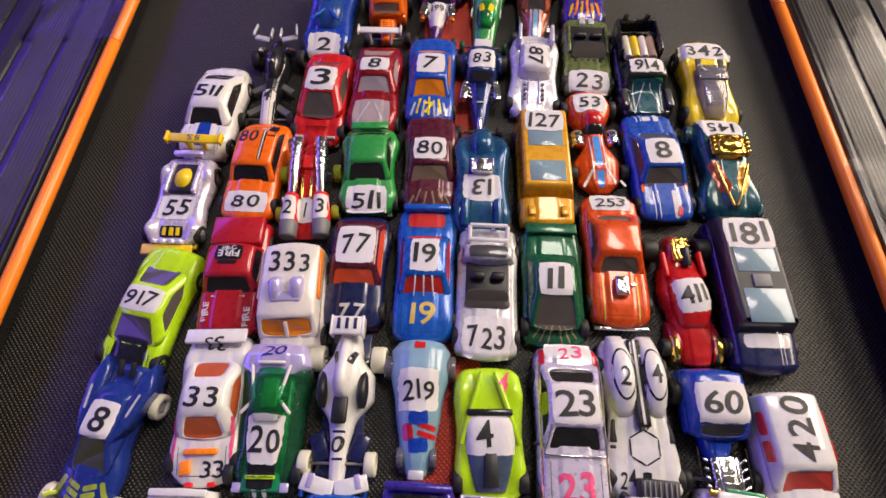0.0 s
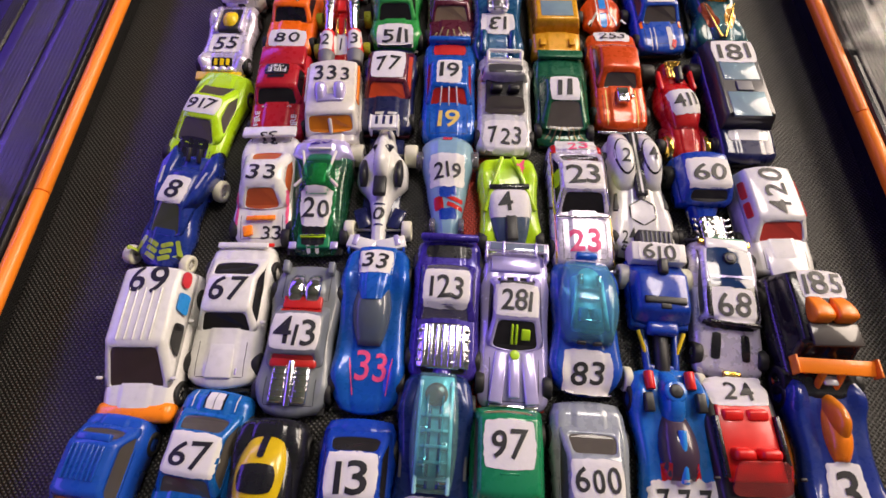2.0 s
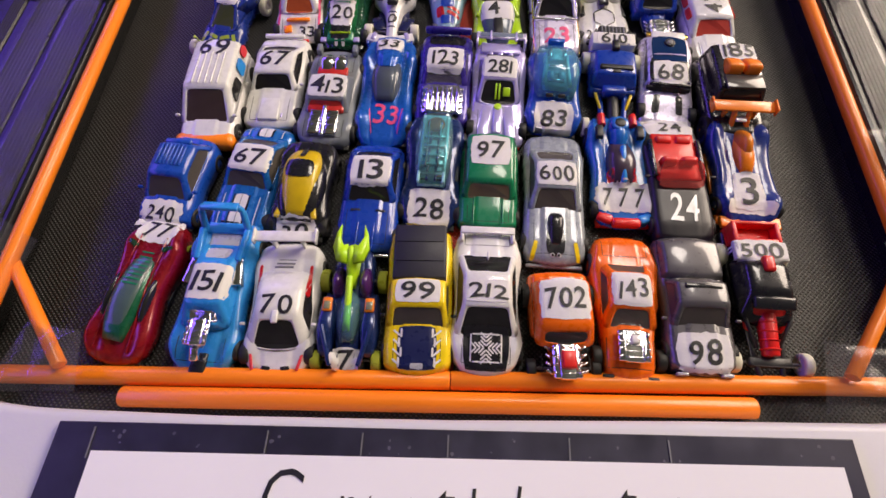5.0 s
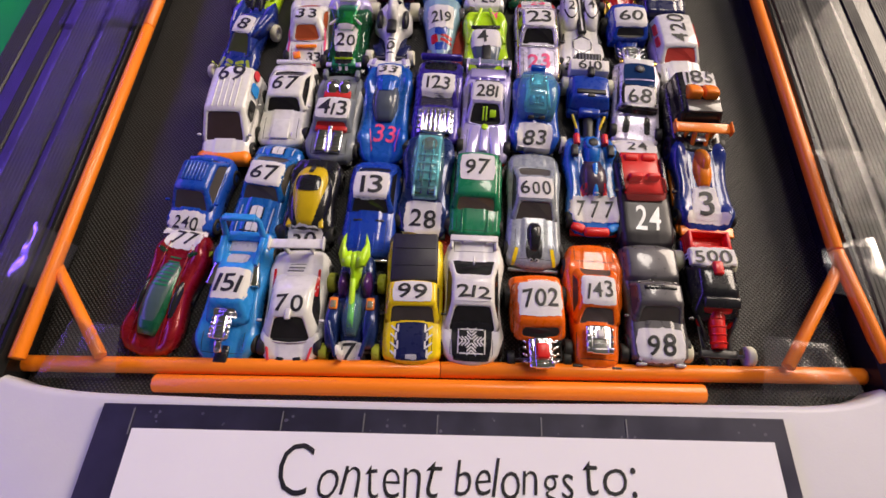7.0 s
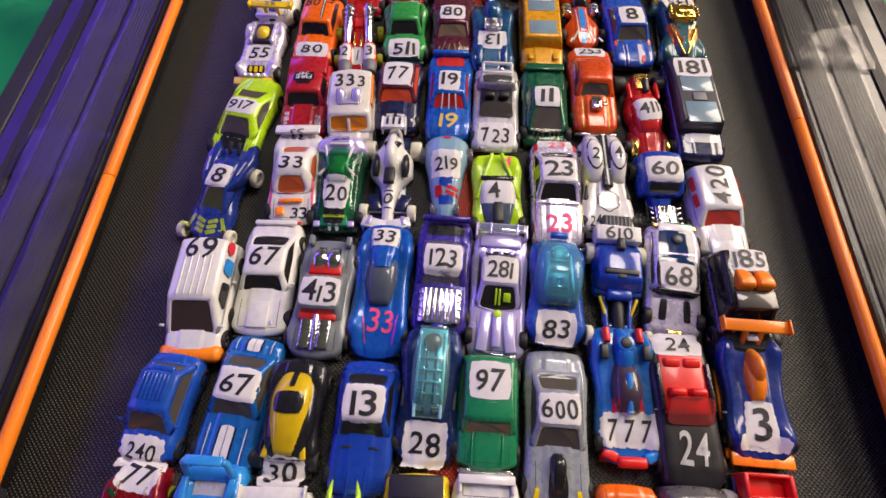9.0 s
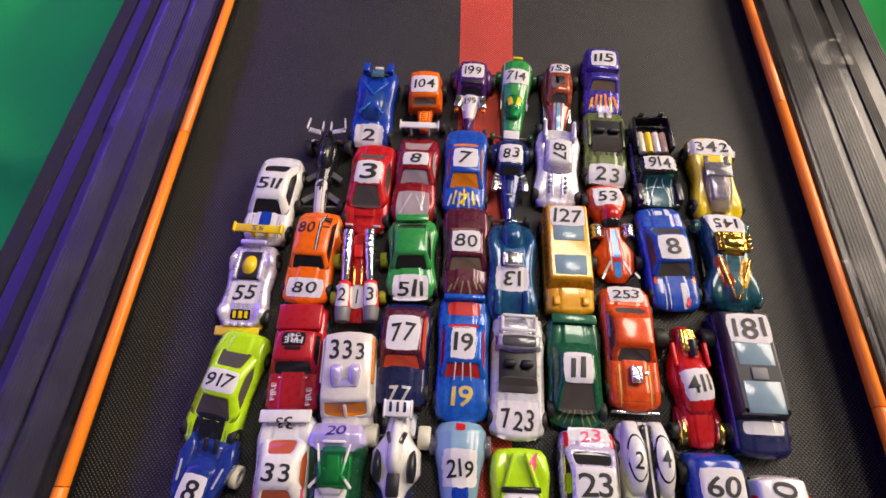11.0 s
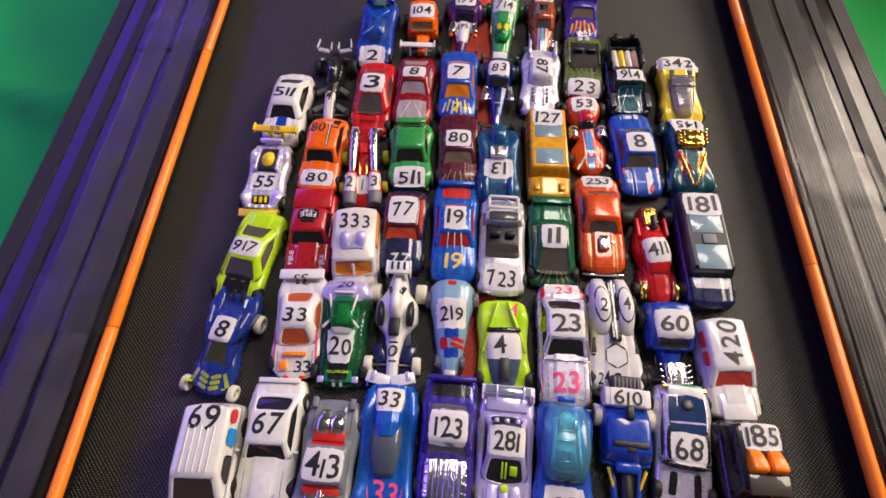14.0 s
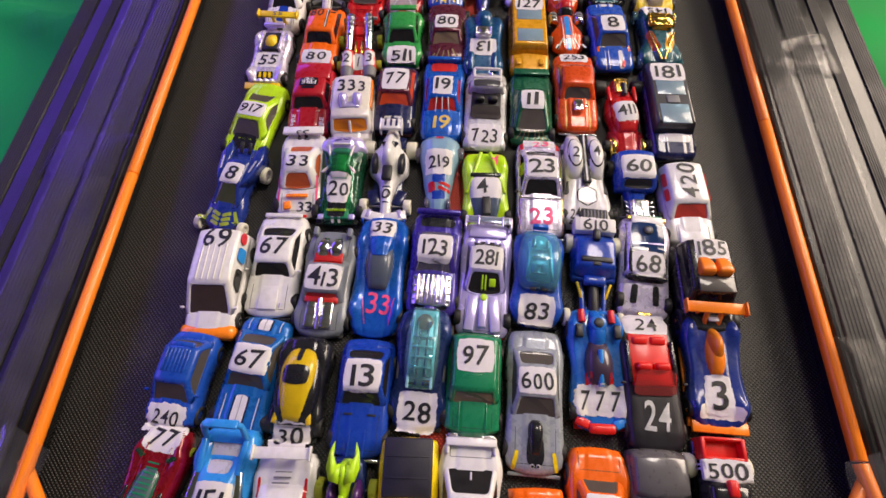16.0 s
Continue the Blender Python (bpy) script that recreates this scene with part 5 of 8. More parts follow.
for k in range(4):
    c.block("cockpit_window", CHROME, 0.40 + 0.085 * k, 15.4, 3.4, 3.6, 1.4, x=-4.4 if k % 2 else 4.4, bevel=0.4)
for k in range(5):
    c.block("cockpit_slat", PALET, 0.40 + 0.085 * k, 15.6, 13, 1.3, 1.6, bevel=0.3)
c.rod("rear_disc", BROWN, (0, 0.86, 15.2), (0, 0.86, 16.6), 5.0)
for s in (-1, 1):
    c.block("canopy_rib", G_TEAL, 0.64, 19.0, 1.0, 30, 1.6, x=s * 3.2, bevel=0.3)
    c.rod("exhaust_pipe", GREYP, (s * 12.6, 0.4, 9.5), (s * 12.6, 0.72, 10.5), 1.6)
    c.block("canopy_base", BLACK, 0.36, 14.0, 5, 1.6, 1.6, x=s * 4)
c.num("28", 0.155, 16, 12, 22, 22, ragged=1.2)
c.axles(rr=6, out=0.8)

c = Car("emerald green toy estate car with white rear roof patch 97", (0.0143, 0.0866), (0.0153, 0.1396), 31.8, 58, tall=0.97)
c.shell(EMER, "box", "box", k=0.9)
c.base()
c.cabin(EMER, 0.30, 0.40, 0.92, 0.98, 12.5, 22, 0.88, 0.76, G_TAN, bevel=1.6)
c.block("roof_bar", EMER, 0.535, 22.1, 8, 1.2, 1.0)
for s in (-1, 1):
    c.block("bonnet_crease", EMER, 0.17, 13.4, 0.8, 16, 0.9, x=s * 7.5, bevel=0.3)
c.num("97", 0.724, 15, 12, 21, 19, ragged=0.4)
c.bumper(0.0, 6)
c.lamps(0.01, 9)
c.axles()

c = Car("silver grey muscle toy car with black bonnet scoop, number 600", (0.0485, 0.0689), (0.0505, 0.1469), 32.3, 79, tall=0.94)
c.shell(LGRAY, "muscle", "muscle", fend=((0.16, 0.3, 0.5), (0.8, 0.4, 0.6)))
c.base()
c.cabin(LGRAY, 0.383, 0.513, 0.703, 0.883, 12, 20.5, 0.84, 0.64, SMOKE)
c.patch(0.19, 9, 22, BLK, ragged=0.1, name="black_panel", taper=-0.2, oval=0.4)
c.canopy(BLK, 0.11, 0.37, 8.4, 11, 17.0, name="bonnet_scoop", peak=0.7, p=3)
for s in (-1, 1):
    c.patch(0.058, 2.6, 2.4, SILV, s * 1.7, 0, 0.0, "round_mark", lift=0.3, oval=0.5)
    c.patch(0.056, 1.5, 1.3, BLK, s * 1.5, s * 20, 0.0, "round_mark", lift=0.4, oval=0.5)
    c.patch(0.09, 2.2, 10, YEL, s * 10.8, s * 12, 0.2, "yellow_stripe")
c.num("600", 0.608, 18, 10, 21, 15, ragged=0.5)
c.bumper(0.005, 6, LGRAY)
c.axles()

c = Car("bright blue toy racer with red pods and three white patches 777", (0.0863, 0.0925), (0.0863, 0.1625), 32.9, 71, tall=1.12)
c.shell(paint("racer_blue", (0.015, 0.15, 0.55)), "low", "coke", k=1.0, fend=((0.14, 0.2, 2), (0.82, 0.4, 3.5)), dip=1)
c.base(RED_PL)
c.canopy(glass("violet_smoke", (0.10, 0.06, 0.10), 0.4), 0.33, 0.74, 16, 10, 16.2)
c.rod("canopy_spine", SKYB, (0, 0.34, 12), (0, 0.62, 16.3), 1.6)
c.canopy(paint("racer_blue", (0.015, 0.15, 0.55)), 0.62, 1.0, 11, 9, 17, name="engine_cover")
c.rod("intake_frame", paint("racer_blue", (0.015, 0.15, 0.55)), (0, 0.84, 14.5), (0, 0.84, 17.0), 5.0)
c.rod("intake_ring", BLACK, (0, 0.84, 15.5), (0, 0.84, 17.6), 3.0)
for s in (-1, 1):
    c.rod("red_pod", RED_PL, (s * 8.8, 0.86, 12.5), (s * 8.8, 0.97, 12.5), 2.1)
    c.block("wheel_guard", BLACK, 0.78, 14, 4, 8, 3, x=s * 11)
    c.strip(0.3, 0.45, 3.2, RED, s * 6.5)
c.patch(0.24, 30, 17, None, 0, 0, 1.8)
for k in (-1, 0, 1):
    c.text("7", 0.24, 6, 11, k * 8.5)
c.block("front_lip", RED_PL, 0.03, 7.5, 15, 5.5, 4.2, bevel=1.8)
for s in (-1, 1):
    c.block("front_fin", RED_PL if s < 0 else SKYB, 0.075, 7.0, 8, 5, 3, x=s * 10.5, yaw=s * 24, bevel=1.0)
c.axles(0.16, 0.82, rr=6, tyre=TYRE, rim=WHITE_PL, out=0.4)

c = Car("black toy convertible with clear red windscreen and seats, number 24", (0.1154, 0.0830), (0.1144, 0.1580), 31.8, 76, tall=1.12)
SATIN = material("satin_black_paint", (0.016, 0.014, 0.018), 0.38, 0, coat=0.15, noise_scale=150, vary=0.15, bump=0.05)
SATIN.node_tree.nodes["Principled BSDF"].inputs["Coat Roughness"].default_value = 0.3
c.shell(SATIN, "muscle", "muscle", crease=0.12)
c.base()
c.block("cockpit_lining", RED_PL, 0.66, 12.6, 23, 30, 3, bevel=0.8)
for s in (-1, 1):
    c.block("seat", RED_PL, 0.60, 15.0, 8.5, 4.5, 7, x=s * 5.2, tilt=14, bevel=1.6)
    c.block("seat", RED_PL, 0.80, 14.0, 9, 5, 3, x=s * 5.2, tilt=14, bevel=1.4)
    c.block("cockpit_side", BLK, 0.64, 14, 2.2, 24, 3, x=s * 12.6)
c.pane("windshield", [(-12, c.y(0.40), 13.2), (12, c.y(0.40), 13.2), (10.5, c.y(0.56), 20), (-10.5, c.y(0.56), 20)], glass("thin_red", (0.9, 0.14, 0.12), 0.72), 0.0, 0.8)
c.mirrors(0.48, 14.5, BLACK, 0.8)
c.num("24", 0.934, 13, 8, 26, 13, ragged=0.4)
c.text("24", 0.256, 15, 16, 0, 0, SILVER_INK, bold=0.012)
c.bumper(0.0, 7.5, CHROME, 0.9)
c.lamps(0.005, 8.5)
c.axles()

c = Car("navy toy prototype racer with orange wings and amber canopy, number 3", (0.1521, 0.0971), (0.1541, 0.1651), 32.9, 70, tall=1.12)
c.shell(paint("deep_blue", (0.013, 0.034, 0.23)), "low", "coke", k=1.05, fend=((0.16, 0.5, 3), (0.8, 0.5, 3)), dip=1.0)
c.base(LENS_ORANGE, 0.98)
c.canopy(G_AMBER, 0.5, 0.84, 8, 9, 19)
c.canopy(LENS_ORANGE, 0.4, 0.8, 11, 9, 15.5, name="cockpit_trim")
c.block("tail_mark", SILV, 0.885, 15.3, 6, 4, 1.2)
c.spoiler(LENS_ORANGE, 0.955, 19.5, 34, 6.5, foot=9, ends=4.5, tilt=10)
for s in (-1, 1):
    c.rod("wing_strut", LENS_ORANGE, (s * 4.0, 0.85, 11), (s * 4.0, 0.94, 19), 1.5)
c.block("front_wing", LENS_ORANGE, 0.03, 4.8, 31, 6.5, 2.4)
c.patch(0.14, 25, 8, None, 0, 0, 1.2)
c.num("3", 0.27, 9, 16, 16, 22, ragged=0.8, taper=-0.1)
c.axles(rr=5.8)

# ================= third row =================
c = Car("white toy van with ribbed roof and orange bumper, number 69", (-0.1460, 0.1338), (-0.1480, 0.2048), 31.8, 69, tall=0.98)
c.shell(WHT, "box", "box", k=0.98, fend=((0.16, 0.3, 0.2), (0.8, 0.3, 0.2)))
c.base()
c.cabin(WHT, 0.20, 0.44, 0.95, 0.99, 13.5, 26.5, 0.95, 0.80, glass("brown_tint", (0.10, 0.065, 0.05), 0.4), bevel=1.8, side=False, post=1.0)
for s in (-1, 1):
    c.pane("side_window", [(s * 15.7, c.y(0.36), 16.5), (s * 15.7, c.y(0.58), 16.5), (s * 14.5, c.y(0.58), 22.5), (s * 14.5, c.y(0.44), 22.5)], DARKGLASS)
for k in range(5):
    c.block("roof_rib", WHT, 0.62, 27.1, 0.7, 24, 0.8, x=(k - 2) * 3.6, bevel=0.3)
c.block("bumper", LENS_ORANGE, 0.045, 8.4, 33.4, 9, 10, bevel=3.2)
c.pane("round_sticker", [(15.1, c.y(0.82), 19.0), (15.1, c.y(0.93), 19.0), (14.0, c.y(0.93), 24.5), (14.0, c.y(0.82), 24.5)], RED_INK, 0, 0.5, round_=0.45)
c.pane("picture_sticker", [(15.5, c.y(0.64), 17), (15.5, c.y(0.78), 17), (14.1, c.y(0.78), 24), (14.1, c.y(0.66), 24)], SKYB, 0, 0.5)
c.mirrors(0.24, 16, WHT, 0.2)
c.num("69", 0.853, 17, 14)
c.axles(r=5.6, out=0.6)

c = Car("white muscle toy car with black windows, number 67", (-0.1135, 0.1481), (-0.1145, 0.2181), 32.3, 71, tall=0.92)
c.shell(WHT, "muscle", "muscle", k=1.02, fend=((0.8, 0.7, 0.8),))
c.base()
c.cabin(WHT, 0.37, 0.48, 0.70, 0.90, 12.3, 20.8, 0.86, 0.68)
c.block("bonnet_bulge", WHT, 0.2, 12.2, 12, 20, 2, bevel=0.8)
c.block("boot_lip", WHT, 0.975, 14.2, 25, 3, 2.2)
c.block("bonnet_catch", LILAC, 0.1, 13, 1, 3, 0.6, x=8)
c.num("67", 0.62, 17, 13)
c.bumper(0.0, 6, BLK)
c.mirrors(0.42, 14, WHT, 0.2)
c.axles(rr=5.8, out=0.7)

c = Car("grey toy hot rod with chrome engines, number 413", (-0.0803, 0.1368), (-0.0793, 0.2078), 32.9, 72, tall=0.92)
c.shell(GRAY, "box", "coke", k=0.86, fend=((0.15, 0.7, 1.2), (0.82, 0.7, 1.2)))
c.base()
c.cabin(GRAY, 0.31, 0.38, 0.62, 0.70, 12, 20.5, 0.78, 0.70, G_RED, bevel=1.6, side=False)
for s in (-1, 1):
    c.block("engine_bank", CHROME, 0.20, 13.0, 6.8, 18, 5, x=s * 5.0, bevel=1.0)
    for k in range(6):
        c.block("engine_fin", CHROME, 0.11 + 0.035 * k, 15.6, 6.2, 0.9, 0.8, x=s * 5.0, bevel=0.2)
c.rod("blower_tube", CHROME, (0, 0.06, 13.5), (0, 0.33, 16), 1.7)
for s in (-1, 1):
    c.canopy(CHROME, 0.68, 0.93, 8.5, 12, 19.5, name="rear_intake", dx=s * 4.0, p=4)
    c.block("tail_fin", GRAY, 0.96, 15, 3, 6, 5, x=s * 11)
c.block("red_cowl", G_RED, 0.325, 14.2, 21, 5, 3.5, bevel=1.2)
c.block("red_cowl", G_RED, 0.71, 15, 18, 6, 3)
c.num("413", 0.50, 19, 13, 22.5, 17, ragged=0.6)
c.axles(rr=6, out=0.8)

c = Car("bright blue toy racer with dark canopy, pink number 33", (-0.0471, 0.1396), (-0.0471, 0.2186), 32.9, 80)
c.shell(CYANB, "low", "wedge", k=1.15, fend=((0.2, 0.5, 3), (0.78, 0.4, 2.5)), dip=1.2)
c.base()
c.canopy(glass("blue_smoke", (0.20, 0.25, 0.32), 0.62), 0.34, 0.80, 18, 11, 18.6, peak=0.55, p=3)
c.block("seat", GREYP, 0.58, 13, 9, 14, 5, bevel=1.5)
c.shell(CYANB, [(0, 18.6), (0.25, 19.2), (0.6, 17.5), (1, 13)], [(0, 0.36), (0.3, 0.46), (1, 0.6)], v0=0.62, v1=0.99, name="engine_cover")
c.num("33", 0.875, 12, 10, 17, 14, ragged=0.5)
c.text("33", 0.262, 15, 14, 1.5, 0, PINK_INK, bold=0.01)
for s in (-1, 1):
    c.patch(0.2, 0.6, 17, PINK_INK, 1.5 + s * 8.6, -8 * s, 0.2, "pink_line")
c.axles(rr=6)

c = Car("purple toy pickup with exposed chrome engine, number 123", (-0.0135, 0.1529), (-0.0115, 0.2249), 32.9, 73, tall=0.94)
c.shell(PURP, "muscle", "muscle", k=1.05, fend=((0.8, 0.3, 0.6),))
c.base()
c.cabin(PURP, 0.40, 0.50, 0.70, 0.80, 12.5, 21, 0.84, 0.7, G_GREY, bevel=1.5)
c.block("tail_rail", PURP, 0.97, 16.5, 29, 3.5, 5, bevel=1.4)
c.patch(0.88, 22, 7, BLK, ragged=0.1, name="bed_floor")
c.patch(0.22, 21, 23, BLK, ragged=0.1, name="engine_bay")
c.engine(0.23, 13, w=24, l=21, h=5, pipes=False)
for k in range(7):
    c.rod("engine_tube", CHROME, ((k - 3) * 2.9, 0.1, 15.2), ((k - 3) * 2.9, 0.36, 15.6), 1.0)
c.rod("blower_pulley", PURP, (0, 0.02, 10.5), (0, 0.09, 10.5), 4.6)
c.num("123", 0.59, 16, 12, 22, 20, ragged=0.6)
c.axles(rr=6)

c = Car("lilac chrome toy sports car with lime details and white patch 281", (0.0183, 0.1417), (0.0213, 0.2187), 32.9, 78, tall=0.92)
c.shell(LILAC, "wedge", "muscle", k=0.98, fend=((0.14, 0.4, 1.0), (0.82, 0.3, 0.8)))
c.base(RED_PL)
c.cabin(LILAC, 0.389, 0.529, 0.729, 0.829, 11.5, 20.5, 0.78, 0.6, DARKGLASS)
for x in (-1.6, 0.4, 4.6):
    c.block("lime_bar", LIME_PL, 0.44, 15.6, 1.1 if x < 4 else 4.0, 9.5 if x < 4 else 5.0, 2.2, x=x, tilt=32, bevel=0.4)
c.rod("lime_cap", LIME_PL, (0, 0.325, 12.3), (0, 0.325, 13.4), 2.3)
c.block("bonnet_bulge", LILAC, 0.21, 11.4, 5.0, 20, 2.6, bevel=1.0)
for s in (-1, 1):
    c.block("bonnet_plane", LILAC, 0.20, 10.6, 6.0, 23, 2.2, x=s * 7.0, yaw=s * 6, bevel=0.7)
c.block("nose_trim", CHROME, 0.04, 7.6, 22, 2.2, 1.6, bevel=0.6)
c.block("louvre_frame", BLACK, 0.73, 20.0, 16, 3, 2.6, tilt=10)
for s in (-1, 0, 1):
    c.rod("roof_lamp", LILAC, (s * 6, 0.75, 19.5), (s * 6, 0.78, 19.5), 1.5)
c.block("rear_deck", LILAC, 0.89, 15, 24, 8, 2)
c.block("spoiler", PEARL, 0.985, 18.5, 30, 5.5, 1.6, tilt=-8)
c.block("spoiler_end", PEARL, 0.96, 16, 1.4, 9, 7, x=14.6)
c.block("spoiler_end", PEARL, 0.96, 16, 1.4, 9, 7, x=-14.6)
# Blue sky reflection on the glossy wing, painted as a thin panel.
c.block("wing_sheen_panel", paint("sky_sheen_blue", (0.30, 0.36, 0.48), 1.0, 0.1), 0.985, 19.4, 26, 4.0, 0.5, tilt=-8, bevel=0.2)
for x in (-6.5, 9.0):
    c.block("wing_fin", LILAC, 0.97, 19.6, 1.3, 7.5, 1.4, x=x, bevel=0.3)
for s in (-1, 1):
    c.block("headlight", GREYP, 0.07, 9.2, 6, 2, 1.4, x=s * 8.5)
c.num("281", 0.629, 15, 11, 21, 16, ragged=0.5)
c.block("front_lip", DKGRN, 0.005, 4.5, 25, 4, 2.6)
c.axles(rr=5.8)

c = Car("blue toy dragster coupe with clear cyan bubble canopy and patch 83", (0.0508, 0.1504), (0.0548, 0.2154), 31.8, 66, tall=1.12)
c.shell(ROYAL, "bug", "coke", k=0.9, fend=((0.15, 0.8, 2.2), (0.82, 0.6, 1.5)))
c.base()
c.canopy(G_CYAN, 0.29, 0.98, 27, 12, 22.5, p=4, full=0.36)
c.block("cockpit", PALET, 0.62, 13, 15, 28, 5, bevel=2)
c.rod("cockpit_ring", PALET, (0, 0.80, 15.2), (0, 0.80, 16.6), 5.2)
for s in (-1, 1):
    c.block("cockpit_rail", PALET, 0.60, 16.6, 1.8, 24, 2.4, x=s * 6.8, bevel=0.5, yaw=s * 5)
    c.block("cockpit_seat", TEALB, 0.52, 16.4, 4.4, 6.5, 3.4, x=s * 3.0, bevel=1.0, tilt=14)
for k in range(5):
    c.block("cockpit_slat", CHROME if k % 2 else PALET, 0.40 + 0.08 * k, 16.8, 9, 1.5, 1.6, bevel=0.4)
for s in (-1, 1):
    c.rod("cockpit_pipe", CHROME, (s * 4.2, 0.72, 18.5), (s * 4.2, 0.80, 18.5), 1.5)
    c.block("dark_vent", BLACK, 0.33, 15, 4, 1.6, 2, x=s * 3.5)
c.block("rear_bar", CYANB, 0.985, 14.5, 10, 3, 3.5)
c.num("83", 0.143, 15, 11, 22, 20, ragged=0.7)
c.axles(0.16, 0.8, r=4.8, tyre=TYRE, rim=WHITE_PL, out=0.6)

c = Car("blue toy hot rod truck with open frame, patch 610", (0.0859, 0.1495), (0.0899, 0.2225), 32.9, 74, tall=0.94)
c.shell(BLUE, "box", "box", k=0.9, v0=0.42, v1=0.92, wk=0.86, z0=5)
c.cabin(BLUE, 0.44, 0.52, 0.78, 0.88, 12, 20.5, 0.80, 0.70, BLACK, front=False, side=False, rear=False, bevel=1.6)
c.block("tailgate", WHITE_PL, 0.93, 13.5, 26, 10, 11)
c.block("visor", BLACK, 0.585, 20.6, 19, 3.4, 2.2, bevel=0.6)
c.block("visor_fin", BLACK, 0.555, 20.2, 5, 4, 2.0, bevel=0.6)
c.block("bonnet", BLUE, 0.43, 12.5, 14, 6, 6, bevel=1.6)
c.rod("engine", BLACK, (0, 0.14, 8), (0, 0.42, 9), 3.4)
for s in (-1, 1):
    c.rod("frame_rail", BLUE, (s * 5.5, 0.02, 6), (s * 7.5, 0.45, 8), 1.7)
    c.rod("brace", YEL_PL, (s * 6, 0.25, 7), (s * 10.5, 0.42, 11), 0.9)
c.block("front_beam", BLUE, 0.04, 6, 17, 6, 4, bevel=1.2)
c.block("cross_beam", BLUE, 0.2, 6.5, 14, 3, 3)
c.block("truck_bed", BLACK, 1.04, 14.5, 17, 9, 6, bevel=0.8)
for k in range(7):
    c.block("bed_rib", GREYP, 1.04, 17.7, 0.8, 7, 0.8, x=(k - 3) * 2.2, bevel=0.2)
c.num("610", 0.93, 16, 9, 20, 11, ragged=0.4)
c.block("roof_scoop", BLACK, 0.81, 21.5, 4.5, 8, 4, bevel=1.2)
c.axles(0.12, 0.8, r=5.6, rr=6.4, w=3.6, wr=5.5, tyre=TYRE_WHITE, rim=WHITE_PL, out=1.2, outr=0.4, bar=True)

c = Car("chrome white toy sports car with blue glass and white patch 68", (0.1170, 0.1594), (0.1240, 0.2274), 31.8, 69, tall=0.92)
c.shell(PEARL, "wedge", "muscle", k=1.05, fend=((0.8, 0.3, 0.8),))
c.base()
c.cabin(PEARL, 0.33, 0.37, 0.92, 0.98, 12, 18.5, 0.86, 0.74, SMOKE, rear=False, front=False, side=True)
c.patch(0.49, 23.5, 22, BLK, 0, 0, 0.1, "roof_surround", lift=0.12, oval=0.08)
c.patch(0.755, 21, 21, paint("dark_navy_glass", (0.012, 0.035, 0.11), 0.0, 0.08), 0, 0, 0.0, "rear_hatch", lift=0.3, oval=0.08)
c.patch(0.68, 20, 1.0, LILAC, 0, 4, 0.2, "hatch_line", lift=0.42)
c.rod("filler_cap", BLACK, (0, 0.82, 18.8), (0, 0.82, 20.4), 3.2)
c.rod("filler_ring", GREYP, (0, 0.82, 18.8), (0, 0.82, 20.8), 1.7)
c.block("tail_deck", WHT, 0.935, 17.6, 20, 6, 1.8, bevel=0.6)
c.block("tail_strip", EMER, 0.985, 16.2, 16, 2.2, 1.8, x=2, bevel=0.5)
c.block("roof_frame", BLK, 0.355, 17.0, 23, 1.6, 2.6)
for s in (-1, 1):
    c.patch(0.22, 4, 12, BLK, s * 6.6, s * 3, 0.1, "bonnet_vent")
c.block("tail_bar", GOLD, 0.965, 15.6, 25, 3, 2)
c.num("68", 0.48, 15, 13, 20, 17, ragged=0.5)
c.block("front_plate", GOLD, 0.04, 8.5, 8, 3, 2)
c.axles()

c = Car("black toy truck with orange roof domes, white patch 185", (0.1543, 0.1505), (0.1543, 0.2125), 32.9, 60, tall=1.06)
c.shell(BLK, "box", "box", k=0.95)
c.base()
c.cabin(BLK, 0.28, 0.38, 0.94, 0.99, 13, 25.5, 0.86, 0.76, DARKGLASS, bevel=1.5)
c.block("cab_panel", paint("dusty_brown_black", (0.050, 0.042, 0.038), 0.0, 0.4), 0.43, 26.0, 21, 10, 1.2)
for s in (-1, 1):
    c.canopy(ORANGE, 0.50, 0.74, 9.2, 24.5, 31, name="orange_dome", dx=s * 5.0, peak=0.22, p=6)
    c.block("side_step", DKRED, 0.45, 8, 2.5, 26, 3, x=s * 14.2)
    c.block("red_lamp", RED_PL, 0.34, 11, 2, 3, 2, x=s * 14)
c.num("185", 0.83, 17, 12, 20, 15, x=1, ragged=0.5)
c.axles(r=6.6, w=5, out=0.8)

# ================= fourth row =================
c = Car("dark blue toy racer with yellow chevrons and cream wheels, patch 8", (-0.1600, 0.2074), (-0.1495, 0.2704), 31.8, 64, tall=1.12)
DEEPB = paint("deep_blue", (0.013, 0.034, 0.23))
c.shell(DEEPB, "wedge", [(0, 0.55), (0.1, 0.82), (0.28, 0.84), (0.48, 0.62), (0.62, 0.60), (0.8, 0.82), (1, 0.7)], k=1.0, p=5)
c.base(wk=0.6)
c.cabin(DEEPB, 0.27, 0.50, 0.76, 0.95, 10.5, 18, 0.62, 0.46, glass("olive_tint", (0.10, 0.12, 0.03), 0.4), rear=False, side=False, bevel=1.0)
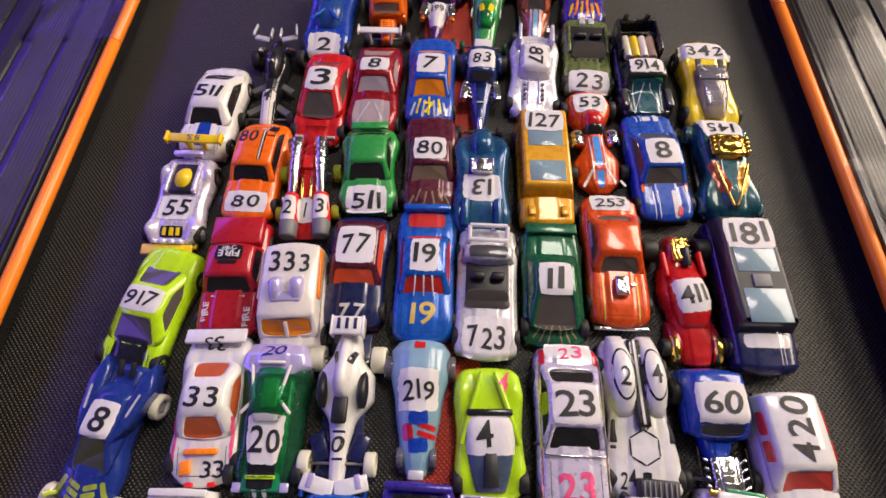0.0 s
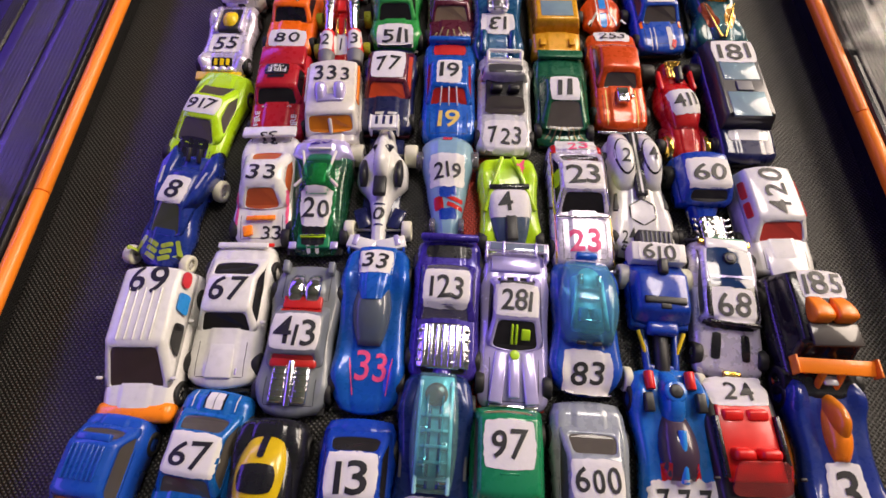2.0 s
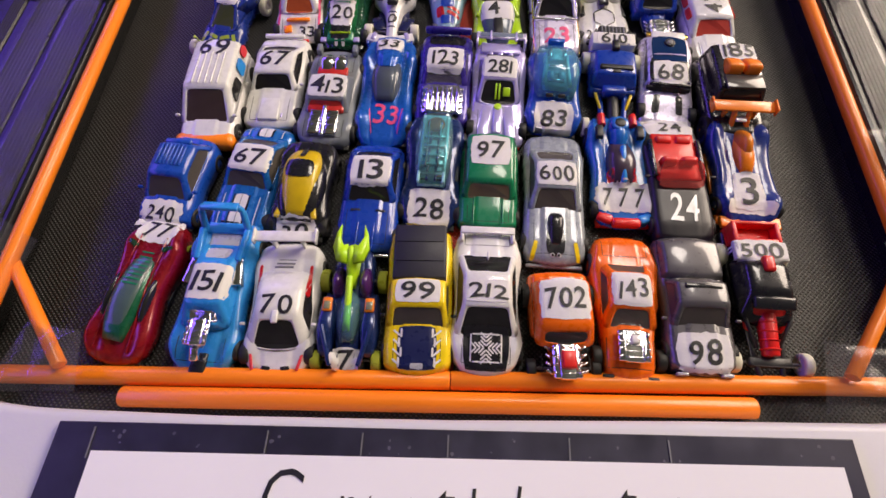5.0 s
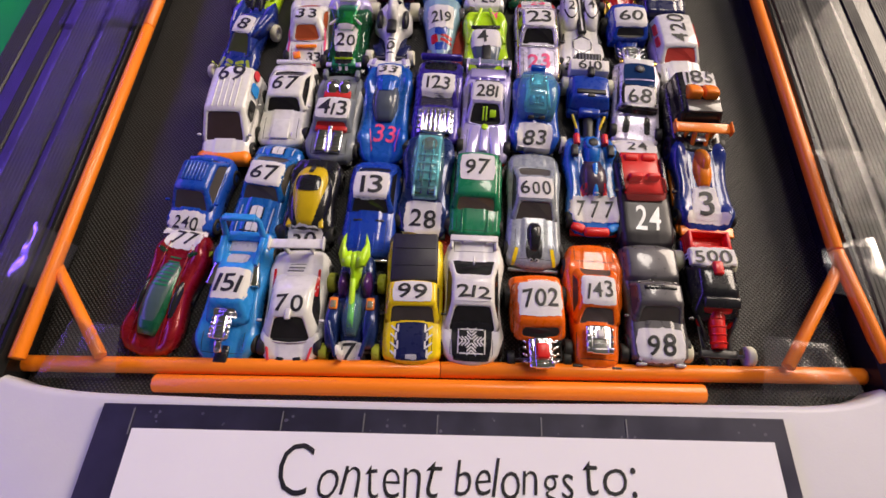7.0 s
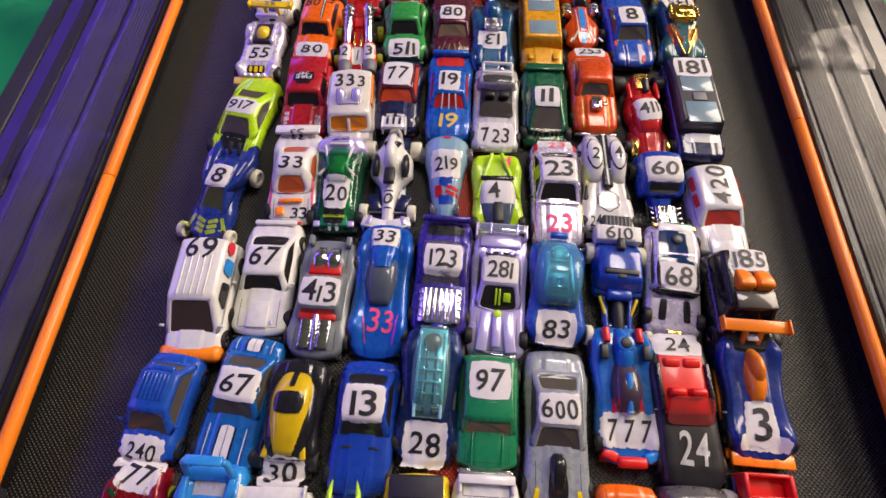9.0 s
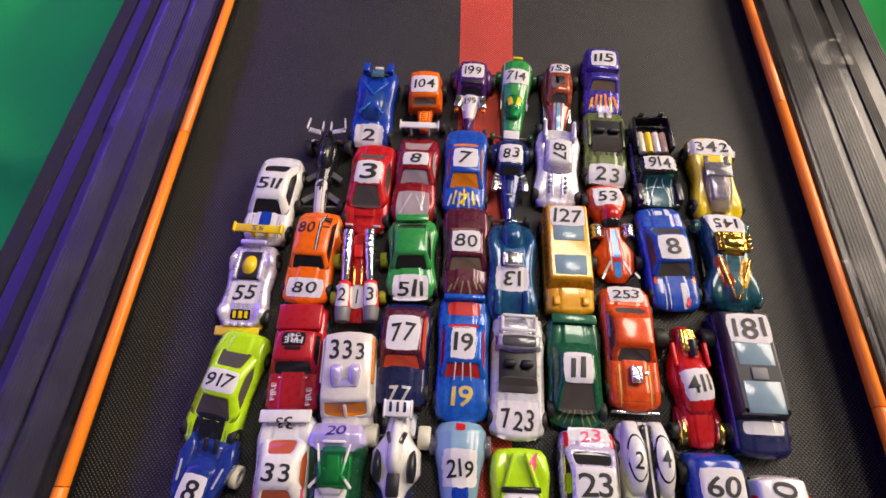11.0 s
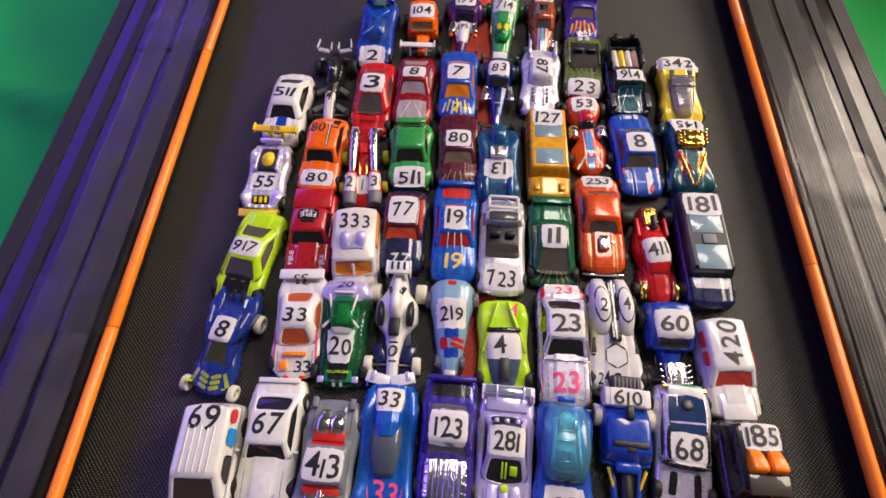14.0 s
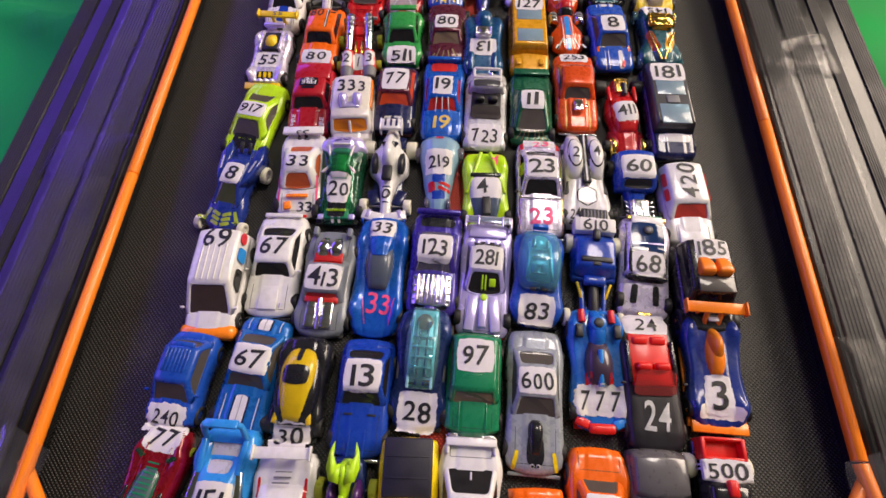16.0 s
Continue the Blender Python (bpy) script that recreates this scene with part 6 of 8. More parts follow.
for s in (-1, 1):
    c.plate("rear_fin", DEEPB, [(s * 7.5, 0.44), (s * 12.5, 0.60), (s * 15.5, 0.84), (s * 12.5, 1.03), (s * 8, 0.92)] if s > 0 else [(s * 8, 0.92), (s * 12.5, 1.03), (s * 15.5, 0.84), (s * 12.5, 0.60), (s * 7.5, 0.44)], 13.5, 7, 1.2)
    c.rod("exhaust_pipe", BLACK, (s * 3, 0.9, 15), (s * 3, 1.0, 18), 1.2)
    for k in range(3):
        c.patch(0.07 + 0.05 * k, 6.4, 2.3, paint("olive_lime", (0.33, 0.42, 0.05)), s * 3.7, s * 22, 0.1, "chevron")
    c.patch(0.14, 2.4, 11, paint("olive_lime", (0.33, 0.42, 0.05)), s * 10.5, s * 24, 0.1, "yellow_line")
    c.patch(0.72, 1.2, 11, SILV, s * 11, -s * 10, 0.1, "silver_mark")
c.num("8", 0.593, 8, 11, 14, 16, ragged=0.4)
c.axles(0.07, 0.76, r=5, rr=6, tyre=TYRE_WHITE, rim=WHITE_PL, out=1.2, bar=True)

c = Car("white toy sports car with orange windows and several numbers 33", (-0.1085, 0.2193), (-0.1125, 0.2863), 31.8, 68, tall=1.05)
c.shell(WHT, "wedge", "wedge", k=1.0, fend=((0.18, 0.5, 1.0), (0.82, 0.4, 1.2)))
c.base()
c.cabin(WHT, 0.325, 0.47, 0.618, 0.858, 11.5, 20.5, 0.88, 0.6, glass("amber_red", (0.75, 0.15, 0.04), 0.35), post=1.6, bevel=2.6)
c.block("spoiler", WHT, 0.965, 17, 29, 7, 2, tilt=-6)
c.block("bonnet_vent", LENS_ORANGE, 0.215, 11.6, 15, 2.6, 1.4, bevel=0.5)
c.block("headlight", LENS_ORANGE, 0.12, 9.8, 5, 6, 1.6, x=-6.5, yaw=12)
c.num("33", 0.543, 15, 9)
c.num("33", 0.113, 10, 7.5, x=5)
c.num("33", 0.912, 9, 6, rot=180)
for s in (-1, 1):
    c.patch(0.3, 1.5, 18, PINK_INK, s * 13, 0, 0.4, "pink_stripe")
    c.block("lip_mark", RED_PL, 0.02, 6.5, 4, 2, 1.2, x=s * 5)
c.axles()

c = Car("clear green toy racer with lilac chrome frame and white patch 20", (-0.0810, 0.2152), (-0.0830, 0.2822), 32.9, 68, tall=1.12)
c.shell(G_GREEN, "wedge", [(0, 0.62), (0.2, 0.86), (0.5, 0.92), (0.8, 1.0), (1, 0.8)], k=1.0, p=3.2, fend=((0.16, 0.4, 1.2), (0.82, 0.3, 1.5)))
c.block("inner_frame", EMER, 0.45, 7.0, 17, 54, 4, bevel=1)
for k in range(6):
    c.block("inner_rib", LIME, 0.14 + 0.13 * k, 9.6, 13, 1.6, 1.6, bevel=0.4)
c.block("inner_seat", GRN, 0.66, 12.5, 8, 14, 4, bevel=1.2)
c.base(BLK)
c.shell(LILAC, [(0, 15), (0.6, 16.5), (1, 13)], [(0, 0.7), (0.3, 1.0), (1, 0.85)], v0=0.78, v1=1.0, name="tail_cowl")
c.canopy(G_GREEN, 0.44, 0.90, 17, 12, 19, p=5)
for s in (-1, 1):
    c.block("window_frame", WHITE_PL, 0.72, 17.2, 1.4, 16, 1.6, x=s * 7.2, yaw=-s * 12)
    c.block("window_frame", WHITE_PL, 0.56, 16, 8, 1.6, 1.6, x=s * 8.6, yaw=-s * 48)
    c.block("front_detail", LILAC, 0.08, 7.8, 4, 4, 1.4, x=s * 10.5)
    c.strip(0.02, 0.22, 2.0, WHT, s * 2.2)
c.block("window_frame", WHITE_PL, 0.85, 17.5, 13, 1.6, 1.6)
c.patch(0.20, 12, 18, BLK, ragged=0.2, name="black_panel")
c.num("20", 0.367, 14, 12, 16, 21, ragged=0.8, taper=0.12)
c.num("20", 0.941, 11, 5.5, ink=PURP)
c.axles(tyre=TYRE, rim=GOLD)

c = Car("white and navy toy formula car with cream wheels, number 0", (-0.0490, 0.2189), (-0.0500, 0.2939), 32.9, 76, tall=1.12)
c.shell(WHT, [(0, 5), (0.2, 8), (0.5, 11), (0.62, 14), (0.8, 14), (1, 9)], [(0, 0.2), (0.25, 0.25), (0.40, 0.36), (0.54, 0.84), (0.68, 0.82), (0.8, 0.44), (1, 0.28)], p=3)
c.base(NAVY, 0.6)
c.canopy(WHT, 0.5, 0.95, 9, 10, 20.5, name="engine_cover", peak=0.3)
c.block("cockpit", BLACK, 0.46, 13.0, 7, 12, 3, bevel=1.2)
for s in (-1, 1):
    c.block("front_wing", WHT, 0.05, 7, 15, 7, 2.4, x=s * 7.5, yaw=s * 14)
    c.block("wing_mark", LILAC, 0.075, 8.3, 2.6, 6, 0.6, x=s * 10.5, yaw=s * 14, bevel=0.2)
c.block("rear_wing", WHT, 0.965, 17, 15, 9, 2.4)
for k in range(3):
    c.block("wing_slot", NAVY, 0.975, 18.3, 1.6, 5.5, 0.6, x=(k - 1) * 4, bevel=0.2)
for s in (-1, 1):
    c.canopy(BLACK, 0.46, 0.72, 5.5, 10, 15.2, name="side_intake", dx=s * 9.2)
    c.patch(0.77, 2.4, 7, BLK, s * 4, -s * 18, 0.1, "black_mark")
    c.block("blue_vane", NAVY, 0.26, 5, 7, 12, 2.4, x=s * 9, yaw=-s * 20)
    c.block("wing_end", ROYAL, 0.04, 6, 1.4, 8, 4, x=s * 14)
    c.block("wing_end", WHT, 0.965, 15, 1.3, 10, 7, x=s * 7.5)
c.num("0", 0.276, 6.5, 7)
c.strip(0.335, 0.35, 6, NAVY)
c.strip(0.185, 0.2, 5, NAVY)
c.axles(0.17, 0.79, r=5.4, rr=6.4, w=5, wr=7, tyre=TYRE_WHITE, rim=WHITE_PL, out=0.6, outr=1.8, bar=True)

c = Car("pale blue toy racer with red marks, white patch 219", (-0.0136, 0.2272), (-0.0146, 0.2872), 30.5, 61, tall=1.08)
c.shell(glass("cloudy_blue", (0.30, 0.52, 0.68), 0.25), [(0, 5), (0.15, 8), (0.5, 13), (0.75, 16), (0.92, 15), (1, 12)], [(0, 0.3), (0.2, 0.52), (0.5, 0.72), (0.75, 0.92), (0.92, 0.95), (1, 0.8)], p=3)
c.base(wk=0.5)
c.patch(0.31, 5, 7, RED, -4.2, 8, 0.3, "red_mark")
for k in range(2):
    c.patch(0.29 + 0.06 * k, 8.5, 2.3, RED, 4.2, -14, 0.2, "red_mark")
    c.patch(0.22 + 0.19 * k, 9, 6, BLUE, 0.5, 4, 0.4, "blue_mark", lift=0.2)
c.patch(0.95, 5, 4, RED, 0, 0, 0.6, "red_mark")
c.block("nose_cone", SILV, 0.02, 6, 7, 4, 3)
c.num("219", 0.606, 15, 10, 19, 19, ragged=0.9)
c.axles(0.14, 0.8, r=4.6, rr=6, w=3.0, wr=5, tyre=G_GREY, rim=CHROME, out=-6.5, outr=1.6, bar=True)

c = Car("lime green toy sports car with white and grey bonnet patch 4", (0.0200, 0.2175), (0.0180, 0.2755), 31.8, 59, tall=0.92)
c.shell(LIME, "wedge", "wedge", k=1.05, fend=((0.2, 0.4, 1.6), (0.8, 0.3, 1.6)), dip=0.8)
c.base()
c.canopy(paint("slate_blue", (0.06, 0.09, 0.15)), 0.05, 0.72, 23, 8, 16.5, name="windshield", peak=0.75, p=4)
c.patch(0.49, 22.5, 18, None, 0, 0, 0.5)
for s in (-1, 1):
    c.rod("roof_ridge", LIME, (s * 13.2, 0.42, 12.5), (s * 3.0, 0.95, 17.0), 1.3)
c.block("roof_recess", BLK, 0.645, 15.6, 21, 3, 2.2, bevel=0.8)
c.text("4", 0.49, 8, 12, -2.5)
c.block("bonnet_duct", BLACK, 0.25, 14.0, 6.0, 15, 3.0, bevel=0.7)
c.text("4", 0.88, 5, 10, 7, -8, PINK_INK)
c.axles()

c = Car("pearl white toy saloon with pink numbers and chrome trim, patch 23", (0.0563, 0.2110), (0.0563, 0.2870), 32.3, 77)
c.shell(PEARL, "muscle", "muscle", k=1.0)
c.base(BLK)
c.cabin(PEARL, 0.406, 0.526, 0.736, 0.896, 12.3, 20.8, 0.86, 0.68)
c.patch(0.965, 23, 8, WHT, 0, 0, 0.3, "pale_panel")
c.text("23", 0.961, 12, 7.5, 1, 0, PINK_INK)
c.text("23", 0.20, 16, 13, 0, 0, PINK_INK, bold=0.03)
c.num("23", 0.636, 17, 12, 21, 18, ragged=0.4)
for s in (-1, 1):
    c.patch(0.93, 2.4, 8, RED, s * 12.6, 0, 0.2, "red_trim")
    c.patch(0.64, 2, 10, LIME, s * 12.9, 0, 0.2, "green_trim")
for s in (-1, 1):
    c.strip(0.03, 0.93, 0.9, GOLD, s * 14.2, "gold_trim")
    c.rod("pillar_trim", CHROME, (s * 13.8, 0.36, 13.8), (s * 11.0, 0.52, 21), 0.5)
c.rod("screen_trim", CHROME, (-13.6, 0.36, 13.9), (13.6, 0.36, 13.9), 0.5)
c.bumper(0.0, 7.5, CHROME, 0.92)
c.mirrors(0.42, 14, BLACK, 0.2)
c.axles()

c = Car("white toy concept car with twin bubbles, numbers 2 and 4", (0.0879, 0.2186), (0.0869, 0.2906), 32.3, 76, tall=0.92)
c.shell(WHT, "bug", [(0, 0.82), (0.12, 0.98), (0.28, 0.98), (0.5, 0.80), (0.75, 0.92), (0.93, 0.86), (1, 0.7)], k=0.92, fend=((0.14, 0.4, 1.5),))
c.base()
for s in (-1, 1):
    c.canopy(WHT, 0.46, 1.03, 13.5, 10, 23, name="bubble_roof", dx=s * 7.0, p=2.6)
    c.patch(0.74, 10.5, 24, BLK, s * 7.2, 0, 0.0, "oval_line", lift=0.12, oval=0.5)
    c.patch(0.74, 9.0, 22, WHT, s * 7.2, 0, 0.0, "oval_fill", lift=0.16, oval=0.5)
    c.block("nose_lamp", BLACK, 0.07, 9.5, 5, 3, 2, x=s * 10, yaw=s * 30)
    c.block("side_vent", BLACK, 0.42, 11, 3, 10, 3, x=s * 12.2, yaw=s * 10)
c.text("2", 0.72, 5, 9, -7.2)
c.text("4", 0.74, 5, 9, 7.2)
c.block("centre_channel", BLACK, 0.7, 16.5, 6.0, 40, 3, bevel=0.8)
c.strip(0.42, 1.0, 1.2, WHT, 0)
c.strip(0.42, 1.0, 1.2, BLK, -1.7)
c.strip(0.42, 1.0, 1.2, BLK, 1.7)
c.strip(0.06, 0.2, 4.0, BLK, 0)
for k in range(6):
    a = math.pi * k / 3
    c.patch(0.33 + 0.085 * math.sin(a), 7.0, 0.7, BLK, 6.4 * math.cos(a), math.degrees(a) + 90, 0.0, "panel_line", lift=0.25)
c.text("24", 0.16, 8, 8, -8.5)
c.axles()

c = Car("blue toy hot rod with chrome engine and white roof patch 60", (0.1213, 0.2271), (0.1213, 0.2781), 31.5, 53, tall=0.97)
c.shell(BLUE, "box", "box", k=0.95, v0=0.42, wk=0.88, z0=4)
c.shell(BLUE, [(0, 9), (1, 13)], [(0, 0.45), (1, 0.75)], v0=0.22, v1=0.45, name="nose", wk=0.6)
c.cabin(BLUE, 0.42, 0.54, 0.94, 1.0, 13, 22, 0.84, 0.74, BLACK, side=False, rear=False, bevel=2.2, sill=0.2)
c.engine(0.12, 11.5, w=12, l=16, h=6.5)
c.num("60", 0.678, 17, 11, 23, 18, ragged=0.5)
c.axles(0.1, 0.8, r=4.6, rr=6.2, w=3.4, wr=5.5, out=0.6, bar=True)

c = Car("white toy estate wagon with red windscreen, roof number 420", (0.1548, 0.2098), (0.1518, 0.2698), 30.7, 61, tall=0.94)
c.shell(WHT, "box", "box", k=0.9)
c.base()
c.cabin(WHT, 0.31, 0.47, 0.97, 0.995, 12.5, 21.5, 0.92, 0.76, glass("wagon_red", (0.72, 0.07, 0.05), 0.25), bevel=1.4, side=False, post=1.2)
for s in (-1, 1):
    for v0, v1 in ((0.50, 0.64), (0.68, 0.84)):
        c.pane("side_window", [(s * 14.6, c.y(v0), 15.5), (s * 14.6, c.y(v1), 15.5), (s * 13.2, c.y(v1), 19.0), (s * 13.2, c.y(v0), 19.0)], G_RED)
c.block("bonnet_panel", WHT, 0.13, 12.4, 19, 15, 1.6, bevel=0.7)
c.num("420", 0.721, 27, 12, rot=90)
c.axles()

# ================= fifth row =================
c = Car("lime green toy sports coupe with black bonnet, patch 917", (-0.1600, 0.2637), (-0.1480, 0.3337), 31.8, 71, tall=0.95)
c.shell(LIME, "wedge", "wedge", k=1.05, fend=((0.2, 0.6, 1.4), (0.82, 0.4, 0.8)))
c.base()
c.cabin(LIME, 0.281, 0.461, 0.621, 0.921, 11.5, 20.5, 0.92, 0.64, SMOKE, bevel=2.6, rsill=0.05, post=0.7)
c.patch(0.17, 18, 18, BLK, ragged=0.1, name="black_bonnet")
c.num("917", 0.546, 17, 9, 20, 13, ragged=0.3)
c.axles()

c = Car("red toy fire chief pickup with dark windscreen and upside-down sign", (-0.1134, 0.2861), (-0.1164, 0.3511), 31.8, 66)
c.shell(CRIMSON, "muscle", "box", k=1.02)
c.base()
c.cabin(CRIMSON, 0.36, 0.46, 0.72, 0.76, 12.5, 21, 0.88, 0.72, DARKGLASS, rear=False)
c.block("bed_cover", CRIMSON, 0.87, 15, 27, 16, 5, bevel=1)
c.patch(0.635, 14, 8.5, BLK, 0, 0, 0.1, "roof_sign")
c.text("FIRE", 0.625, 11, 4, 0, 180, WHITEOUT, 0, 0.02, name="lettering")
c.text("CHIEF", 0.67, 8, 2.4, 0, 180, WHITEOUT, 0, 0.02, name="lettering")
c.patch(0.55, 10, 2, BLK, 0, 0, 0.1, "roof_vent")
c.text("FIRE", 0.2, 10, 3.4, -10.5, 90, WHITEOUT, 0, 0.02, name="lettering")
c.text("FIRE", 0.16, 10, 3.4, 10.5, 90, WHITEOUT, 0, 0.02, name="lettering")
for k in range(9):
    c.block("bonnet_slot", WHITE_PL, 0.32, 13.2, 1.2, 0.8, 0.4, x=(k - 4) * 2, bevel=0.1)
c.axles()

c = Car("white toy delivery truck with lilac roof blocks, number 333", (-0.0787, 0.2791), (-0.0827, 0.3341), 30.7, 56, tall=1.03)
c.shell(CREAM, "box", "box", k=1.05)
c.base()
c.cabin(CREAM, 0.13, 0.27, 0.97, 1.0, 13.5, 24.0, 0.95, 0.88, G_AMBER, rear=False, side=False, bevel=1.2, sill=0.2)
c.block("screen_pillar", CREAM, 0.175, 17.5, 2.0, 10, 1.6, tilt=50)
for s in (-1, 1):
    c.canopy(LILAC, 0.37, 0.64, 7.0, 22.5, 29.0, name="roof_block", dx=s * 5.2, peak=0.7, p=3)
    c.block("side_panel", LENS_ORANGE if s > 0 else CREAM, 0.68, 19.5, 1.0, 26, 4.5, x=s * 14.6, bevel=0.3)
c.block("roof_link", LILAC, 0.44, 24.6, 14, 5, 1.6)
c.num("333", 0.777, 20, 12)
c.axles(r=5.6)

c = Car("black toy saloon with clear red windscreen, patch 77 and silver 77", (-0.0512, 0.2932), (-0.0512, 0.3572), 31.8, 65, tall=0.92)
c.shell(NAVY, "muscle", "muscle", k=1.02)
c.base(MAROON)
c.cabin(MAROON, 0.36, 0.48, 0.82, 0.96, 12.3, 20.8, 0.86, 0.68, glass("clear_scarlet", (0.92, 0.11, 0.04), 0.25), rear=False)
c.num("77", 0.662, 15, 13, 20, 22, ragged=0.5)
c.text("77", 0.123, 13, 10, 0.5, 0, SILVER_INK, bold=0.015)
c.axles()

c = Car("blue toy pickup with barred red windscreen, patch 19 and gold 19", (-0.0145, 0.2874), (-0.0155, 0.3644), 31.8, 78, tall=0.92)
c.shell(CYANB, "muscle", "muscle", k=1.05, fend=((0.17, 0.3, 0.5), (0.8, 0.3, 0.5)))
c.base()
c.cabin(CYANB, 0.327, 0.437, 0.677, 0.757, 12.5, 20.8, 0.84, 0.66, G_RED)
for k in range(3):
    c.rod("window_bar", WHITE_PL, ((k - 1) * 5.0, 0.305, 14.0), ((k - 1) * 4.2, 0.42, 20.4), 0.4)
c.block("bed_end", CYANB, 0.96, 15.5, 26, 4, 5, bevel=1.2)
c.patch(0.87, 20, 9, G_RED, 0, 0, 0.1, "bed_lining")
c.num("19", 0.577, 12, 12, 15, 21, ragged=0.8)
c.text("19", 0.192, 13, 12, 0, 0, GOLD_INK, bold=0.015)
c.axles()

c = Car("silver toy off-road convertible with black interior and bonnet patch 723", (0.0171, 0.2800), (0.0181, 0.3520), 31.8, 73, tall=0.92)
c.shell(SILV, "box", "box", k=0.9, fend=((0.16, 0.6, 0.6), (0.8, 0.6, 0.6)))
c.base()
c.block("interior", BLACK, 0.57, 13.8, 22, 22, 3)
for s in (-1, 1):
    c.block("seat", BLACK, 0.58, 16.5, 7, 4.5, 7, x=s * 5, tilt=14, bevel=1.5)
c.pane("windshield", [(-11.8, c.y(0.36), 13.5), (11.8, c.y(0.36), 13.5), (10, c.y(0.46), 20.5), (-10, c.y(0.46), 20.5)], SMOKE, 0, 0.8)
c.cabin(SILV, 0.66, 0.69, 0.80, 0.86, 13, 21, 0.86, 0.74, DKGRAY, bevel=1.6, rear=False, front=False, name="hard_top")
c.patch(0.75, 20, 7, DKGRAY, 0, 0, 0.1, "dark_top")
for a, b in (((-10, 0.84, 15), (-10, 0.97, 19)), ((10, 0.84, 15), (10, 0.97, 19)), ((-10, 0.97, 19), (10, 0.97, 19)), ((-10, 0.85, 19), (10, 0.85, 19))):
    c.rod("roll_bar", WHITE_PL, a, b, 1.2)
c.num("723", 0.151, 19, 12, 24, 21, ragged=1.0)
c.axles(r=5.8)

c = Car("dark green toy supercar with gold nose lines, patch 11", (0.0517, 0.2880), (0.0517, 0.3530), 32.3, 66, tall=0.94)
c.shell(DKGRN, "wedge", "muscle", k=1.0)
c.base()
c.cabin(DKGRN, 0.16, 0.4, 0.62, 0.8, 11.5, 20, 0.84, 0.62, SMOKE, bevel=1.8, rear=False, side=False, post=0.7)
c.block("tail_wing", DKGRN, 0.965, 15.5, 27, 6, 2.4)
for s in (-1, 1):
    for k in range(3):
        c.patch(0.09 + 0.012 * k, 0.8, 10 - 2 * k, DULL_GOLD, s * (2.8 + 3.2 * k), s * (14 + 12 * k), 0.1, "gold_line")
c.num("11", 0.5, 9, 12, 17, 18, ragged=0.4)
c.axles()

c = Car("burnt orange muscle toy car with chrome engine, patch 253", (0.0856, 0.2998), (0.0856, 0.3748), 31.8, 76)
c.shell(BURNT, "muscle", "muscle")
c.base()
c.cabin(BURNT, 0.38, 0.48, 0.70, 0.84, 12.3, 20.8, 0.84, 0.68, SMOKE, post=1.8)
c.block("engine_block", CHROME, 0.26, 14.6, 6.5, 10, 4.5, bevel=0.7)
c.block("carburettor", CHROME, 0.225, 15.8, 2.8, 5, 2.4)
c.rod("filler_cap", CHROME, (6.5, 0.28, 12.8), (6.5, 0.28, 14), 1.3)
for s in (-1, 1):
    c.strip(0.03, 0.35, 0.8, GOLD_INK, s * 8.6)
    c.strip(0.55, 0.75, 0.7, SILV, s * 12.8)
c.num("253", 0.934, 17, 7.5, 22, 11.5, ragged=0.4)
c.bumper(0.0, 6)
c.axles()

c = Car("deep red toy dragster with gold engine and white patch 411", (0.1218, 0.2822), (0.1188, 0.3512), 31.8, 70, tall=0.94)
c.shell(RED, "low", [(0, 0.42), (0.15, 0.55), (0.35, 0.62), (0.55, 0.78), (0.7, 0.7), (0.85, 0.42), (1, 0.3)], k=1.15, p=3.2, fend=((0.5, 0.2, 2),))
c.base(wk=0.4)
c.canopy(RED, 0.22, 0.80, 20, 9, 18.0, name="cowl", p=3)
for s in (-1, 1):
    c.canopy(GOLD, 0.0, 0.3, 7, 3, 10.5, name="front_fender", dx=s * 10.5)
    c.canopy(DKRED, 0.02, 0.36, 8.5, 3, 9.5, name="front_fender", dx=s * 9.5)
    c.block("rear_fin", RED_PL, 0.74, 13, 2, 14, 4, x=s * 9.5)
c.engine(0.86, 12.5, GOLD, w=9, l=14, h=6, pipes=False)
c.rod("belt_drive", BLACK, (1.5, 0.72, 15), (1.5, 0.86, 16.5), 2.2)
c.num("411", 0.485, 14, 10, 17, 18, ragged=0.8, rot=8)
c.axles(0.14, 0.9, r=4.6, rr=6.4, w=3.6, wr=8, out=0.6, outr=2.0, bar=True)

c = Car("black and navy toy limousine with clear blue roof windows, patch 181", (0.1527, 0.2780), (0.1517, 0.3620), 31.8, 85, tall=0.97)
c.shell(NAVY, "box", "box", k=0.95)
c.base()
c.cabin(DKGRAY, 0.24, 0.28, 0.95, 0.99, 13.5, 22.5, 0.9, 0.82, G_BLUE, rear=False, front=False, side=False, bevel=1.4, roof=((0.27, 0.47, 10), (0.58, 0.77, 10)))
c.block("roof_hatch", GREYP, 0.52, 22.9, 9, 7, 1.0)
c.patch(0.19, 22, 7, WHT, 0, 0, 0.2, "silver_band")
c.num("181", 0.835, 19, 13, 25, 18, ragged=0.5)
c.axles()

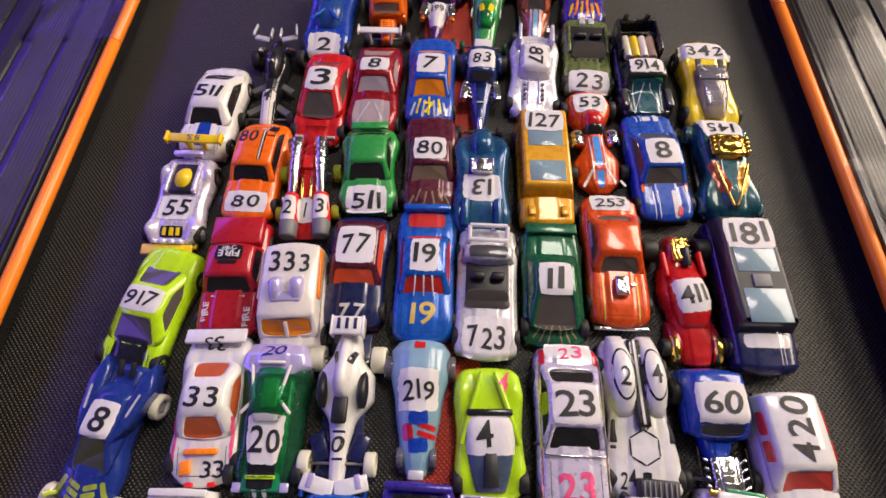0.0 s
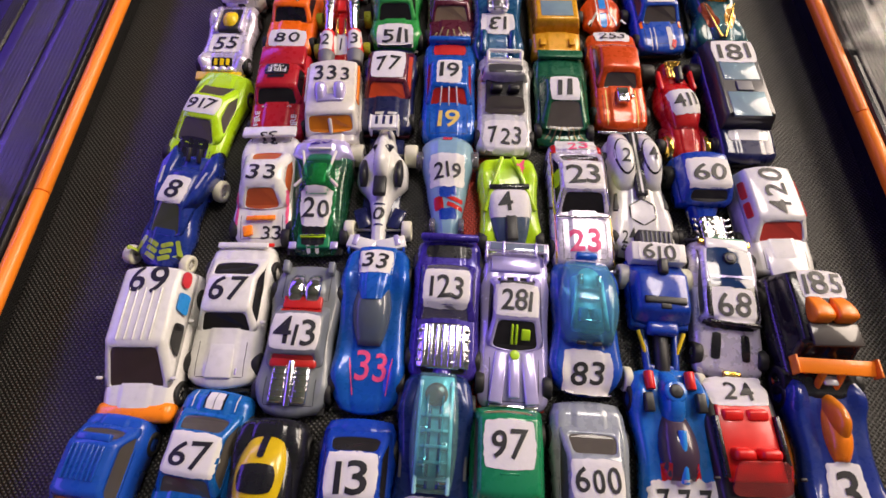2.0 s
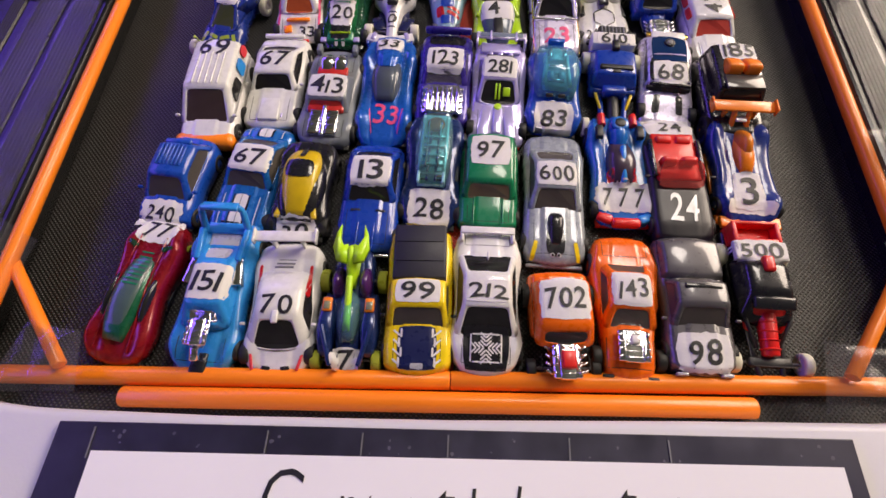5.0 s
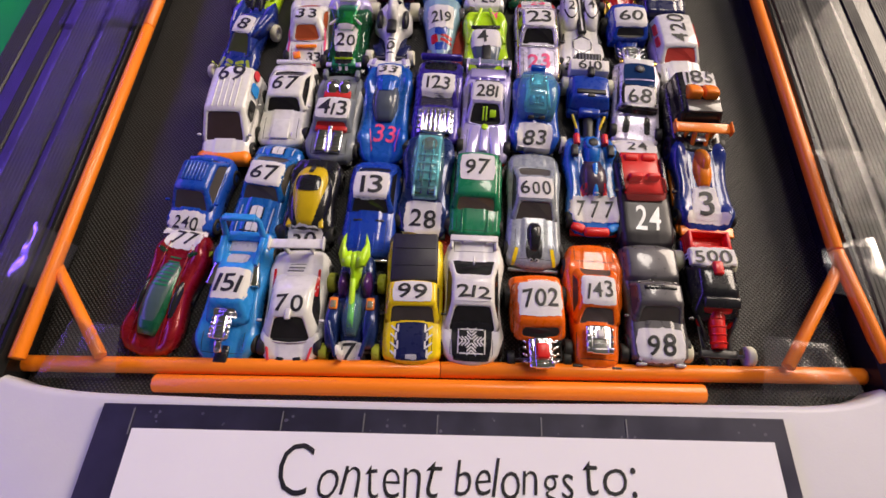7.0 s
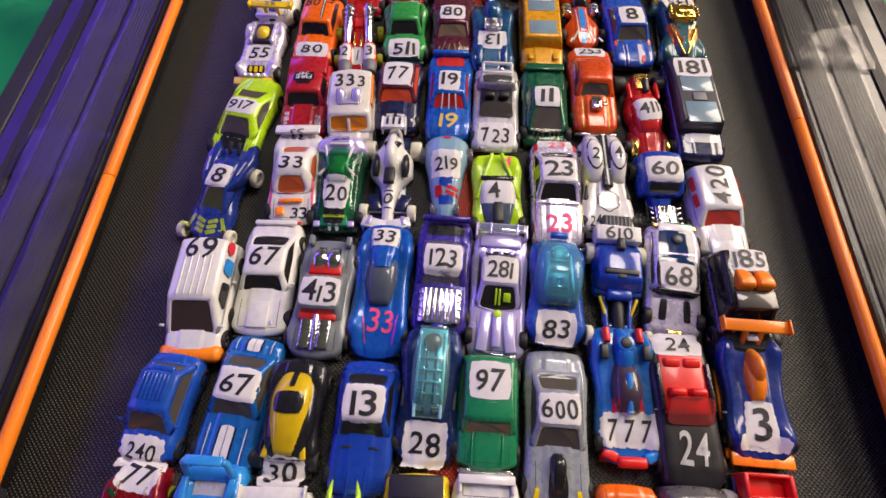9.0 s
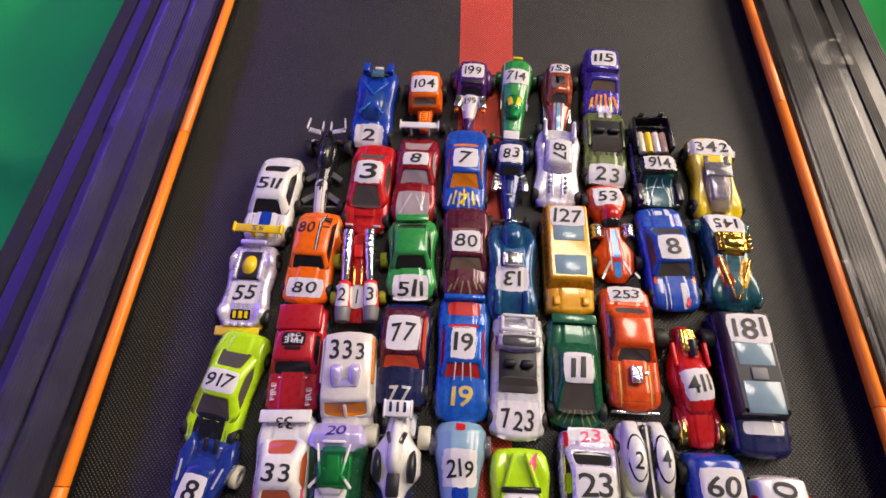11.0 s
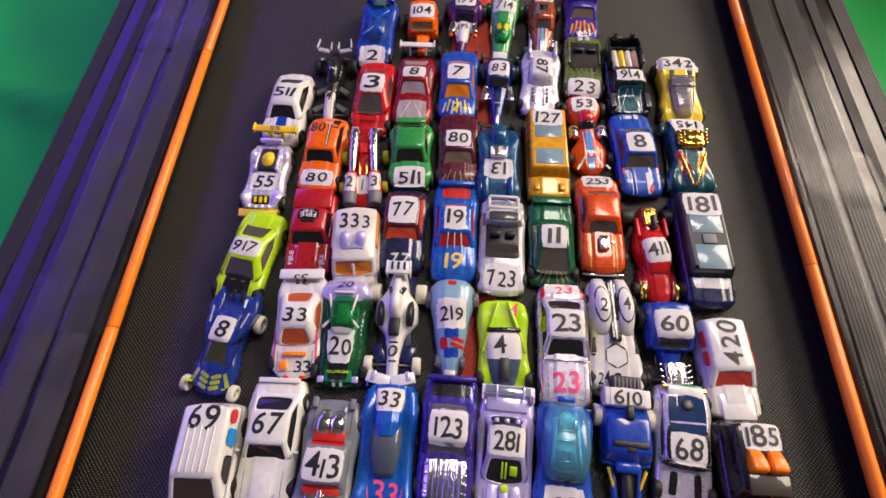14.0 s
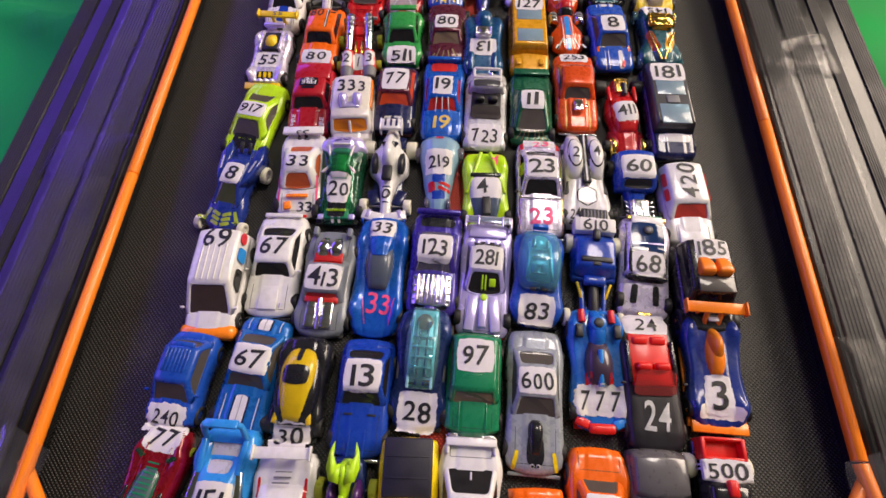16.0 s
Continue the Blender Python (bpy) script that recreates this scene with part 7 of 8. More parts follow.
# ================= sixth row =================
c = Car("lilac chrome toy roadster with yellow seat and wing, patch 55", (-0.1569, 0.3357), (-0.1569, 0.3937), 30.7, 59, tall=1.12)
c.shell(PEARL, "low", "coke", k=1.0, fend=((0.16, 0.6, 3.2), (0.8, 0.4, 3)), dip=0.8)
c.base(YEL_PL)
c.block("cockpit", BLACK, 0.72, 9.8, 14, 20, 5, bevel=1.5)
c.canopy(YEL_PL, 0.58, 0.86, 10, 10, 15.5, name="seat")
for s in (-1, 1):
    c.block("cockpit_rail", PEARL, 0.72, 12, 2.2, 20, 3, x=s * 8)
for k in range(4):
    c.rod("nose_lamp", PEARL, ((k - 1.5) * 4.8, 0.03, 8), ((k - 1.5) * 4.8, 0.07, 8.6), 2.2)
c.block("rear_bar", LILAC, 0.98, 14, 17, 3, 3)
for k in range(3):
    c.patch(0.16, 2.6, 5, YEL, (k - 1) * 3.6, 0, 0.1, "yellow_bar", lift=0.3)
c.patch(0.16, 13, 6.5, BLK, 0, 0, 0.2, "black_panel", lift=0.12)
for k in range(3):
    c.patch(0.16, 2.2, 4.5, YEL, (k - 1) * 3.8, 0, 0.1, "yellow_bar", lift=0.2)
c.num("55", 0.405, 15, 11, 20, 15, ragged=0.5)
c.block("front_wing", YEL_PL, -0.02, 7.0, 28, 6, 2.0, tilt=8)
c.axles(rr=5.8)

c = Car("orange toy coupe with black side stripe, patch 80 and black 80", (-0.1188, 0.3539), (-0.1178, 0.4209), 31.3, 68, tall=0.95)
c.shell(ORNG, "muscle", "muscle")
c.base()
c.cabin(ORNG, 0.36, 0.47, 0.80, 0.96, 12, 20.8, 0.84, 0.7, BLK, rear=False)
c.strip(0.49, 0.97, 2.2, BLK, 4.6)
c.strip(0.49, 0.97, 0.7, WHT, 4.6, lift=0.25)
for k in range(5):
    c.block("louvre", BLACK, 0.76 + 0.03 * k, 20.5 - 0.8 * k, 5.5, 0.9, 1.2, x=8.2, bevel=0.2)
c.text("80", 0.75, 11, 9, -4.2)
c.num("80", 0.162, 16, 8, 24, 13, ragged=0.3)
c.axles()

c = Car("red toy jet car with twin chrome turbines, number 213", (-0.0827, 0.3444), (-0.0877, 0.4064), 32.9, 63, tall=1.02)
c.shell(RED, "low", [(0, 0.5), (0.2, 0.4), (0.6, 0.36), (0.85, 0.42), (1, 0.3)], k=1.1, p=3)
c.base(wk=0.3)
for s in (-1, 1):
    c.rod("jet_engine", RED_PL, (s * 9, 0.14, 9.5), (s * 8, 0.42, 11), 5.2, 4.4)
    c.rod("jet_nozzle", GREYP, (s * 9, 0.0, 9), (s * 9, 0.15, 9.5), 4.6, 5.4)
    c.rod("turbine_pipe", CHROME, (s * 8, 0.42, 12), (s * 7, 0.98, 16), 2.6, 3.8)
    for k in range(5):
        c.rod("turbine_ring", CHROME, (s * (7.8 - 0.14 * k), 0.62 + 0.07 * k, 13.6 + 0.5 * k), (s * (7.8 - 0.14 * k), 0.65 + 0.07 * k, 13.8 + 0.5 * k), 3.6 + 0.2 * k)
    c.block("gold_rod", GOLD, 0.48, 12.5, 1.6, 14, 1.6, x=s * 2.4)
c.block("seat", RED_PL, 0.75, 13, 6, 9, 3)
for x, s in ((-9, "2"), (0, "1"), (9, "3")):
    c.num(s, 0.26, 1.8 if s == "1" else 5, 9, 8.5, 15, x=x, ragged=0.5)
c.axles(0.28, 0.7, r=4.6, rr=5.4, tyre=YG_WHEEL, rim=GOLD, out=1.0, bar=True)

c = Car("green toy coupe with wide rear wings and bonnet patch 511", (-0.0500, 0.3596), (-0.0530, 0.4186), 32.3, 60, tall=1.07)
c.shell(GRN, "muscle", "coke", k=1.0, fend=((0.17, 0.6, 0.6), (0.82, 1.4, 1.0)))
c.base()
c.cabin(GRN, 0.34, 0.48, 0.76, 0.94, 12, 20.8, 0.82, 0.64, DARKGLASS)
c.block("tail_wing", GRN, 0.955, 16, 22, 5, 2)
c.num("511", 0.133, 17, 11, 23, 18, ragged=0.5)
c.axles(out=0.8)

c = Car("maroon toy coupe with tan windscreen and gold flames, patch 80", (-0.0149, 0.3633), (-0.0169, 0.4303), 31.8, 68, tall=0.92)
c.shell(MAROON, "muscle", "muscle", k=1.05)
c.base()
c.cabin(MAROON, 0.274, 0.404, 0.654, 0.754, 12.3, 20.5, 0.84, 0.68, G_TAN)
c.block("seat_bar", BLACK, 0.44, 18.3, 13, 1.2, 0.8)
for s in (-1, 1):
    for k in range(3):
        c.patch(0.10 + 0.04 * (k % 2), 1.1, 10 - 2 * k, DULL_GOLD, s * (2.4 + 3.8 * k), s * (10 + 9 * k), 0.3, "gold_flame")
c.num("80", 0.544, 15, 10, 19, 16, ragged=0.5)
c.axles()

c = Car("petrol blue toy hot rod with chrome engine, upside-down patch 13", (0.0142, 0.3451), (0.0142, 0.4191), 31.8, 75, tall=1.12)
c.shell(PETROL, "bug", "coke", k=1.0, fend=((0.18, 0.6, 2), (0.8, 0.6, 2.5)), dip=0.6)
c.base()
c.canopy(PETROL, 0.66, 1.0, 15, 12, 19.5, name="tail_cowl")
c.engine(0.58, 16, w=13, l=9, h=6, pipes=False)
for s in (-1, 1):
    c.rod("front_lamp", CHROME, (s * 7, 0.07, 9.5), (s * 7, 0.10, 10), 2.0)
    c.rod("front_pipe", PETROL, (s * 9, 0.1, 12), (s * 9, 0.3, 15), 2.4)
c.num("13", 0.413, 11, 10, 21, 17, rot=180, ragged=0.6)
c.axles(rr=6)

c = Car("mustard toy estate wagon with clear blue roof windows, patch 127", (0.0514, 0.3548), (0.0504, 0.4318), 31.8, 78, tall=0.94)
c.shell(MUST, "box", "box", k=0.95)
c.base(BLK)
c.cabin(MUST, 0.22, 0.28, 0.97, 0.995, 13, 21.5, 0.92, 0.82, G_BLUE, rear=False, front=False, side=False, bevel=1.5, roof=((0.315, 0.485, 9.8), (0.625, 0.785, 9.8)))
for s in (-1, 1):
    c.block("bonnet_vent", MUST, 0.12, 14.2, 4, 6, 1.2, x=s * 9)
c.num("127", 0.859, 20, 11, 23, 16, ragged=0.7)
c.axles()

c = Car("red toy dragster with striped bonnet and chrome side engines, patch 53", (0.0842, 0.3806), (0.0802, 0.4536), 31.8, 74, tall=1.03)
c.shell(BURNT, "low", [(0, 0.35), (0.1, 0.75), (0.28, 0.85), (0.45, 0.42), (0.6, 0.45), (0.8, 0.85), (1, 0.72)], k=1.15, p=3.4, fend=((0.85, 0.4, 2),))
c.base(wk=0.4)
c.canopy(RED, 0.52, 0.80, 14, 10, 18, name="hood_cowl")
c.canopy(DARKGLASS, 0.50, 0.68, 13, 10, 16.4)
for s in (-1, 1):
    c.rod("side_engine", CHROME, (s * 10.5, 0.42, 10), (s * 10.5, 0.56, 10), 3.6)
    for k in range(3):
        c.rod("engine_ring", SILV, (s * 10.5, 0.43 + 0.05 * k, 10), (s * 10.5, 0.445 + 0.05 * k, 10), 4.0)
    c.patch(0.1, 1.6, 16, WHT, s * 8, s * 30, 0.1, "white_line")
    c.strip(0.1, 0.5, 0.7, WHT, s * 3.8)
c.strip(0.04, 0.5, 4.4, SKYB, 0)
c.patch(0.2, 6, 3, RED, 0, 0, 0.1, "red_mark", lift=0.3)
c.num("53", 0.845, 13, 9, 20, 15, ragged=0.6)
c.axles(0.2, 0.84, out=0.8, rr=6, bar=True)

c = Car("blue muscle toy car with white stripes and roof patch 8", (0.1192, 0.3620), (0.1152, 0.4360), 31.8, 75, tall=0.97)
c.shell(ROYAL, "muscle", "muscle")
c.base()
c.cabin(ROYAL, 0.305, 0.415, 0.645, 0.805, 12.3, 20.8, 0.84, 0.68, SMOKE)
for v0, v1 in ((0.02, 0.245), (0.9, 0.985)):
    c.strip(v0, v1, 3.2, WHT, 4.4)
    c.strip(v0, v1, 0.6, WHT, -4.8)
    c.strip(v0, v1, 0.6, WHT, -7.2)
c.patch(0.93, 5, 4, WHT, -1.5, 0, 0.3, "round_emblem")
c.text("8", 0.07, 3.6, 6, 6.2, 0, RED_INK, bold=0.05)
for s in (-1, 1):
    c.patch(0.27, 1.8, 5, ORNG, s * 12.2, 0, 0.1, "side_marker")
c.num("8", 0.535, 9, 12, 18.5, 18, ragged=0.3)
c.axles()

c = Car("dark teal toy racer with gold engine, upturned patch 145", (0.1543, 0.3644), (0.1573, 0.4374), 32.9, 73, tall=1.12)
c.shell(TEALP, "bug", [(0, 0.72), (0.08, 0.98), (0.22, 1.0), (0.4, 0.72), (0.7, 0.86), (0.9, 0.74), (1, 0.55)], k=0.95, fend=((0.14, 0.5, 2), (0.84, 0.8, 2)), label="dark teal pearl body")
c.base()
c.canopy(G_TEAL, 0.05, 0.45, 15, 8, 15)
for s in (-1, 1):
    c.patch(0.33, 7.0, 22, BROWN if s < 0 else MUST, s * 6.6, -s * 15, 0.1, "copper_panel", oval=0.35)
    c.rod("gold_pipe", GOLD, (s * 1.2, 0.08, 12.5), (s * 9.2, 0.44, 15.6), 0.8)
c.engine(0.60, 16.0, GOLD, w=21, l=14, h=5, pipes=False)
c.canopy(GOLD, 0.47, 0.72, 17, 13, 20.5, name="engine_cowl", p=3)
c.num("145", 0.822, 16, 9, 24, 18, rot=180, ragged=0.7, taper=-0.12)
c.axles(0.13, 0.84, r=5.4, tyre=G_TEAL, rim=GOLD, out=0.8)

# ================= seventh row =================
c = Car("white toy coupe with yellow wing and blue stripe, number 511", (-0.1553, 0.3953), (-0.1533, 0.4663), 31.8, 72, tall=1.02)
c.shell(WHT, "muscle", "wedge", k=1.0, fend=((0.2, 0.5, 1.0), (0.8, 0.4, 0.6)))
c.base()
c.cabin(WHT, 0.318, 0.458, 0.698, 0.918, 12, 20.8, 0.92, 0.64, bevel=2.8, post=0.5)
c.strip(0.10, 0.33, 8, BLUE, 0)
for s in (-1, 1):
    c.block("wing_post", YEL_PL, 0.08, 14, 2.4, 3, 8, x=s * 4.5)
    c.strip(0.03, 0.3, 1.0, SILV, s * 9)
c.block("front_wing", YEL_PL, 0.10, 18.2, 32, 5.5, 2.0, tilt=12)
for s in (-1, 1):
    c.block("wing_end", YEL_PL, 0.10, 18.6, 1.6, 7, 4.4, x=s * 16)
c.text("55", 0.10, 8, 3.2, 0, 180, GREYP, name="lettering")
c.block("nose_panel", BLACK, 0.03, 9, 5, 4, 2)
c.num("511", 0.583, 17, 10)
c.axles()

c = Car("black and grey toy jet racer with white nose strip, number 4", (-0.1214, 0.4228), (-0.1234, 0.4938), 32.9, 71, tall=1.06)
c.shell(BLK, "low", [(0, 0.28), (0.2, 0.3), (0.5, 0.36), (0.7, 0.5), (0.9, 0.45), (1, 0.3)], k=1.15, p=3)
c.base(wk=0.3)
c.canopy(BLK, 0.45, 0.95, 12, 9, 18.5, name="cowl")
c.rod("canopy_jewel", CHROME, (0, 0.62, 17.5), (0, 0.62, 19), 1.7)
for s in (-1, 1):
    for v, l in ((0.2, 9), (0.46, 8)):
        c.block("side_fin", GREYP, v, 5.2, 11, 4.5, 1.4, x=s * 8.6, yaw=-s * 35)
    c.block("rear_wing", SILV, 0.92, 17, 10, 4, 1.4, x=s * 9, yaw=s * 16)
    c.block("wing_tip", SILV, 0.99, 19.5, 1.4, 10, 2.2, x=s * 13.6, yaw=s * 8)
    c.block("tail_prong", SILV, 0.97, 18, 1.2, 8, 3, x=s * 3)
    c.rod("jet_ring", CHROME, (s * 9, 0.82, 11.5), (s * 9, 0.84, 11.5), 4.0)
c.strip(0.0, 0.36, 9, WHITEOUT, 0, "white_patch")
c.text("4", 0.30, 6, 9, -0.5)
c.axles(0.1, 0.82, r=4.6, rr=6.4, w=4, wr=5, out=0.6, bar=True)

c = Car("red toy sports coupe with smoked windscreen, patch 3", (-0.0877, 0.4085), (-0.0857, 0.4805), 31.8, 73, tall=1.03)
c.shell(RED, "wedge", "wedge", k=1.05, fend=((0.2, 0.4, 1.2), (0.82, 0.3, 1)))
c.base()
c.cabin(RED, 0.276, 0.476, 0.696, 0.936, 11.5, 21, 0.92, 0.64, SMOKE, bevel=3.0, post=0.5)
c.block("bonnet_line", DKRED, 0.16, 11.0, 14, 0.8, 0.8)
c.num("3", 0.576, 12, 13, 19, 19, ragged=0.8)
c.lamps(0.07, 8.5, SILV, 0.6)
c.axles()

c = Car("deep red toy stock car with white wing, patch 8", (-0.0543, 0.4153), (-0.0543, 0.4983), 31.8, 74, tall=1.03)
c.shell(DKRED, "muscle", "wedge", k=1.05, fend=((0.18, 0.4, 0.8), (0.8, 0.4, 0.8)))
c.base()
c.cabin(DKRED, 0.409, 0.569, 0.729, 0.989, 12, 20.8, 0.90, 0.66, G_PINK, bevel=2.4, post=0.6, rsill=0.1)
c.patch(0.19, 23, 22, G_PINK, 0, 0, 0.2, "clear_bonnet")
for s in (-1, 1):
    c.patch(0.2, 1.4, 18, SILV, s * 5, s * 24, 0.1, "frame_bar", lift=0.3)
c.patch(0.06, 6, 4, RED, 0, 10, 0.2, "red_emblem", lift=0.35)
c.spoiler(WHITE_PL, 1.06, 21, 28, 6, foot=11, ends=3)
c.num("8", 0.649, 8, 8, 18.5, 11, ragged=0.4)
c.axles()

c = Car("blue toy custom coupe with amber windscreen and flames, patch 7", (-0.0189, 0.4269), (-0.0189, 0.4989), 31.8, 73, tall=0.95)
c.shell(ROYAL, "muscle", "muscle", k=1.05, fend=((0.82, 0.5, 1),))
c.base()
c.cabin(ROYAL, 0.253, 0.403, 0.673, 0.833, 12, 20.8, 0.82, 0.64, G_AMBER)
for k in range(7):
    c.patch(0.13 + 0.025 * (k % 2), 1.5, 14 - abs(k - 3) * 1.5, YEL if k % 2 else SILV, (k - 3) * 3.3, (k - 3) * 5, 0.5, "flame")
c.text("7", 0.14, 7, 8, 0, 0, YEL, bold=0.03)
c.num("7", 0.548, 10, 11, 18, 17, ragged=0.4)
c.axles()

c = Car("navy toy hot rod with chrome exhausts and rear patch 83", (0.0128, 0.4208), (0.0138, 0.4908), 31.8, 71, tall=0.95)
c.shell(NAVYM, "low", [(0, 0.14), (0.25, 0.34), (0.55, 0.6), (0.8, 0.75), (1, 0.5)], k=1.25, p=3)
c.base(wk=0.25)
c.cabin(NAVYM, 0.50, 0.58, 0.90, 1.0, 10, 20.3, 0.62, 0.54, BLACK, front=False, rear=False, side=False, bevel=2.4, name="cab")
c.pane("windshield", [(-5.5, c.y(0.50), 16.8), (5.5, c.y(0.50), 16.8), (5.5, c.y(0.575), 20.4), (-5.5, c.y(0.575), 20.4)], DARKGLASS, 0, 0.9)
for s in (-1, 1):
    c.canopy(NAVYM, 0.7, 1.0, 8, 6, 15, name="rear_fender", dx=s * 11)
    c.block("exhaust_bank", CHROME, 0.44, 11, 4.4, 13, 4, x=s * 10.3, yaw=s * 6)
    for k in range(4):
        c.rod("exhaust_pipe", CHROME, (s * 6, 0.38 + 0.05 * k, 11), (s * 11, 0.40 + 0.05 * k, 12.5), 0.9)
    c.rod("front_axle", CHROME, (0, 0.06, 6), (s * 9, 0.05, 5), 1.0)
c.block("bonnet_mark", SILV, 0.30, 13.2, 5, 1.2, 0.6)
c.rod("nose_cap", CHROME, (0, 0.05, 8), (0, 0.16, 9.5), 1.6)
c.num("83", 0.732, 12, 9, 17, 16, ragged=0.7)
c.axles(0.05, 0.84, r=4.2, rr=6.4, w=3.4, wr=5.5, out=-2, outr=0.6, bar=True)

PALE = paint("pale_lilac_silver", (0.74, 0.72, 0.80), 0.6, 0.25)
c = Car("silver lilac toy concept car with number 87 along the roof", (0.0459, 0.4353), (0.0495, 0.5013), 31.8, 67, tall=1.05)
c.shell(PALE, "wedge", "coke", k=1.0, fend=((0.16, 0.4, 1), (0.8, 0.4, 1.5)))
c.base()
c.cabin(PALE, 0.38, 0.46, 0.78, 0.9, 12, 19, 0.66, 0.56, DARKGLASS, rear=False, front=False, bevel=2)
for s in (-1, 1):
    c.block("tail_fin", PALE, 0.90, 17, 2.4, 16, 8, x=s * 10.5, bevel=1)
    c.block("bonnet_rib", PEARL, 0.26, 12.2, 1.2, 22, 1.2, x=s * 3.4)
    for k in range(4):
        c.rod("bonnet_hole", GREYP, (s * 5.6, 0.16 + 0.06 * k, 11), (s * 5.6, 0.16 + 0.06 * k, 12.6), 1.1)
c.num("87", 0.594, 15, 10, 15, 22, rot=-90, ragged=0.4)
c.axles()

c = Car("olive green toy convertible with black cockpit and bonnet patch 23", (0.0828, 0.4544), (0.0858, 0.5224), 31.8, 69, tall=0.93)
c.shell(OLIVE, "muscle", "muscle")
c.base()
c.block("cockpit", BLACK, 0.66, 12.8, 23, 25, 2.4)
for s in (-1, 1):
    c.block("seat", BLACK, 0.68, 15.0, 8, 4, 6, x=s * 5.2, tilt=14, bevel=1.5)
    c.block("cockpit_side", OLIVE, 0.66, 14, 2, 26, 2.6, x=s * 12.4)
    c.block("boot_hinge", SILV, 0.92, 13.8, 4, 6, 0.8, x=s * 3)
c.pane("windshield", [(-11.6, c.y(0.42), 13), (11.6, c.y(0.42), 13), (9.6, c.y(0.54), 19.5), (-9.6, c.y(0.54), 19.5)], SMOKE, 0, 0.8)
for k in range(5):
    c.block("grille_slot", BLACK, 0.39, 13.2, 2.2, 2.6, 0.6, x=(k - 2) * 4, bevel=0.2)
c.num("23", 0.13, 17, 13, 26, 18, ragged=0.5)
c.axles()

c = Car("black toy truck carrying yellow logs, patch 914", (0.1179, 0.4353), (0.1159, 0.5073), 31.8, 75, tall=0.97)
c.shell(BLK, "box", "box", k=0.85, v0=0.0, v1=1.0)
c.base(RED_PL)
c.cabin(BLK, 0.27, 0.35, 0.53, 0.56, 12.5, 21.5, 0.84, 0.76, G_GREEN, rear=False)
for s in (-1, 1):
    c.block("bed_wall", BLK, 0.80, 17.5, 2, 27, 10, x=s * 12.6)
    c.block("bed_stake", BLK, 1.0, 22, 3.4, 2, 8, x=s * 7)
    c.block("wheel_arch", DKGRAY, 0.18, 10, 4, 14, 9, x=s * 13.5)
c.block("headboard", BLK, 0.99, 17.5, 25, 2, 10)
for k in range(4):
    c.rod("log", (CREAM, YEL_PL, CREAM, paint("pale_copper", (0.55, 0.36, 0.24)))[k], ((k - 1.5) * 5.4, 0.60, 16.5), ((k - 1.5) * 5.4, 0.84, 16.5), 2.6)
c.patch(0.18, 20, 22, TEALP, 0, 0, 0.1, "bonnet_panel")
for s in (-1, 1):
    c.patch(0.18, 0.6, 20, SILV, s * 5, s * 20, 0.1, "bonnet_line", lift=0.3)
    c.patch(0.18, 0.6, 18, SILV, s * 8.5, 0, 0.1, "bonnet_line", lift=0.3)
c.num("914", 0.44, 15, 10, 21, 12, ragged=0.8)
c.axles(r=6, out=0.8)

c = Car("yellow toy racer with smoky clear canopy and white tail patch 342", (0.1583, 0.4286), (0.1593, 0.4986), 32.9, 71, tall=0.96)
c.shell(YEL, "wedge", [(0, 0.78), (0.1, 0.94), (0.25, 0.98), (0.5, 0.82), (0.75, 0.92), (0.93, 0.86), (1, 0.8)], k=1.1, fend=((0.16, 0.3, 2), (0.82, 0.2, 2)))
c.base()
c.canopy(G_GREY, 0.06, 0.73, 19, 11, 18.5, name="clear_canopy", peak=0.65, p=4)
c.block("cockpit", PEARL, 0.42, 12, 9, 26, 6)
c.block("canopy_bar", G_GREY, 0.54, 18.4, 19, 12, 1.6)
for s in (-1, 1):
    c.block("canopy_tip", SMOKE, 0.65, 18.2, 3.5, 7, 2, x=s * 7)
c.rod("round_mark", WHITE_PL, (0, 0.30, 15), (0, 0.30, 16), 2.4)
c.num("342", 0.850, 23, 10, 32, 15, ragged=1.2, taper=-0.1)
c.axles(0.2, 0.82, out=1.0, rr=6)

# ================= back row =================
c = Car("blue toy racer with teal rear glass, nose patch 2", (-0.0936, 0.4815), (-0.0916, 0.5555), 31.8, 75, tall=1.12)
c.shell(BLUE, "wedge", "wedge", k=1.1, fend=((0.18, 0.3, 1), (0.82, 0.4, 1.5)))
c.base()
c.canopy(glass("deep_blue_tint", (0.02, 0.10, 0.42), 0.4), 0.26, 0.78, 20, 10, 19, name="cockpit_cover", p=3)
for s in (-1, 1):
    c.block("roll_bar", CYANB, 0.64, 18.6, 2.2, 17, 1.8, x=s * 4.6, yaw=-s * 36)
    c.block("roll_bar", CYANB, 0.40, 17.8, 2.2, 16, 1.8, x=s * 4.6, yaw=s * 36)
    c.block("tail_fin", BLUE, 0.94, 16.5, 5, 9, 6, x=s * 9.6)
c.block("rear_glass", G_TEAL, 0.86, 17.5, 10, 8, 2.4)
c.block("tail_mark", CREAM, 0.96, 16.5, 7, 3, 1.4)
c.block("black_slot", BLACK, 0.87, 16.6, 18, 3, 1.4)
c.num("2", 0.133, 10, 10, 22, 18, ragged=1.2)
c.axles(rr=6)

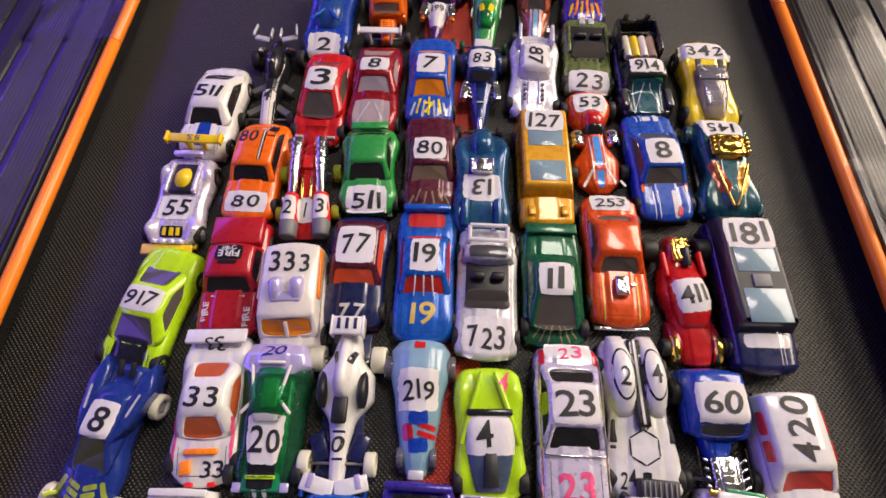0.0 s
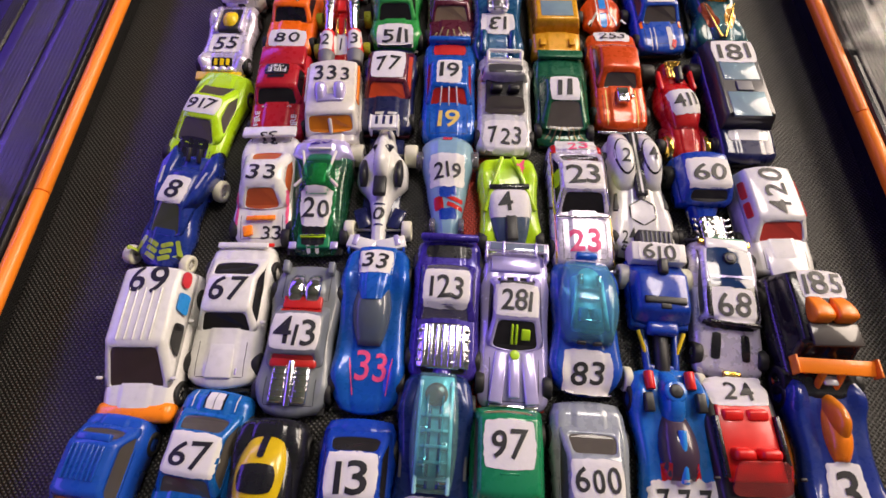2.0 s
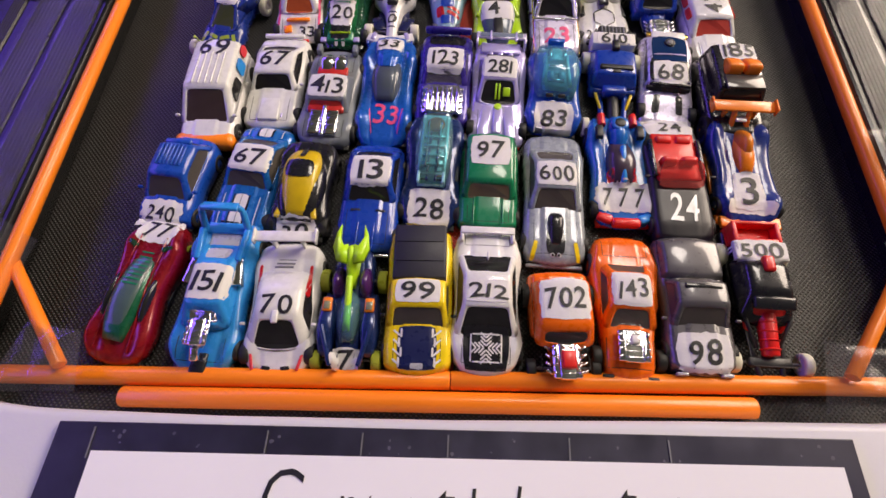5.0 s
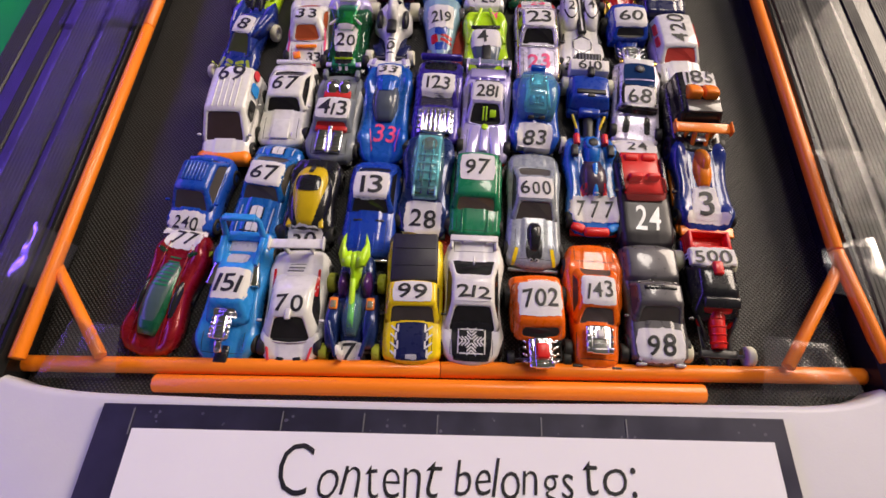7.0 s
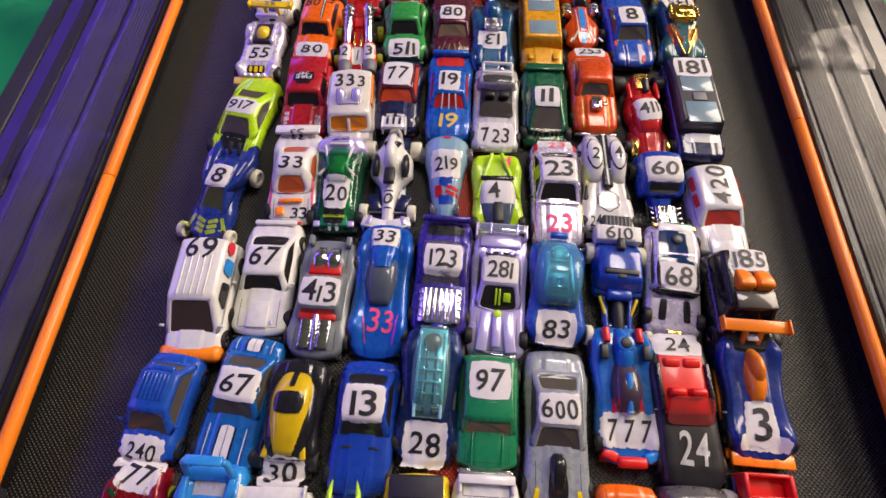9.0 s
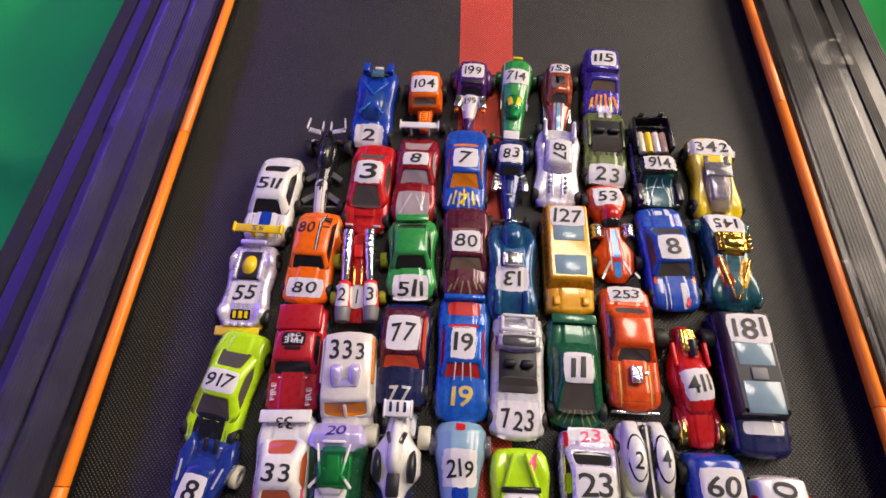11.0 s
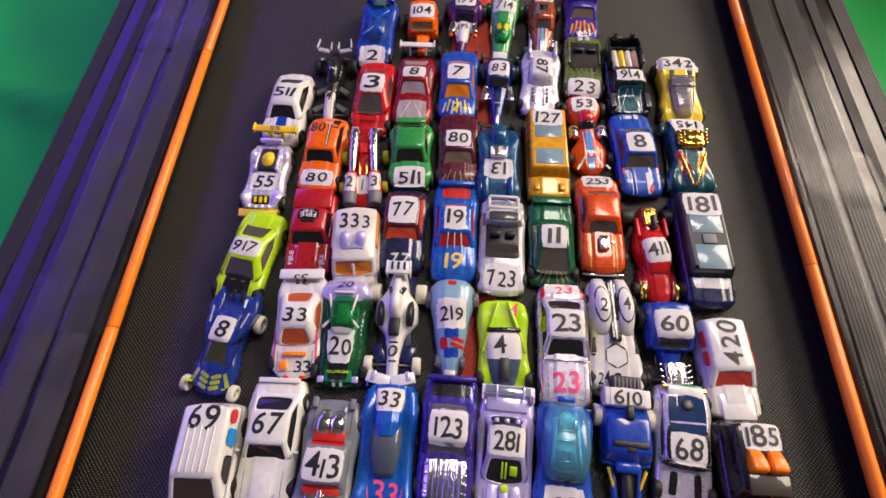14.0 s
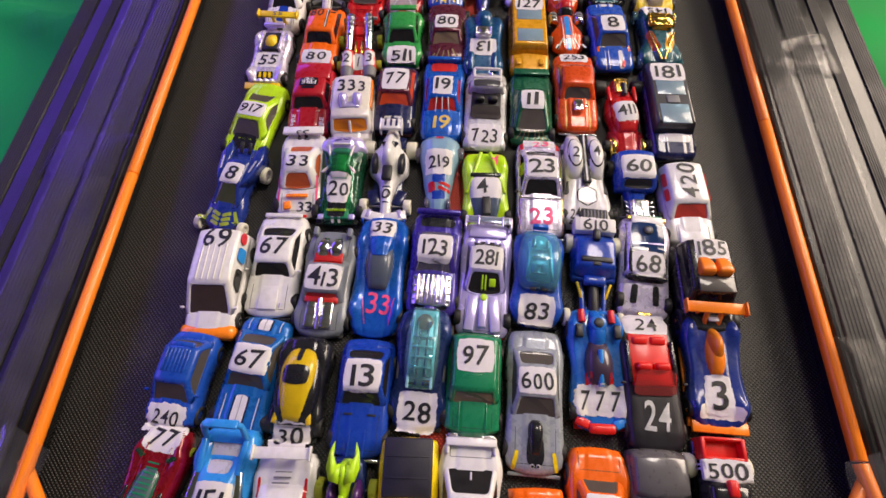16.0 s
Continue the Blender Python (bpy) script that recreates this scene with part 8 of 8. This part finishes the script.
c = Car("orange toy hot rod with white roof patch 104", (-0.0521, 0.5003), (-0.0541, 0.5493), 29.7, 52)
c.shell(ORNG, "box", "box", k=0.95, v0=0.34, wk=0.92, z0=4)
c.shell(ORNG, [(0, 8), (1, 12)], [(0, 0.4), (1, 0.72)], v0=0.02, v1=0.38, name="nose", wk=0.6)
c.cabin(ORNG, 0.36, 0.46, 0.94, 1.0, 13, 22.5, 0.84, 0.74, G_TAN, side=False, rear=False, bevel=2.2, sill=0.2)
c.engine(0.18, 11, LENS_ORANGE, w=8, l=11, h=5, pipes=False)
c.num("104", 0.655, 16, 10, 21, 17, ragged=0.5)
c.axles(0.1, 0.78, r=4.6, rr=6.2, w=3.6, wr=5.5, out=1.0, outr=2.0, bar=True)

c = Car("dark violet toy hot rod with chrome pipes and two patches 199", (-0.0188, 0.4990), (-0.0158, 0.5670), 32.9, 69)
c.shell(VIOL, "low", [(0, 0.12), (0.25, 0.28), (0.55, 0.55), (0.8, 0.7), (1, 0.6)], k=1.25, p=3)
c.base(wk=0.25)
c.cabin(VIOL, 0.50, 0.58, 0.94, 1.0, 10, 20.5, 0.72, 0.62, BLACK, rear=False, side=False, bevel=2.4, name="cab")
for s in (-1, 1):
    c.canopy(VIOL, 0.60, 1.0, 9, 6, 17, name="rear_fender", dx=s * 11.5)
    c.block("exhaust_bank", CHROME, 0.42, 11, 5, 12, 4, x=s * 9.5, yaw=s * 6)
    c.rod("front_lamp", LENS_ORANGE, (s * 10.5, 0.30, 9), (s * 10.5, 0.34, 9), 1.8)
c.num("199", 0.768, 13, 9, 18, 15, ragged=0.6)
c.block("belt_strap", BLACK, 0.60, 20.4, 16, 3, 1.2)
c.patch(0.34, 12, 22, None, 0, 0, 0.6, taper=0.35)
c.text("199", 0.42, 9, 6)
c.axles(0.05, 0.8, r=4.2, rr=6.6, w=3.4, wr=5.5, out=-2, outr=1.6, bar=True)

c = Car("clear green toy fish racer with yellow marks and white patch 714", (0.0146, 0.4947), (0.0196, 0.5727), 27.6, 79, tall=1.08)
c.shell(GRN, [(0, 5), (0.15, 8), (0.5, 13), (0.75, 16), (0.92, 16), (1, 13)], [(0, 0.45), (0.2, 0.56), (0.5, 0.72), (0.75, 0.95), (0.92, 0.95), (1, 0.7)], p=3)
c.base(wk=0.5)
c.canopy(G_GREEN, 0.2, 0.6, 14, 9, 15.5)
c.block("tail_mark", YEL, 0.97, 15.8, 8, 2.4, 1.4)
for s in (-1, 1):
    c.patch(0.40, 3.6, 9, YEL, s * 3.4, -s * 10, 0.2, "yellow_mark")
    c.strip(0.3, 0.95, 0.8, WHT, s * 10)
c.block("nose_cone", WHITE_PL, 0.05, 7, 12, 8, 3)
c.num("714", 0.722, 15, 9, 20, 14, ragged=0.7)
c.axles(0.05, 0.8, r=4.4, rr=6, w=3, wr=4.6, tyre=glass("dark_green", (0.02, 0.1, 0.03), 0.2), rim=CHROME, out=2.0, outr=2.6, bar=True)

c = Car("copper toy speedster with striped bonnet and white patch 153", (0.0498, 0.4988), (0.0528, 0.5688), 28.6, 71, tall=0.97)
c.shell(BROWN, "low", [(0, 0.3), (0.2, 0.5), (0.5, 0.78), (0.8, 0.92), (0.94, 0.8), (1, 0.55)], k=1.3, p=3)
c.base(wk=0.5)
c.cabin(BROWN, 0.42, 0.52, 0.93, 0.99, 12, 20.5, 0.7, 0.56, SMOKE, bevel=2.2, rear=False)
c.block("roof_hatch", BLACK, 0.66, 20.6, 8, 9, 1.2)
c.pane("roof_window", [(-7, c.y(0.54), 20.6), (-1, c.y(0.54), 20.6), (-1, c.y(0.7), 20.6), (-7, c.y(0.7), 20.6)], G_GREY, 0, 0.6)
c.strip(0.05, 0.42, 3, TEALB, 0)
for s in (-1, 1):
    c.strip(0.06, 0.42, 1.6, SILV, s * 3.2)
    c.block("side_step", CHROME, 0.4, 6, 2.5, 26, 2, x=s * 9.5)
c.num("153", 0.83, 14, 7, 16, 9.5, ragged=0.8)
c.axles(0.12, 0.82, r=4.8, rr=6, w=4, wr=5, out=1.4, bar=True)

c = Car("blue toy pickup with orange flames and white roof patch 115", (0.0848, 0.5187), (0.0888, 0.5857), 29.7, 68, tall=0.98)
c.shell(PURP, "muscle", "muscle", k=1.05)
c.base()
c.cabin(PURP, 0.34, 0.46, 0.54, 0.60, 12.5, 20, 0.84, 0.7, G_TAN)
c.patch(0.605, 17, 7, G_TAN, 0, 0, 0.0, "roof_window", lift=0.35)
c.cabin(PURP, 0.60, 0.62, 0.97, 1.0, 12.5, 19, 0.9, 0.82, front=False, rear=False, side=False, name="bed_cover")
for k in range(6):
    c.patch(0.16 + 0.03 * (k % 2), 1.8, 17 - abs(k - 2.5) * 2, LENS_ORANGE if k % 2 else MUST, (k - 2.5) * 3.7, (k - 2.5) * 5, 0.6, "flame")
c.num("115", 0.79, 16, 10, 20, 17, ragged=0.4)
c.axles()

finish()
